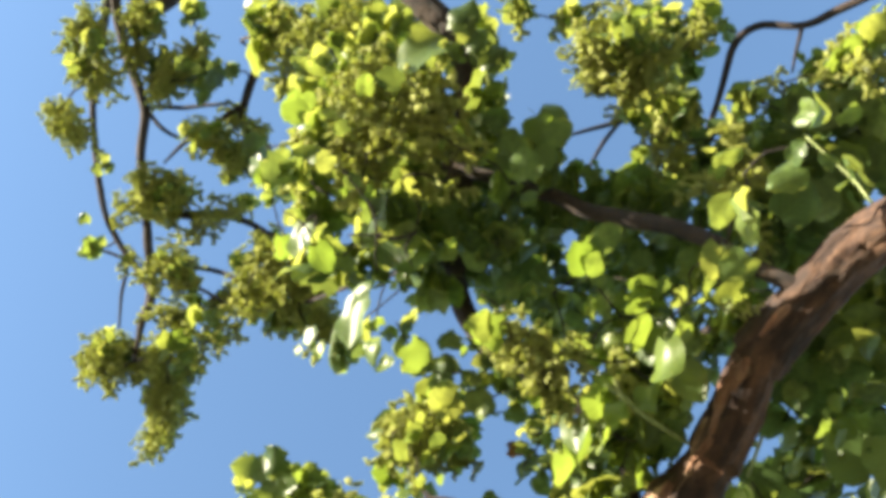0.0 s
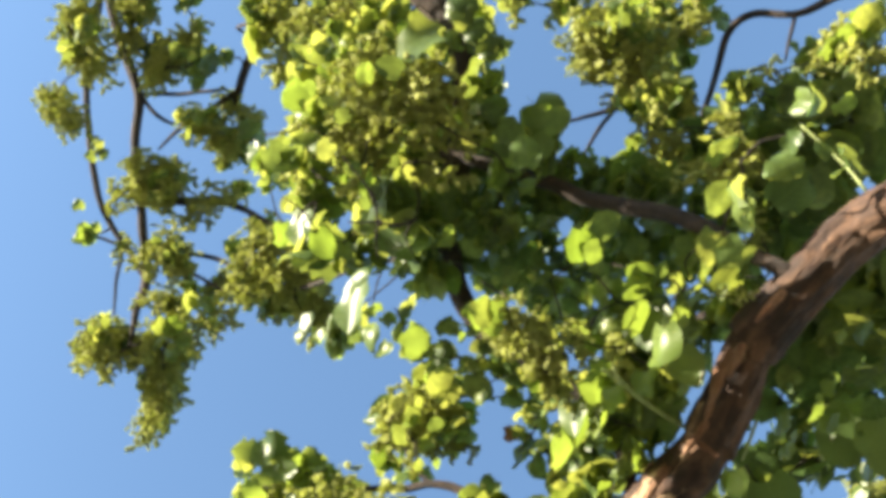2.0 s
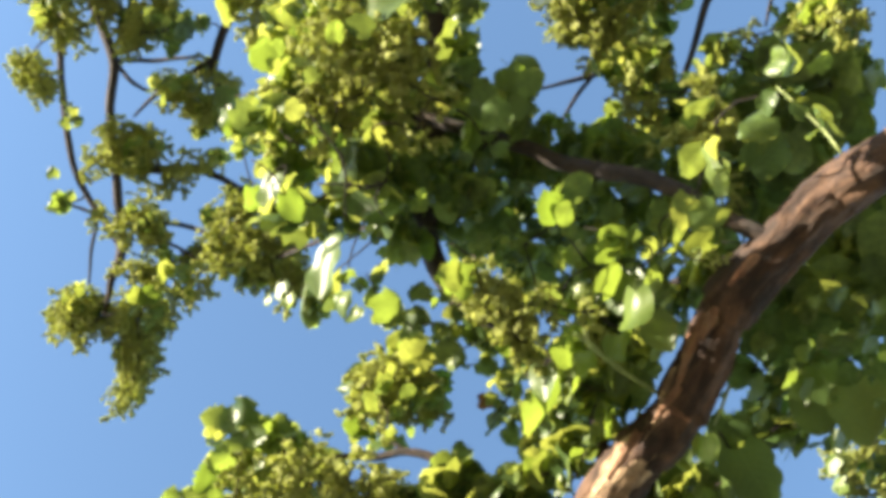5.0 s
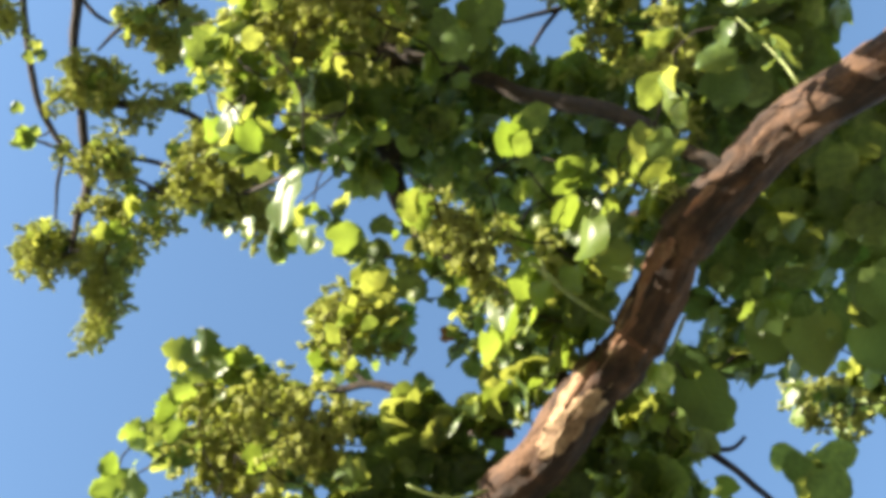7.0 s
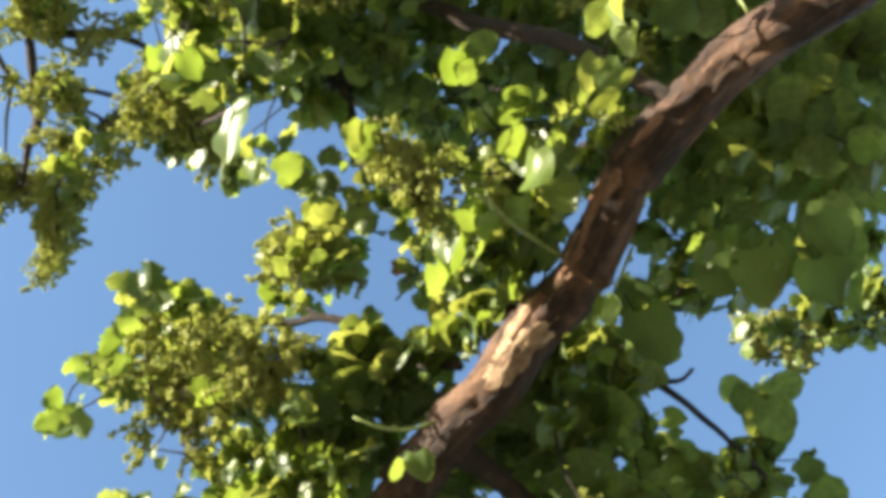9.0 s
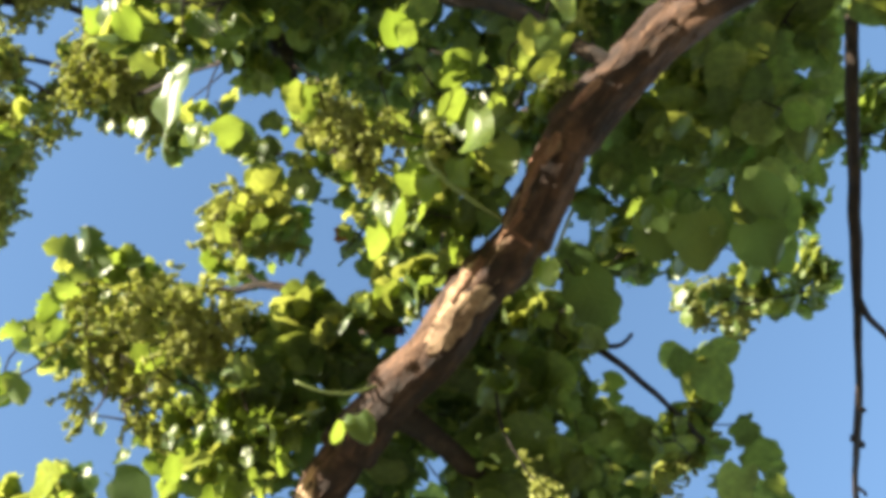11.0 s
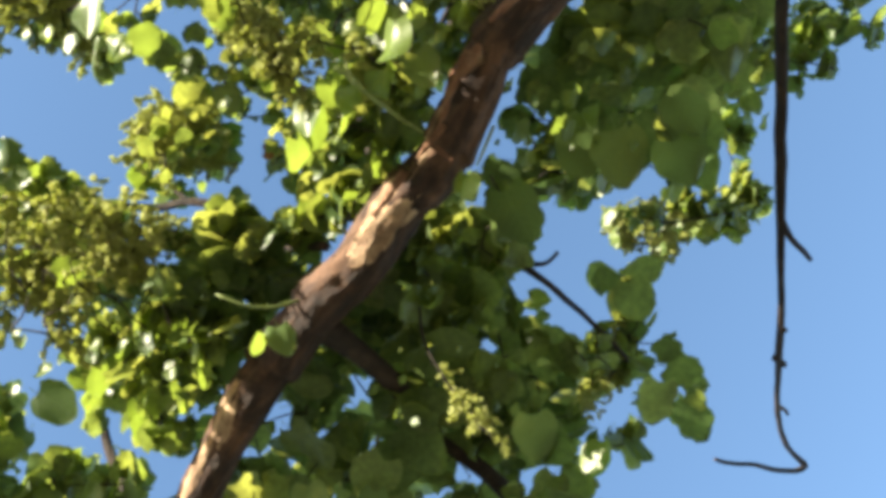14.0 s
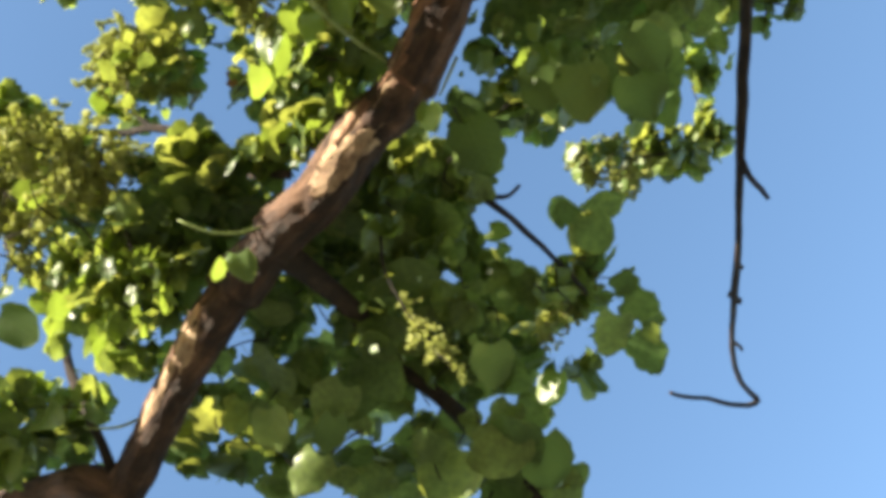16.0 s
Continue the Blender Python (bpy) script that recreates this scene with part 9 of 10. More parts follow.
spray((-1.333, -0.267, 6.360), (0.114, 0.076, 0.091), 9, 0.1, 0.2)
spray((-1.130, -0.189, 6.360), (0.089, 0.063, 0.071), 7, 0.1, 0.2)
spray((-1.487, 0.035, 6.330), (0.101, 0.076, 0.081), 8, 0.1, 0.2)
spray((-1.464, 0.339, 6.306), (0.089, 0.089, 0.071), 8, 0.1, 0.2)
spray((-1.338, 0.517, 6.295), (0.089, 0.076, 0.071), 8, 0.1, 0.2)
spray((-1.770, 0.665, 6.270), (0.063, 0.051, 0.051), 6, 0.1, 0.2)
spray((-1.466, 0.718, 6.275), (0.089, 0.076, 0.071), 8, 0.1, 0.2)
spray((-1.159, 0.342, 6.315), (0.089, 0.076, 0.071), 8, 0.1, 0.2)
spray((-1.888, -0.651, 6.374), (0.076, 0.101, 0.081), 7, 0.1, 0.2)

# lower cluster: drooping plumes with leaves above them
panicles((-0.635, 0.953, 4.290), (0.044, 0.051, 0.050), 5, 0.17)
panicles((-0.576, 1.038, 4.267), (0.051, 0.059, 0.050), 6, 0.17)
panicles((-0.620, 1.124, 4.249), (0.044, 0.044, 0.050), 4, 0.17)
panicles((-0.532, 1.137, 4.242), (0.051, 0.051, 0.050), 5, 0.17)
panicles((-0.474, 0.951, 4.283), (0.059, 0.059, 0.050), 5, 0.17)
panicles((-0.503, 0.837, 4.311), (0.051, 0.037, 0.050), 4, 0.17)
panicles((-0.400, 0.864, 4.300), (0.051, 0.044, 0.050), 4, 0.17)
panicles((-0.415, 1.036, 4.260), (0.051, 0.059, 0.050), 5, 0.17)
panicles((-0.327, 0.949, 4.277), (0.051, 0.059, 0.050), 5, 0.17)
panicles((-0.341, 1.064, 4.251), (0.044, 0.051, 0.050), 4, 0.17)
panicles((-0.298, 0.849, 4.299), (0.044, 0.037, 0.050), 3, 0.17)
panicles((-0.473, 1.208, 4.223), (0.037, 0.029, 0.050), 3, 0.17)
panicles((-0.288, 0.959, 4.447), (0.039, 0.031, 0.050), 3, 0.15)
panicles((-0.241, 0.943, 4.449), (0.023, 0.039, 0.050), 2, 0.15)
spray((-0.635, 0.768, 4.456), (0.054, 0.034, 0.050), 7, 0.1, 0.35)
spray((-0.558, 0.790, 4.447), (0.046, 0.031, 0.050), 5, 0.1, 0.35)
spray((-0.681, 0.814, 4.447), (0.038, 0.023, 0.050), 4, 0.1, 0.35)
spray((-0.696, 0.918, 4.423), (0.046, 0.046, 0.050), 6, 0.1, 0.35)
spray((-0.803, 0.979, 4.414), (0.038, 0.031, 0.050), 3, 0.1, 0.35)
spray((-0.848, 1.069, 4.395), (0.038, 0.038, 0.050), 3, 0.1, 0.35)
spray((-0.772, 1.128, 4.378), (0.031, 0.031, 0.050), 2, 0.1, 0.35)
spray((-0.726, 1.023, 4.400), (0.038, 0.046, 0.050), 4, 0.1, 0.35)
spray((-0.066, 0.852, 4.360), (0.060, 0.038, 0.050), 6, 0.115, 0.0)
spray((-0.006, 0.924, 4.340), (0.068, 0.060, 0.054), 7, 0.115, 0.0)
spray((-0.111, 0.999, 4.328), (0.075, 0.060, 0.060), 8, 0.115, 0.0)
spray((-0.186, 1.088, 4.310), (0.068, 0.060, 0.054), 7, 0.115, 0.0)
spray((0.025, 1.027, 4.315), (0.060, 0.060, 0.050), 6, 0.115, 0.0)
spray((-0.065, 1.116, 4.298), (0.068, 0.060, 0.054), 7, 0.115, 0.0)
spray((-0.246, 1.059, 4.320), (0.060, 0.060, 0.050), 6, 0.115, 0.0)
spray((-0.321, 1.192, 4.292), (0.060, 0.045, 0.050), 5, 0.115, 0.0)
spray((-0.156, 1.190, 4.285), (0.060, 0.045, 0.050), 5, 0.115, 0.0)

# shaded leaves deeper in the crown
spray((-0.258, -0.450, 5.053), (0.080, 0.080, 0.064), 5, 0.125, 0.05)
spray((-0.441, -0.336, 5.038), (0.080, 0.080, 0.064), 5, 0.125, 0.05)
spray((-0.289, -0.372, 5.046), (0.080, 0.080, 0.064), 5, 0.125, 0.05)
spray((-0.096, -0.323, 5.048), (0.080, 0.080, 0.064), 5, 0.125, 0.05)
spray((1.073, -0.287, 5.081), (0.080, 0.080, 0.064), 5, 0.125, 0.05)
spray((1.186, -0.309, 5.087), (0.080, 0.080, 0.064), 5, 0.125, 0.05)
spray((-0.538, -0.195, 5.024), (0.080, 0.080, 0.064), 5, 0.125, 0.05)
spray((-0.447, -0.183, 5.026), (0.080, 0.080, 0.064), 5, 0.125, 0.05)
spray((-0.254, -0.170, 5.030), (0.080, 0.080, 0.064), 5, 0.125, 0.05)
spray((-0.137, -0.189, 5.036), (0.080, 0.080, 0.064), 5, 0.125, 0.05)
spray((0.739, -0.204, 5.064), (0.080, 0.080, 0.064), 5, 0.125, 0.05)
spray((0.894, -0.132, 5.063), (0.080, 0.080, 0.064), 5, 0.125, 0.05)
spray((1.063, -0.169, 5.071), (0.080, 0.080, 0.064), 5, 0.125, 0.05)
spray((1.216, -0.194, 5.078), (0.080, 0.080, 0.064), 5, 0.125, 0.05)
spray((-0.557, -0.046, 5.011), (0.080, 0.080, 0.064), 5, 0.125, 0.05)
spray((-0.439, -0.038, 5.014), (0.080, 0.080, 0.064), 5, 0.125, 0.05)
spray((-0.233, -0.083, 5.024), (0.080, 0.080, 0.064), 5, 0.125, 0.05)
spray((-0.102, -0.011, 5.022), (0.080, 0.080, 0.064), 5, 0.125, 0.05)
spray((0.053, -0.015, 5.027), (0.080, 0.080, 0.064), 5, 0.125, 0.05)
spray((0.191, -0.033, 5.033), (0.080, 0.080, 0.064), 5, 0.125, 0.05)
spray((0.315, -0.041, 5.038), (0.080, 0.080, 0.064), 5, 0.125, 0.05)
spray((0.417, -0.000, 5.037), (0.080, 0.080, 0.064), 5, 0.125, 0.05)
spray((0.607, -0.057, 5.048), (0.080, 0.080, 0.064), 5, 0.125, 0.05)
spray((0.747, -0.032, 5.050), (0.080, 0.080, 0.064), 5, 0.125, 0.05)
spray((0.880, -0.041, 5.055), (0.080, 0.080, 0.064), 5, 0.125, 0.05)
spray((1.042, -0.016, 5.058), (0.080, 0.080, 0.064), 5, 0.125, 0.05)
spray((1.193, -0.029, 5.064), (0.080, 0.080, 0.064), 5, 0.125, 0.05)
spray((-0.593, 0.110, 4.997), (0.080, 0.080, 0.064), 5, 0.125, 0.05)
spray((-0.389, 0.130, 5.002), (0.080, 0.080, 0.064), 5, 0.125, 0.05)
spray((-0.249, 0.133, 5.006), (0.080, 0.080, 0.064), 5, 0.125, 0.05)
spray((-0.151, 0.136, 5.009), (0.080, 0.080, 0.064), 5, 0.125, 0.05)
spray((0.032, 0.072, 5.019), (0.080, 0.080, 0.064), 5, 0.125, 0.05)
spray((0.121, 0.068, 5.023), (0.080, 0.080, 0.064), 5, 0.125, 0.05)
spray((0.331, 0.090, 5.027), (0.080, 0.080, 0.064), 5, 0.125, 0.05)
spray((0.420, 0.123, 5.027), (0.080, 0.080, 0.064), 5, 0.125, 0.05)
spray((0.588, 0.076, 5.036), (0.080, 0.080, 0.064), 5, 0.125, 0.05)
spray((0.717, 0.117, 5.037), (0.080, 0.080, 0.064), 5, 0.125, 0.05)
spray((0.863, 0.096, 5.043), (0.080, 0.080, 0.064), 5, 0.125, 0.05)
spray((1.056, 0.115, 5.048), (0.080, 0.080, 0.064), 5, 0.125, 0.05)
spray((-0.574, 0.221, 4.988), (0.080, 0.080, 0.064), 5, 0.125, 0.05)
spray((-0.456, 0.284, 4.987), (0.080, 0.080, 0.064), 5, 0.125, 0.05)
spray((-0.275, 0.226, 4.997), (0.080, 0.080, 0.064), 5, 0.125, 0.05)
spray((-0.121, 0.280, 4.998), (0.080, 0.080, 0.064), 5, 0.125, 0.05)
spray((-0.025, 0.212, 5.006), (0.080, 0.080, 0.064), 5, 0.125, 0.05)
spray((0.131, 0.275, 5.006), (0.080, 0.080, 0.064), 5, 0.125, 0.05)
spray((0.278, 0.274, 5.010), (0.080, 0.080, 0.064), 5, 0.125, 0.05)
spray((0.470, 0.262, 5.017), (0.080, 0.080, 0.064), 5, 0.125, 0.05)
spray((0.575, 0.301, 5.018), (0.080, 0.080, 0.064), 5, 0.125, 0.05)
spray((0.770, 0.263, 5.027), (0.080, 0.080, 0.064), 5, 0.125, 0.05)
spray((0.867, 0.275, 5.029), (0.080, 0.080, 0.064), 5, 0.125, 0.05)
spray((-0.293, 0.434, 4.980), (0.080, 0.080, 0.064), 5, 0.125, 0.05)
spray((-0.109, 0.391, 4.989), (0.080, 0.080, 0.064), 5, 0.125, 0.05)
spray((-0.006, 0.355, 4.995), (0.080, 0.080, 0.064), 5, 0.125, 0.05)
spray((0.194, 0.361, 5.001), (0.080, 0.080, 0.064), 5, 0.125, 0.05)
spray((0.334, 0.442, 4.998), (0.080, 0.080, 0.064), 5, 0.125, 0.05)
spray((0.458, 0.374, 5.008), (0.080, 0.080, 0.064), 5, 0.125, 0.05)
spray((0.631, 0.447, 5.007), (0.080, 0.080, 0.064), 5, 0.125, 0.05)
spray((0.762, 0.406, 5.015), (0.080, 0.080, 0.064), 5, 0.125, 0.05)
spray((0.056, 0.570, 4.979), (0.080, 0.080, 0.064), 5, 0.125, 0.05)
spray((0.146, 0.520, 4.986), (0.080, 0.080, 0.064), 5, 0.125, 0.05)
spray((0.320, 0.576, 4.987), (0.080, 0.080, 0.064), 5, 0.125, 0.05)
spray((0.490, 0.536, 4.995), (0.080, 0.080, 0.064), 5, 0.125, 0.05)
spray((0.630, 0.567, 4.997), (0.080, 0.080, 0.064), 5, 0.125, 0.05)
spray((0.125, 0.651, 4.975), (0.080, 0.080, 0.064), 5, 0.125, 0.05)
spray((0.268, 0.725, 4.973), (0.080, 0.080, 0.064), 5, 0.125, 0.05)
spray((0.476, 0.723, 4.980), (0.080, 0.080, 0.064), 5, 0.125, 0.05)
spray((0.582, 0.706, 4.984), (0.080, 0.080, 0.064), 5, 0.125, 0.05)
spray((0.200, 0.830, 4.962), (0.080, 0.080, 0.064), 5, 0.125, 0.05)
spray((0.271, 0.808, 4.966), (0.080, 0.080, 0.064), 5, 0.125, 0.05)
spray((0.672, 0.944, 4.704), (0.086, 0.086, 0.069), 2, 0.115, 0.02, level=True)
spray((0.505, 1.072, 4.688), (0.086, 0.086, 0.069), 3, 0.115, 0.02, level=True)
spray((0.391, 1.268, 4.649), (0.086, 0.086, 0.069), 3, 0.115, 0.02, level=True)
spray((0.531, 1.274, 4.633), (0.086, 0.086, 0.069), 3, 0.115, 0.02, level=True)
spray((0.687, 1.260, 4.622), (0.086, 0.086, 0.069), 3, 0.115, 0.02, level=True)
spray((0.803, 1.274, 4.607), (0.086, 0.086, 0.069), 3, 0.115, 0.02, level=True)
spray((0.200, 1.435, 4.625), (0.086, 0.086, 0.069), 3, 0.115, 0.02, level=True)
spray((0.496, 1.423, 4.599), (0.086, 0.086, 0.069), 3, 0.115, 0.02, level=True)
spray((0.701, 1.380, 4.590), (0.086, 0.086, 0.069), 3, 0.115, 0.02, level=True)
spray((0.824, 1.418, 4.568), (0.086, 0.086, 0.069), 3, 0.115, 0.02, level=True)
spray((0.991, 1.373, 4.563), (0.086, 0.086, 0.069), 3, 0.115, 0.02, level=True)
spray((1.099, 1.357, 4.556), (0.086, 0.086, 0.069), 3, 0.115, 0.02, level=True)
spray((0.553, 1.555, 4.560), (0.086, 0.086, 0.069), 3, 0.115, 0.02, level=True)
spray((0.664, 1.535, 4.554), (0.086, 0.086, 0.069), 3, 0.115, 0.02, level=True)
spray((0.831, 1.537, 4.537), (0.086, 0.086, 0.069), 3, 0.115, 0.02, level=True)
spray((0.954, 1.499, 4.534), (0.086, 0.086, 0.069), 3, 0.115, 0.02, level=True)
spray((0.604, 0.328, 4.343), (0.051, 0.065, 0.052), 6, 0.1, 0.3)
spray((0.669, 0.241, 4.354), (0.044, 0.044, 0.050), 5, 0.1, 0.3)
spray((0.553, 0.385, 4.335), (0.036, 0.051, 0.050), 5, 0.1, 0.3)
spray((0.461, 0.098, 4.825), (0.101, 0.059, 0.081), 9, 0.11, 0.05)
spray((0.360, 0.047, 4.830), (0.068, 0.051, 0.054), 6, 0.11, 0.05)
spray((0.563, 0.165, 4.817), (0.068, 0.051, 0.054), 6, 0.11, 0.05)

# outer leaves beside the bare twig
spray((1.975, 0.609, 5.947), (0.067, 0.067, 0.053), 8, 0.11, 0.5)
spray((2.022, 0.516, 5.970), (0.059, 0.059, 0.050), 6, 0.11, 0.5)
spray((2.152, 0.590, 5.931), (0.083, 0.083, 0.067), 9, 0.11, 0.5)
spray((2.246, 0.461, 5.959), (0.107, 0.067, 0.086), 10, 0.11, 0.5)
spray((2.364, 0.423, 5.956), (0.095, 0.052, 0.076), 8, 0.11, 0.5)
spray((2.470, 0.430, 5.941), (0.048, 0.059, 0.050), 5, 0.11, 0.5)
spray((2.151, 0.443, 5.976), (0.095, 0.071, 0.076), 9, 0.11, 0.5)
spray((2.294, 0.607, 5.908), (0.052, 0.052, 0.050), 5, 0.11, 0.5)
spray((2.153, 0.692, 5.899), (0.036, 0.029, 0.050), 3, 0.11, 0.5)
spray((1.613, 0.745, 5.317), (0.052, 0.062, 0.050), 6, 0.085, 0.2)
spray((1.665, 0.811, 5.290), (0.052, 0.052, 0.050), 5, 0.085, 0.2)
spray((1.564, 1.002, 5.244), (0.062, 0.052, 0.050), 6, 0.085, 0.2)
spray((1.645, 0.979, 5.241), (0.062, 0.052, 0.050), 6, 0.085, 0.2)
spray((1.738, 1.015, 5.218), (0.052, 0.045, 0.050), 5, 0.085, 0.2)
spray((1.503, 1.103, 5.220), (0.062, 0.052, 0.050), 6, 0.085, 0.2)
spray((1.616, 1.138, 5.195), (0.052, 0.037, 0.050), 5, 0.085, 0.2)
spray((1.707, 0.957, 5.240), (0.045, 0.037, 0.050), 4, 0.085, 0.2)
panicles((1.159, 0.915, 4.688), (0.061, 0.044, 0.050), 4, 0.12)
panicles((1.125, 0.975, 4.674), (0.044, 0.038, 0.050), 3, 0.12)
panicles((1.194, 0.989, 4.661), (0.044, 0.044, 0.050), 3, 0.12)
panicles((1.082, 0.960, 4.684), (0.031, 0.026, 0.050), 2, 0.12)
panicles((0.923, 1.288, 4.391), (0.049, 0.049, 0.050), 2, 0.13)
panicles((1.005, 1.316, 4.372), (0.057, 0.049, 0.050), 2, 0.13)
panicles((0.956, 1.381, 4.359), (0.041, 0.041, 0.050), 2, 0.13)
panicles((0.536, 1.216, 3.829), (0.020, 0.020, 0.050), 1, 0.075)
panicles((0.580, 1.252, 3.813), (0.020, 0.020, 0.050), 1, 0.075)
spray((-0.345, 1.204, 4.206), (0.041, 0.041, 0.050), 5, 0.085, 0.55)
spray((-0.280, 1.174, 4.207), (0.041, 0.036, 0.050), 5, 0.085, 0.55)
spray((-0.201, 1.150, 4.205), (0.046, 0.041, 0.050), 6, 0.085, 0.55)
spray((-0.128, 1.168, 4.190), (0.041, 0.041, 0.050), 5, 0.085, 0.55)
spray((-0.157, 1.245, 4.170), (0.046, 0.041, 0.050), 5, 0.085, 0.55)
spray((-0.258, 1.284, 4.170), (0.041, 0.041, 0.050), 5, 0.085, 0.55)
spray((-0.071, 1.110, 4.201), (0.032, 0.032, 0.050), 4, 0.085, 0.55)
spray((-0.301, 1.244, 4.188), (0.041, 0.041, 0.050), 5, 0.085, 0.55)

# leaves that close the gap above the bough
spray((0.182, 0.844, 4.359), (0.038, 0.060, 0.050), 4, 0.1, 0.1)
spray((0.227, 0.799, 4.367), (0.038, 0.045, 0.050), 4, 0.1, 0.1)
spray((0.152, 0.917, 4.341), (0.030, 0.045, 0.050), 3, 0.1, 0.1)

# leaves at the edge of the sky opening and beside the upper bough
spray((0.050, 0.715, 4.521), (0.035, 0.048, 0.050), 5, 0.09, 0.15)
spray((0.058, 0.793, 4.507), (0.035, 0.040, 0.050), 4, 0.09, 0.15)
spray((0.082, 0.653, 4.532), (0.035, 0.040, 0.050), 4, 0.09, 0.15)
spray((0.026, 0.754, 4.514), (0.020, 0.024, 0.050), 2, 0.09, 0.15)
spray((1.217, 0.031, 4.618), (0.070, 0.062, 0.056), 6, 0.11, 0.0, level=True)
spray((1.279, 0.122, 4.598), (0.062, 0.062, 0.050), 5, 0.11, 0.0, level=True)
spray((1.123, 0.138, 4.597), (0.047, 0.047, 0.050), 4, 0.11, 0.0, level=True)
spray((1.310, 0.000, 4.622), (0.047, 0.047, 0.050), 4, 0.11, 0.0, level=True)

# dark leaves close behind the bough
spray((1.003, 0.185, 4.570), (0.055, 0.055, 0.050), 4, 0.11, 0.0, level=True)
spray((0.925, 0.277, 4.552), (0.055, 0.055, 0.050), 4, 0.11, 0.0, level=True)
spray((0.832, 0.384, 4.531), (0.047, 0.055, 0.050), 4, 0.11, 0.0, level=True)
spray((0.754, 0.506, 4.506), (0.047, 0.055, 0.050), 4, 0.11, 0.0, level=True)
spray((0.708, 0.613, 4.484), (0.039, 0.047, 0.050), 3, 0.11, 0.0, level=True)
spray((0.879, 0.429, 4.519), (0.055, 0.055, 0.050), 4, 0.11, 0.0, level=True)
spray((1.034, 0.306, 4.541), (0.055, 0.055, 0.050), 4, 0.11, 0.0, level=True)

# sunlit young leaves beside the upper bough
spray((0.520, 0.231, 4.178), (0.030, 0.030, 0.050), 6, 0.07, 0.8)
spray((0.553, 0.277, 4.167), (0.030, 0.030, 0.050), 6, 0.07, 0.8)
spray((0.506, 0.317, 4.159), (0.030, 0.034, 0.050), 6, 0.07, 0.8)
spray((0.479, 0.357, 4.151), (0.020, 0.020, 0.050), 3, 0.07, 0.8)

# flat leaves added behind the bough to block sky light and deepen the crown's shade
spray((0.194, 1.529, 4.882), (0.150, 0.141, 0.120), 15, 0.15, 0, level=True)
spray((0.363, 1.630, 4.830), (0.150, 0.141, 0.120), 15, 0.15, 0, level=True)
spray((0.548, 1.479, 4.853), (0.150, 0.141, 0.120), 15, 0.15, 0, level=True)
spray((0.624, 1.691, 4.778), (0.150, 0.141, 0.120), 15, 0.15, 0, level=True)
spray((0.809, 1.576, 4.791), (0.150, 0.141, 0.120), 15, 0.15, 0, level=True)
spray((0.438, 1.806, 4.766), (0.150, 0.141, 0.120), 15, 0.15, 0, level=True)
spray((0.718, 1.848, 4.718), (0.150, 0.141, 0.120), 15, 0.15, 0, level=True)
spray((0.177, 1.816, 4.795), (0.150, 0.141, 0.120), 15, 0.15, 0, level=True)
spray((0.922, 1.732, 4.728), (0.150, 0.141, 0.120), 15, 0.15, 0, level=True)
spray((0.921, 1.499, 4.801), (0.150, 0.141, 0.120), 15, 0.15, 0, level=True)
spray((1.067, 0.165, 5.200), (0.150, 0.131, 0.120), 15, 0.15, 0, level=True)
spray((1.255, 0.274, 5.171), (0.150, 0.131, 0.120), 15, 0.15, 0, level=True)
spray((1.423, 0.163, 5.190), (0.150, 0.131, 0.120), 15, 0.15, 0, level=True)
spray((1.554, 0.309, 5.155), (0.150, 0.131, 0.120), 15, 0.15, 0, level=True)
spray((1.123, 0.477, 5.131), (0.150, 0.131, 0.120), 15, 0.15, 0, level=True)
spray((1.311, 0.512, 5.117), (0.150, 0.131, 0.120), 15, 0.15, 0, level=True)
spray((1.480, 0.548, 5.105), (0.150, 0.131, 0.120), 15, 0.15, 0, level=True)
spray((1.536, 0.108, 5.199), (0.150, 0.131, 0.120), 15, 0.15, 0, level=True)
spray((1.011, 0.514, 5.126), (0.150, 0.131, 0.120), 15, 0.15, 0, level=True)

# hidden leaves and plumes at the large flower head, added to block the sun
spray((-0.273, -0.109, 4.684), (0.060, 0.060, 0.060), 7, 0.11, 0, dense=True)
spray((-0.260, -0.109, 4.610), (0.060, 0.060, 0.060), 7, 0.11, 0, dense=True)
spray((-0.256, -0.166, 4.595), (0.060, 0.060, 0.060), 7, 0.11, 0, dense=True)
spray((-0.363, -0.006, 4.661), (0.060, 0.060, 0.060), 7, 0.11, 0, dense=True)
spray((-0.436, 0.013, 4.765), (0.060, 0.060, 0.060), 7, 0.11, 0, dense=True)
spray((-0.282, 0.015, 4.609), (0.060, 0.060, 0.060), 7, 0.11, 0, dense=True)
spray((-0.278, -0.035, 4.654), (0.060, 0.060, 0.060), 7, 0.11, 0, dense=True)
spray((-0.361, 0.040, 4.617), (0.060, 0.060, 0.060), 7, 0.11, 0, dense=True)
spray((-0.402, 0.080, 4.741), (0.060, 0.060, 0.060), 7, 0.11, 0, dense=True)
spray((-0.555, -0.082, 4.284), (0.060, 0.060, 0.060), 7, 0.11, 0, dense=True)
spray((-0.489, 0.139, 4.357), (0.060, 0.060, 0.060), 7, 0.11, 0, dense=True)
spray((-0.276, 0.140, 4.574), (0.060, 0.060, 0.060), 7, 0.11, 0, dense=True)
spray((-0.268, 0.097, 4.497), (0.060, 0.060, 0.060), 7, 0.11, 0, dense=True)
spray((-0.307, 0.028, 4.284), (0.060, 0.060, 0.060), 7, 0.11, 0, dense=True)
spray((-0.272, 0.162, 4.590), (0.060, 0.060, 0.060), 7, 0.11, 0, dense=True)
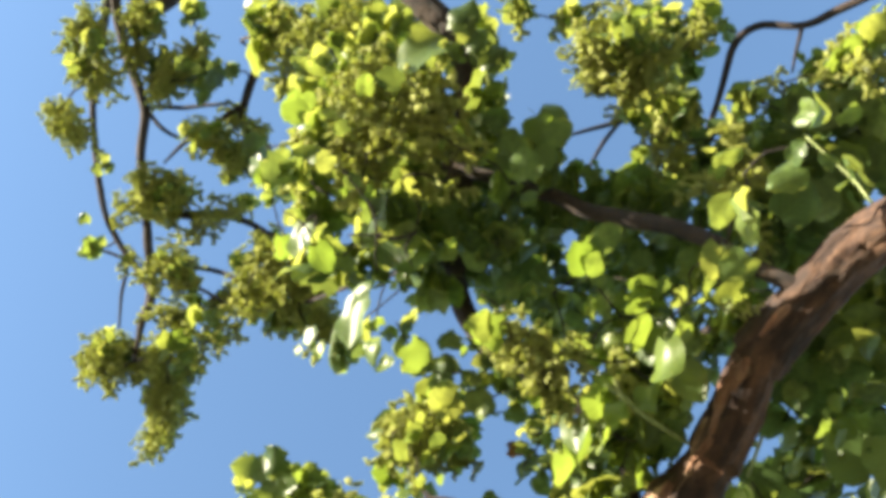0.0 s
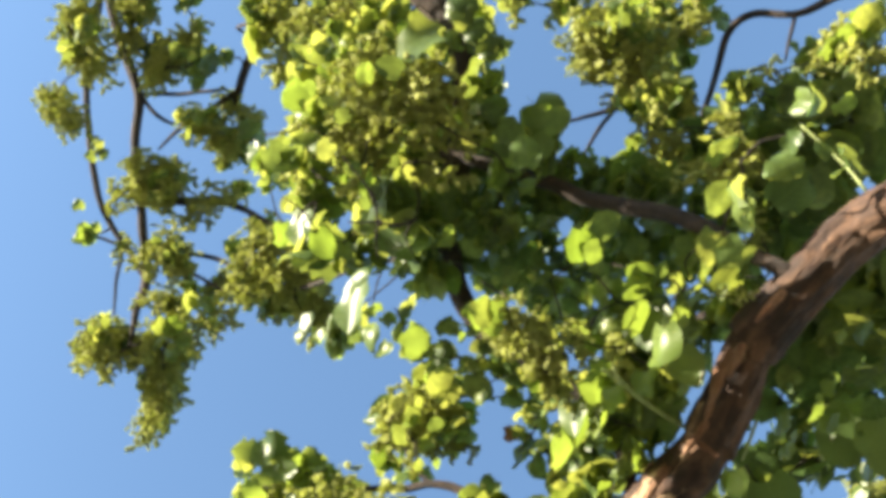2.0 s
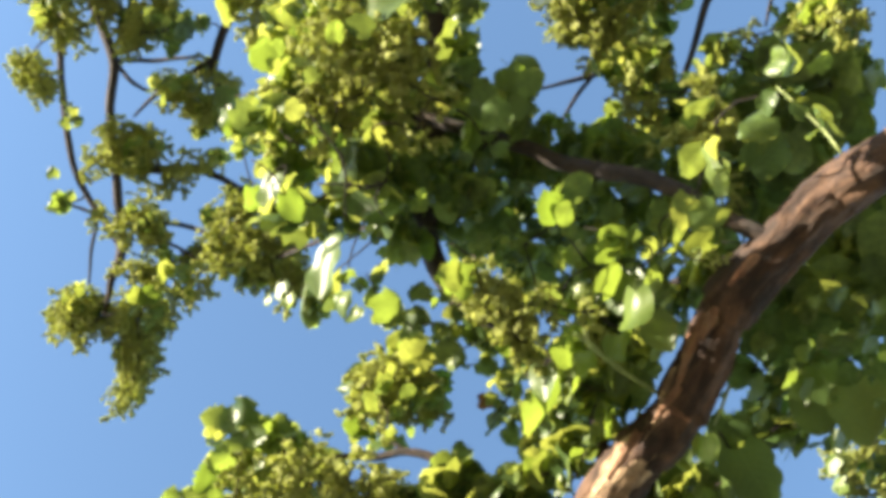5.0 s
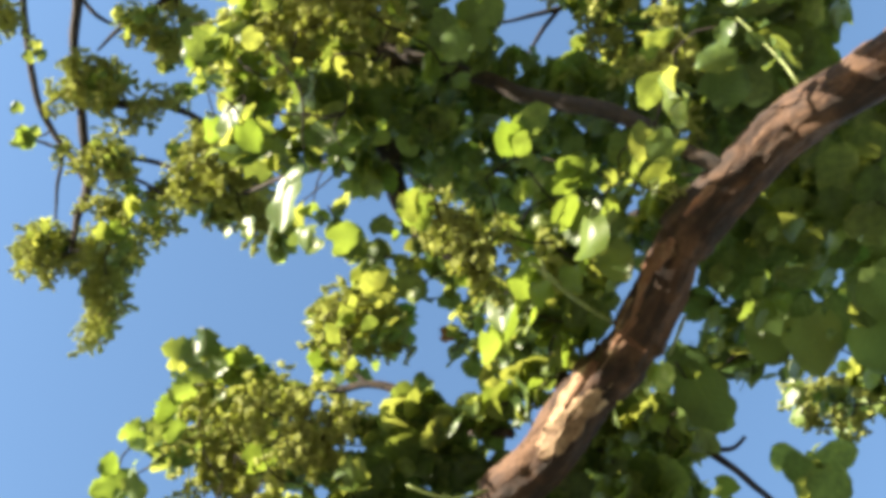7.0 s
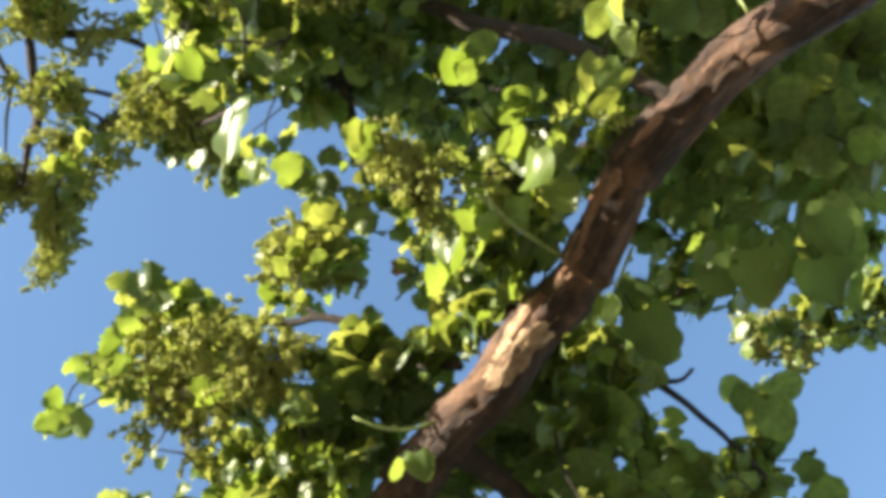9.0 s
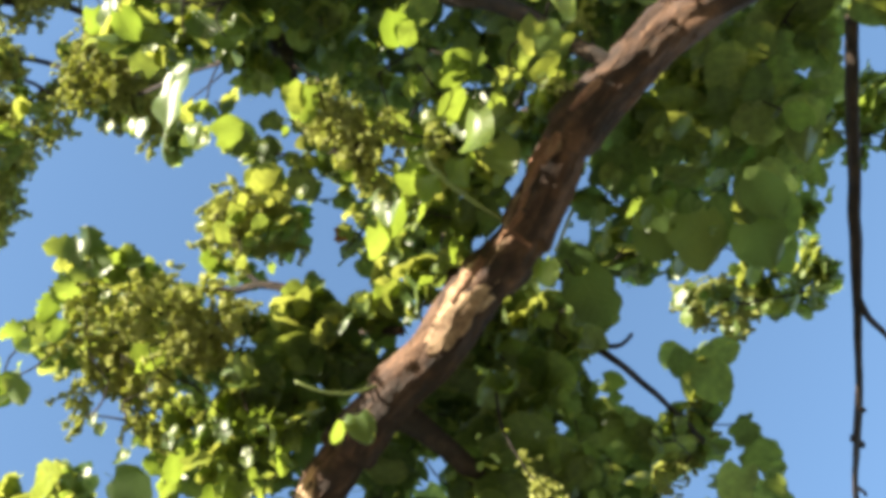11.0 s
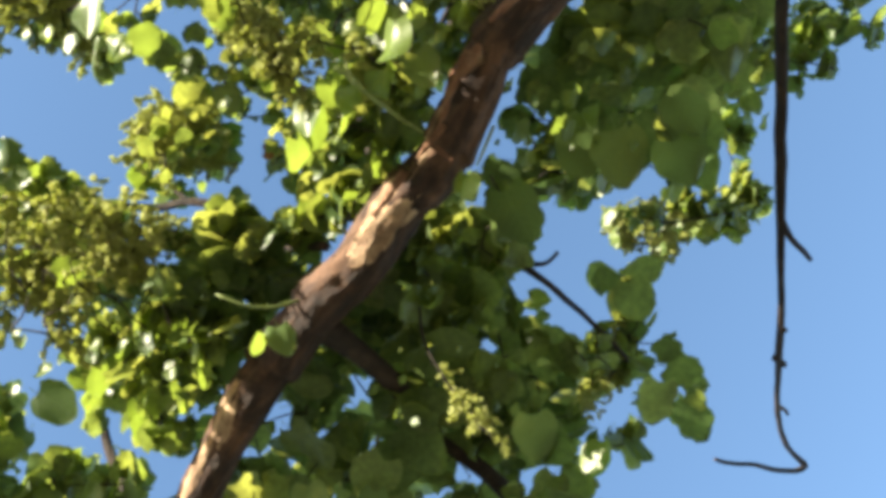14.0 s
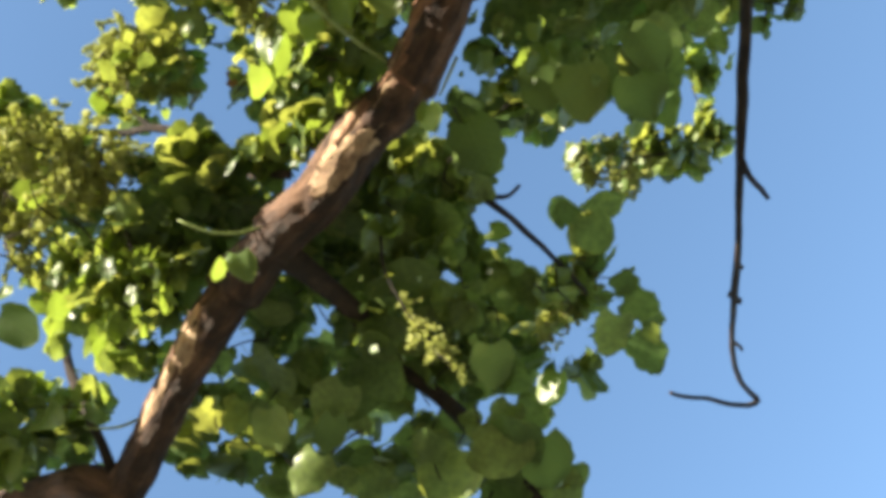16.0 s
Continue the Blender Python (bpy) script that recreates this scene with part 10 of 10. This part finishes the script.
spray((-0.575, 0.183, 4.993), (0.060, 0.060, 0.060), 7, 0.11, 0, dense=True)
spray((-0.307, 0.084, 4.279), (0.060, 0.060, 0.060), 7, 0.11, 0, dense=True)
panicles((-0.400, -0.080, 4.080), (0.040, 0.040, 0.030), 2, 0.15)
panicles((-0.400, 0.080, 4.160), (0.040, 0.040, 0.030), 2, 0.15)
panicles((-0.320, 0.080, 4.080), (0.040, 0.040, 0.030), 2, 0.15)
panicles((-0.320, 0.080, 4.160), (0.040, 0.040, 0.030), 2, 0.15)
panicles((-0.320, 0.160, 4.080), (0.040, 0.040, 0.030), 2, 0.15)
panicles((-0.240, 0.000, 4.240), (0.040, 0.040, 0.030), 2, 0.15)
panicles((-0.240, 0.080, 4.080), (0.040, 0.040, 0.030), 2, 0.15)
panicles((-0.240, 0.080, 4.160), (0.040, 0.040, 0.030), 2, 0.15)
panicles((-0.240, 0.080, 4.240), (0.040, 0.040, 0.030), 2, 0.15)
panicles((-0.240, 0.160, 4.160), (0.040, 0.040, 0.030), 2, 0.15)

# sunlit leaves below the lower flower head
spray((-0.366, 1.190, 4.202), (0.041, 0.038, 0.050), 6, 0.085, 0.7)
spray((-0.279, 1.240, 4.171), (0.041, 0.038, 0.050), 6, 0.085, 0.7)
spray((-0.321, 1.311, 4.151), (0.041, 0.038, 0.050), 6, 0.085, 0.7)
spray((-0.222, 1.182, 4.183), (0.041, 0.038, 0.050), 6, 0.085, 0.7)
spray((-0.392, 1.383, 4.136), (0.041, 0.038, 0.050), 6, 0.085, 0.7)
spray((-0.241, 1.374, 4.116), (0.041, 0.038, 0.050), 6, 0.085, 0.7)

# sunlit leaves at the collar of the bough
spray((0.425, 0.273, 4.120), (0.033, 0.033, 0.050), 5, 0.075, 0.7)
spray((0.346, 0.306, 4.115), (0.029, 0.046, 0.050), 5, 0.075, 0.7)
spray((0.412, 0.357, 4.102), (0.029, 0.029, 0.050), 4, 0.075, 0.7)

# sunlit leaves above the pale patch of the bough
spray((0.171, 0.534, 4.191), (0.038, 0.038, 0.050), 5, 0.085, 0.6)
spray((0.239, 0.571, 4.171), (0.030, 0.030, 0.050), 4, 0.085, 0.6)
spray((0.075, 0.551, 4.198), (0.034, 0.034, 0.050), 4, 0.085, 0.6)
spray((0.280, 0.464, 4.199), (0.030, 0.030, 0.050), 4, 0.085, 0.6)

# unseen crown past the lower end of the bough, added to block low sky light
spray((-0.217, 2.035, 4.140), (0.151, 0.135, 0.120), 16, 0.14, 0.05, level=True)
spray((0.007, 2.131, 4.286), (0.161, 0.144, 0.128), 16, 0.14, 0.05, level=True)
spray((0.254, 1.991, 4.085), (0.151, 0.135, 0.120), 16, 0.14, 0.05, level=True)
spray((0.520, 2.179, 4.299), (0.166, 0.148, 0.133), 16, 0.14, 0.05, level=True)
spray((0.733, 1.993, 4.065), (0.153, 0.137, 0.122), 16, 0.14, 0.05, level=True)
spray((0.978, 2.087, 4.155), (0.161, 0.144, 0.128), 16, 0.14, 0.05, level=True)
spray((-0.146, 2.325, 4.131), (0.156, 0.139, 0.124), 16, 0.14, 0.05, level=True)
spray((0.144, 2.464, 4.252), (0.166, 0.148, 0.133), 16, 0.14, 0.05, level=True)
spray((0.398, 2.220, 3.979), (0.151, 0.135, 0.120), 16, 0.14, 0.05, level=True)
spray((0.681, 2.360, 4.101), (0.161, 0.144, 0.128), 16, 0.14, 0.05, level=True)
spray((0.955, 2.397, 4.153), (0.166, 0.148, 0.133), 16, 0.14, 0.05, level=True)
spray((0.015, 2.655, 4.094), (0.161, 0.144, 0.128), 16, 0.14, 0.05, level=True)
spray((0.360, 2.792, 4.207), (0.171, 0.153, 0.137), 16, 0.14, 0.05, level=True)
spray((0.684, 2.598, 4.013), (0.161, 0.144, 0.128), 16, 0.14, 0.05, level=True)

# unseen crown over the upper end of the bough, added to darken the leaves beside it
spray((1.519, -0.023, 4.645), (0.151, 0.135, 0.120), 16, 0.14, 0.05, level=True)
spray((1.618, -0.324, 4.905), (0.161, 0.144, 0.128), 16, 0.14, 0.05, level=True)
spray((1.814, -0.122, 4.761), (0.156, 0.139, 0.124), 16, 0.14, 0.05, level=True)
spray((1.946, -0.439, 5.024), (0.166, 0.148, 0.133), 16, 0.14, 0.05, level=True)
spray((2.125, -0.028, 4.840), (0.161, 0.144, 0.128), 16, 0.14, 0.05, level=True)
spray((2.092, -0.317, 4.795), (0.156, 0.139, 0.124), 16, 0.14, 0.05, level=True)
spray((1.716, -0.663, 5.172), (0.171, 0.153, 0.137), 16, 0.14, 0.05, level=True)
spray((1.921, -0.691, 4.971), (0.161, 0.144, 0.128), 16, 0.14, 0.05, level=True)
spray((2.379, -0.195, 4.869), (0.161, 0.144, 0.128), 16, 0.14, 0.05, level=True)
spray((1.465, -0.573, 5.159), (0.171, 0.153, 0.137), 16, 0.14, 0.05, level=True)

# sunlit leaves on the near side of the lower flower head
spray((-0.234, 1.034, 4.195), (0.037, 0.037, 0.050), 4, 0.08, 0.7)
spray((-0.163, 1.125, 4.155), (0.037, 0.037, 0.050), 4, 0.08, 0.7)
spray((-0.120, 1.218, 4.119), (0.037, 0.037, 0.050), 4, 0.08, 0.7)
spray((-0.376, 1.014, 4.221), (0.037, 0.037, 0.050), 4, 0.08, 0.7)
spray((-0.305, 1.078, 4.190), (0.037, 0.037, 0.050), 4, 0.08, 0.7)
spray((-0.190, 1.262, 4.114), (0.037, 0.037, 0.050), 4, 0.08, 0.7)

# dark leaves round the withered one
spray((0.068, 0.735, 4.620), (0.023, 0.023, 0.050), 3, 0.075, 0, dense=True)
spray((0.096, 0.678, 4.628), (0.023, 0.023, 0.050), 3, 0.075, 0, dense=True)
spray((0.047, 0.670, 4.629), (0.020, 0.020, 0.050), 2, 0.075, 0, dense=True)
spray((0.113, 0.776, 4.615), (0.023, 0.023, 0.050), 3, 0.075, 0, dense=True)
spray((0.080, 0.803, 4.611), (0.020, 0.020, 0.050), 2, 0.075, 0, dense=True)
spray((0.142, 0.832, 4.607), (0.020, 0.020, 0.050), 2, 0.075, 0, dense=True)

# dark leaves between the flower heads
spray((-0.260, 0.468, 4.556), (0.035, 0.029, 0.050), 4, 0.085, 0, level=True, dense=True)
spray((-0.181, 0.492, 4.553), (0.035, 0.032, 0.050), 4, 0.085, 0, level=True, dense=True)
spray((-0.101, 0.508, 4.551), (0.035, 0.032, 0.050), 4, 0.085, 0, level=True, dense=True)
spray((-0.082, 0.570, 4.542), (0.022, 0.022, 0.050), 3, 0.085, 0, level=True, dense=True)
spray((-0.180, 0.563, 4.543), (0.029, 0.025, 0.050), 3, 0.085, 0, level=True, dense=True)
spray((-0.006, 0.531, 4.548), (0.029, 0.029, 0.050), 4, 0.085, 0, level=True, dense=True)
spray((-0.054, 0.460, 4.558), (0.032, 0.029, 0.050), 4, 0.085, 0, level=True, dense=True)
spray((0.428, 0.558, 4.292), (0.020, 0.023, 0.050), 3, 0.08, 0.2, dense=True)
spray((0.396, 0.608, 4.285), (0.020, 0.020, 0.050), 3, 0.08, 0.2, dense=True)
spray((0.247, 0.803, 4.258), (0.020, 0.020, 0.050), 3, 0.08, 0.2, dense=True)
spray((0.276, 0.752, 4.265), (0.020, 0.020, 0.050), 3, 0.08, 0.2, dense=True)
spray((0.210, 0.853, 4.251), (0.020, 0.020, 0.050), 3, 0.08, 0.2, dense=True)

# leaves that stand out at the rim of the crown
leaf((-0.472, 0.107, 4.144), 0.074, (0.491, 0.876, 0.044), (-0.436, -0.020, 0.900), LEAF_YOUNG, 1)
leaf((-0.263, 0.386, 4.128), 0.071, (0.939, -0.324, 0.156), (-0.436, -0.020, 0.900), LEAF_YOUNG, 0)
leaf((-0.056, 0.256, 4.044), 0.087, (-0.184, 0.988, 0.013), (-0.436, -0.020, 0.900), LEAF_YOUNG, 9)
leaf((0.161, 0.118, 3.983), 0.059, (0.491, 0.876, 0.044), (-0.436, -0.020, 0.900), LEAF_YOUNG, 4)
leaf((-0.502, -0.209, 4.170), 0.063, (-0.940, -0.342, 0.099), (-0.436, -0.020, 0.900), LEAF_YOUNG, 6)
leaf((0.320, 0.300, 3.881), 0.096, (0.413, 0.915, 0.038), (0.747, 0.373, 0.550), LEAF_YOUNG, 13)
leaf((0.372, 0.374, 3.997), 0.091, (0.491, 0.876, 0.044), (0.258, 0.081, 0.963), LEAF, 9)
leaf((-0.411, 1.160, 4.256), 0.036, (0.003, 0.998, -0.116), (0.576, 0.592, 0.564), LEAF_YOUNG, 3)
leaf((-0.537, 1.222, 4.245), 0.044, (0.003, 0.998, -0.116), (0.554, 0.615, 0.561), LEAF_YOUNG, 5)
leaf((0.768, 0.569, 4.454), 0.031, (0.503, 0.864, -0.101), (0.767, 0.375, 0.521), LEAF_YOUNG, 2)
leaf((-0.078, 0.540, 4.330), 0.044, (0.503, 0.864, -0.101), (0.658, 0.432, 0.617), LEAF_YOUNG, 9)
leaf((-0.598, 0.825, 4.334), 0.038, (0.987, -0.154, 0.108), (0.566, 0.533, 0.628), LEAF_YOUNG, 6)
leaf((-0.588, 1.134, 4.215), 0.038, (0.503, 0.864, -0.101), (0.549, 0.606, 0.576), LEAF_YOUNG, 2)
leaf((-0.253, 1.092, 4.265), 0.056, (0.176, 0.982, -0.117), (0.603, 0.566, 0.562), LEAF_YOUNG, 5)
leaf((0.461, 1.007, 4.417), 0.053, (0.345, 0.937, -0.112), (0.709, 0.481, 0.516), LEAF_YOUNG, 9)
leaf((0.610, 1.015, 4.360), 0.046, (0.176, 0.982, -0.117), (0.727, 0.474, 0.498), LEAF_YOUNG, 3)
leaf((-0.565, 0.387, 4.378), 0.032, (0.503, 0.864, -0.101), (0.592, 0.432, 0.680), LEAF_YOUNG, 8)
leaf((-0.322, 0.414, 4.364), 0.049, (-0.339, 0.941, -0.094), (0.625, 0.423, 0.656), LEAF_YOUNG, 5)
leaf((-0.498, 0.371, 4.328), 0.043, (0.345, 0.937, -0.112), (0.601, 0.427, 0.676), LEAF_YOUNG, 2)
leaf((1.073, 0.935, 4.753), 0.059, (-0.497, 0.870, -0.074), (0.773, 0.416, 0.479), LEAF_YOUNG, 6)
leaf((1.300, 0.985, 4.807), 0.050, (0.503, 0.864, -0.101), (0.792, 0.408, 0.455), LEAF_YOUNG, 8)
leaf((1.261, 0.988, 4.808), 0.050, (0.003, 0.998, -0.116), (0.787, 0.411, 0.459), LEAF_YOUNG, 2)
leaf((1.146, 0.972, 4.763), 0.059, (0.769, 0.645, -0.061), (0.781, 0.415, 0.467), LEAF_YOUNG, 5)
leaf((1.109, 0.974, 4.763), 0.080, (0.003, 0.998, -0.116), (0.775, 0.421, 0.471), LEAF_YOUNG, 3)
leaf((-0.657, 0.723, 4.368), 0.093, (-0.964, -0.240, 0.153), (0.294, 0.174, 0.940), LEAF, 14)
leaf((-0.652, 0.754, 4.413), 0.092, (0.264, -0.931, 0.271), (0.293, 0.080, 0.953), LEAF, 15)
leaf((-0.637, 0.769, 4.391), 0.073, (0.942, -0.315, 0.153), (0.294, 0.174, 0.940), LEAF, 16)
leaf((-0.531, 0.795, 4.456), 0.081, (-0.337, -0.907, 0.271), (0.203, 0.081, 0.976), LEAF, 16)
leaf((-0.621, 0.759, 4.352), 0.069, (-0.941, 0.351, 0.044), (0.203, 0.178, 0.963), LEAF, 14)
leaf((-0.657, 0.791, 4.306), 0.068, (-0.941, 0.351, 0.044), (-0.433, -0.015, 0.901), LEAF_YOUNG, 15)
leaf((-0.711, 0.825, 4.300), 0.071, (-0.503, 0.868, -0.054), (-0.441, 0.160, 0.883), LEAF_YOUNG, 16)
leaf((-0.729, 0.883, 4.290), 0.059, (-0.868, 0.507, 0.015), (-0.280, 0.172, 0.944), LEAF, 3)
leaf((-0.703, 0.884, 4.310), 0.063, (-0.346, 0.941, -0.069), (-0.365, 0.167, 0.916), LEAF_YOUNG, 10)
leaf((-0.788, 0.903, 4.286), 0.062, (-0.999, 0.015, 0.106), (-0.350, -0.103, 0.931), LEAF_YOUNG, 14)
leaf((-0.871, 1.016, 4.266), 0.059, (-0.168, -0.951, 0.278), (-0.439, 0.072, 0.896), LEAF_YOUNG, 3)
leaf((-0.857, 1.042, 4.261), 0.068, (-0.941, 0.351, 0.044), (-0.359, 0.343, 0.868), LEAF_YOUNG, 10)
leaf((-0.821, 1.030, 4.263), 0.074, (0.497, 0.871, -0.062), (0.203, 0.178, 0.963), LEAF, 1)
leaf((1.184, 1.361, 4.277), 0.132, (0.586, 0.788, -0.212), (0.118, 0.294, 0.949), LEAF, 3)
leaf((1.172, 1.313, 4.400), 0.110, (0.973, 0.237, -0.089), (0.118, 0.294, 0.949), LEAF, 10)
leaf((1.103, 1.290, 4.236), 0.120, (-0.155, 0.977, -0.178), (0.118, 0.294, 0.949), LEAF, 3)
leaf((1.041, 1.038, 4.397), 0.100, (0.909, -0.411, 0.120), (0.118, 0.294, 0.949), LEAF, 1)
leaf((1.017, 1.028, 4.328), 0.110, (0.275, 0.941, -0.220), (0.118, 0.294, 0.949), LEAF, 0)
leaf((0.970, 1.063, 4.367), 0.073, (-0.333, -0.854, 0.411), (0.118, 0.294, 0.949), LEAF, 2)
leaf((0.826, 1.561, 4.208), 0.111, (0.875, 0.472, -0.149), (0.118, 0.294, 0.949), LEAF, 10)
leaf((0.804, 1.532, 4.167), 0.109, (-0.322, 0.941, -0.146), (0.118, 0.294, 0.949), LEAF, 3)
leaf((1.127, 1.265, 4.369), 0.082, (0.869, -0.483, 0.147), (0.118, 0.294, 0.949), LEAF, 7)
leaf((1.105, 0.547, 4.222), 0.145, (-0.155, 0.977, -0.178), (0.118, 0.294, 0.949), LEAF, 2)
leaf((0.963, 0.564, 4.288), 0.141, (0.018, 0.984, -0.202), (0.118, 0.294, 0.949), LEAF, 0)
leaf((1.086, 0.464, 4.251), 0.131, (0.513, 0.836, -0.217), (0.118, 0.294, 0.949), LEAF, 4)
leaf((-0.520, -0.200, 4.190), 0.043, (-0.764, -0.640, 0.129), (-0.466, -0.108, 0.878), LEAF_YOUNG, 1)
leaf((-0.509, -0.231, 4.232), 0.044, (0.503, -0.850, 0.186), (-0.472, -0.020, 0.881), LEAF_YOUNG, 4)
leaf((-0.272, -0.286, 4.243), 0.068, (-0.865, -0.498, 0.114), (-0.126, -0.115, 0.985), LEAF, 4)
leaf((-0.400, -0.185, 4.193), 0.043, (-0.945, 0.340, 0.043), (-0.317, 0.076, 0.945), LEAF, 8)
leaf((-0.359, -0.263, 4.239), 0.051, (-0.170, -0.975, 0.175), (-0.392, -0.111, 0.913), LEAF_YOUNG, 11)
leaf((-0.443, -0.112, 4.184), 0.048, (-0.651, 0.765, 0.017), (-0.398, -0.020, 0.917), LEAF, 0)
leaf((-0.366, -0.051, 4.162), 0.043, (-0.989, 0.172, 0.055), (-0.317, 0.076, 0.945), LEAF, 7)
leaf((-0.054, -0.186, 4.383), 0.069, (0.767, -0.625, 0.176), (0.257, -0.014, 0.966), LEAF, 5)
leaf((-0.024, -0.154, 4.330), 0.075, (0.859, 0.515, 0.085), (0.258, 0.081, 0.963), LEAF, 10)
leaf((0.087, -0.152, 4.283), 0.073, (0.939, -0.324, 0.156), (0.166, 0.082, 0.983), LEAF, 4)
leaf((0.033, -0.051, 4.173), 0.075, (0.004, -0.988, 0.182), (0.258, 0.081, 0.963), LEAF, 0)
leaf((-0.079, 0.257, 4.004), 0.064, (0.332, 0.948, 0.033), (-0.472, -0.020, 0.881), LEAF, 3)
leaf((0.188, 0.128, 3.963), 0.049, (-0.872, 0.498, 0.032), (-0.475, 0.069, 0.877), LEAF_YOUNG, 0)
leaf((0.173, 0.104, 4.014), 0.081, (0.939, -0.324, 0.156), (-0.532, -0.104, 0.840), LEAF, 8)


# ---- thin twigs that carry the shoots, each from the nearest wood ----
def grow_twigs():
    rnd = random.Random(31)
    net = np.array(wood)
    tips = np.array(shoot_tips)
    near = np.array([np.linalg.norm(net - p, axis=1).min() for p in tips])
    root = np.array([net[np.linalg.norm(net - p, axis=1).argmin()] for p in tips])
    left = set(range(len(tips)))
    verts, faces, uvs = [], [], []
    while left:
        k = min(left, key=lambda i: near[i])
        left.discard(k)
        a, b = Vector(root[k]), Vector(tips[k])
        if near[k] > 0.03:
            sag = Vector((rnd.gauss(0, 0.10), rnd.gauss(0, 0.10), rnd.gauss(-0.06, 0.08))) * near[k]
            r = 0.0028 + 0.003 * min(1.0, near[k] * 2) + (0.002 if b.z > 5.8 else 0.0)
            line = [(*a, r), (*(a.lerp(b, 0.4) + sag), r * 0.85), (*b, r * 0.6)]
            v, f, uv = tube(line, 5, 0.035, 0.1, 0.1, 0.003, k)
            base = len(verts)
            verts += v
            uvs += uv
            faces += [tuple(i + base for i in q) for q in f]
        d = np.linalg.norm(tips - tips[k], axis=1)
        closer = d < near
        near[closer] = d[closer]
        root[closer] = tips[k]
    tagged(mesh_object("twig", verts, faces, TWIG_BARK, tree, uvs), kind="stuff")


grow_twigs()

# ---- the rest of the foliage, too many to tell apart ----
for mat in (LEAF, LEAF_YOUNG):
    if mat.name in rest:
        v, f, uv = rest[mat.name]
        tagged(mesh_object("foliage", v, f, mat, tree, uv), kind="stuff")
if far_bloom[0]:
    tagged(mesh_object("flower_panicle", far_bloom[0], far_bloom[1], BLOOM, tree, smooth=False), kind="stuff")
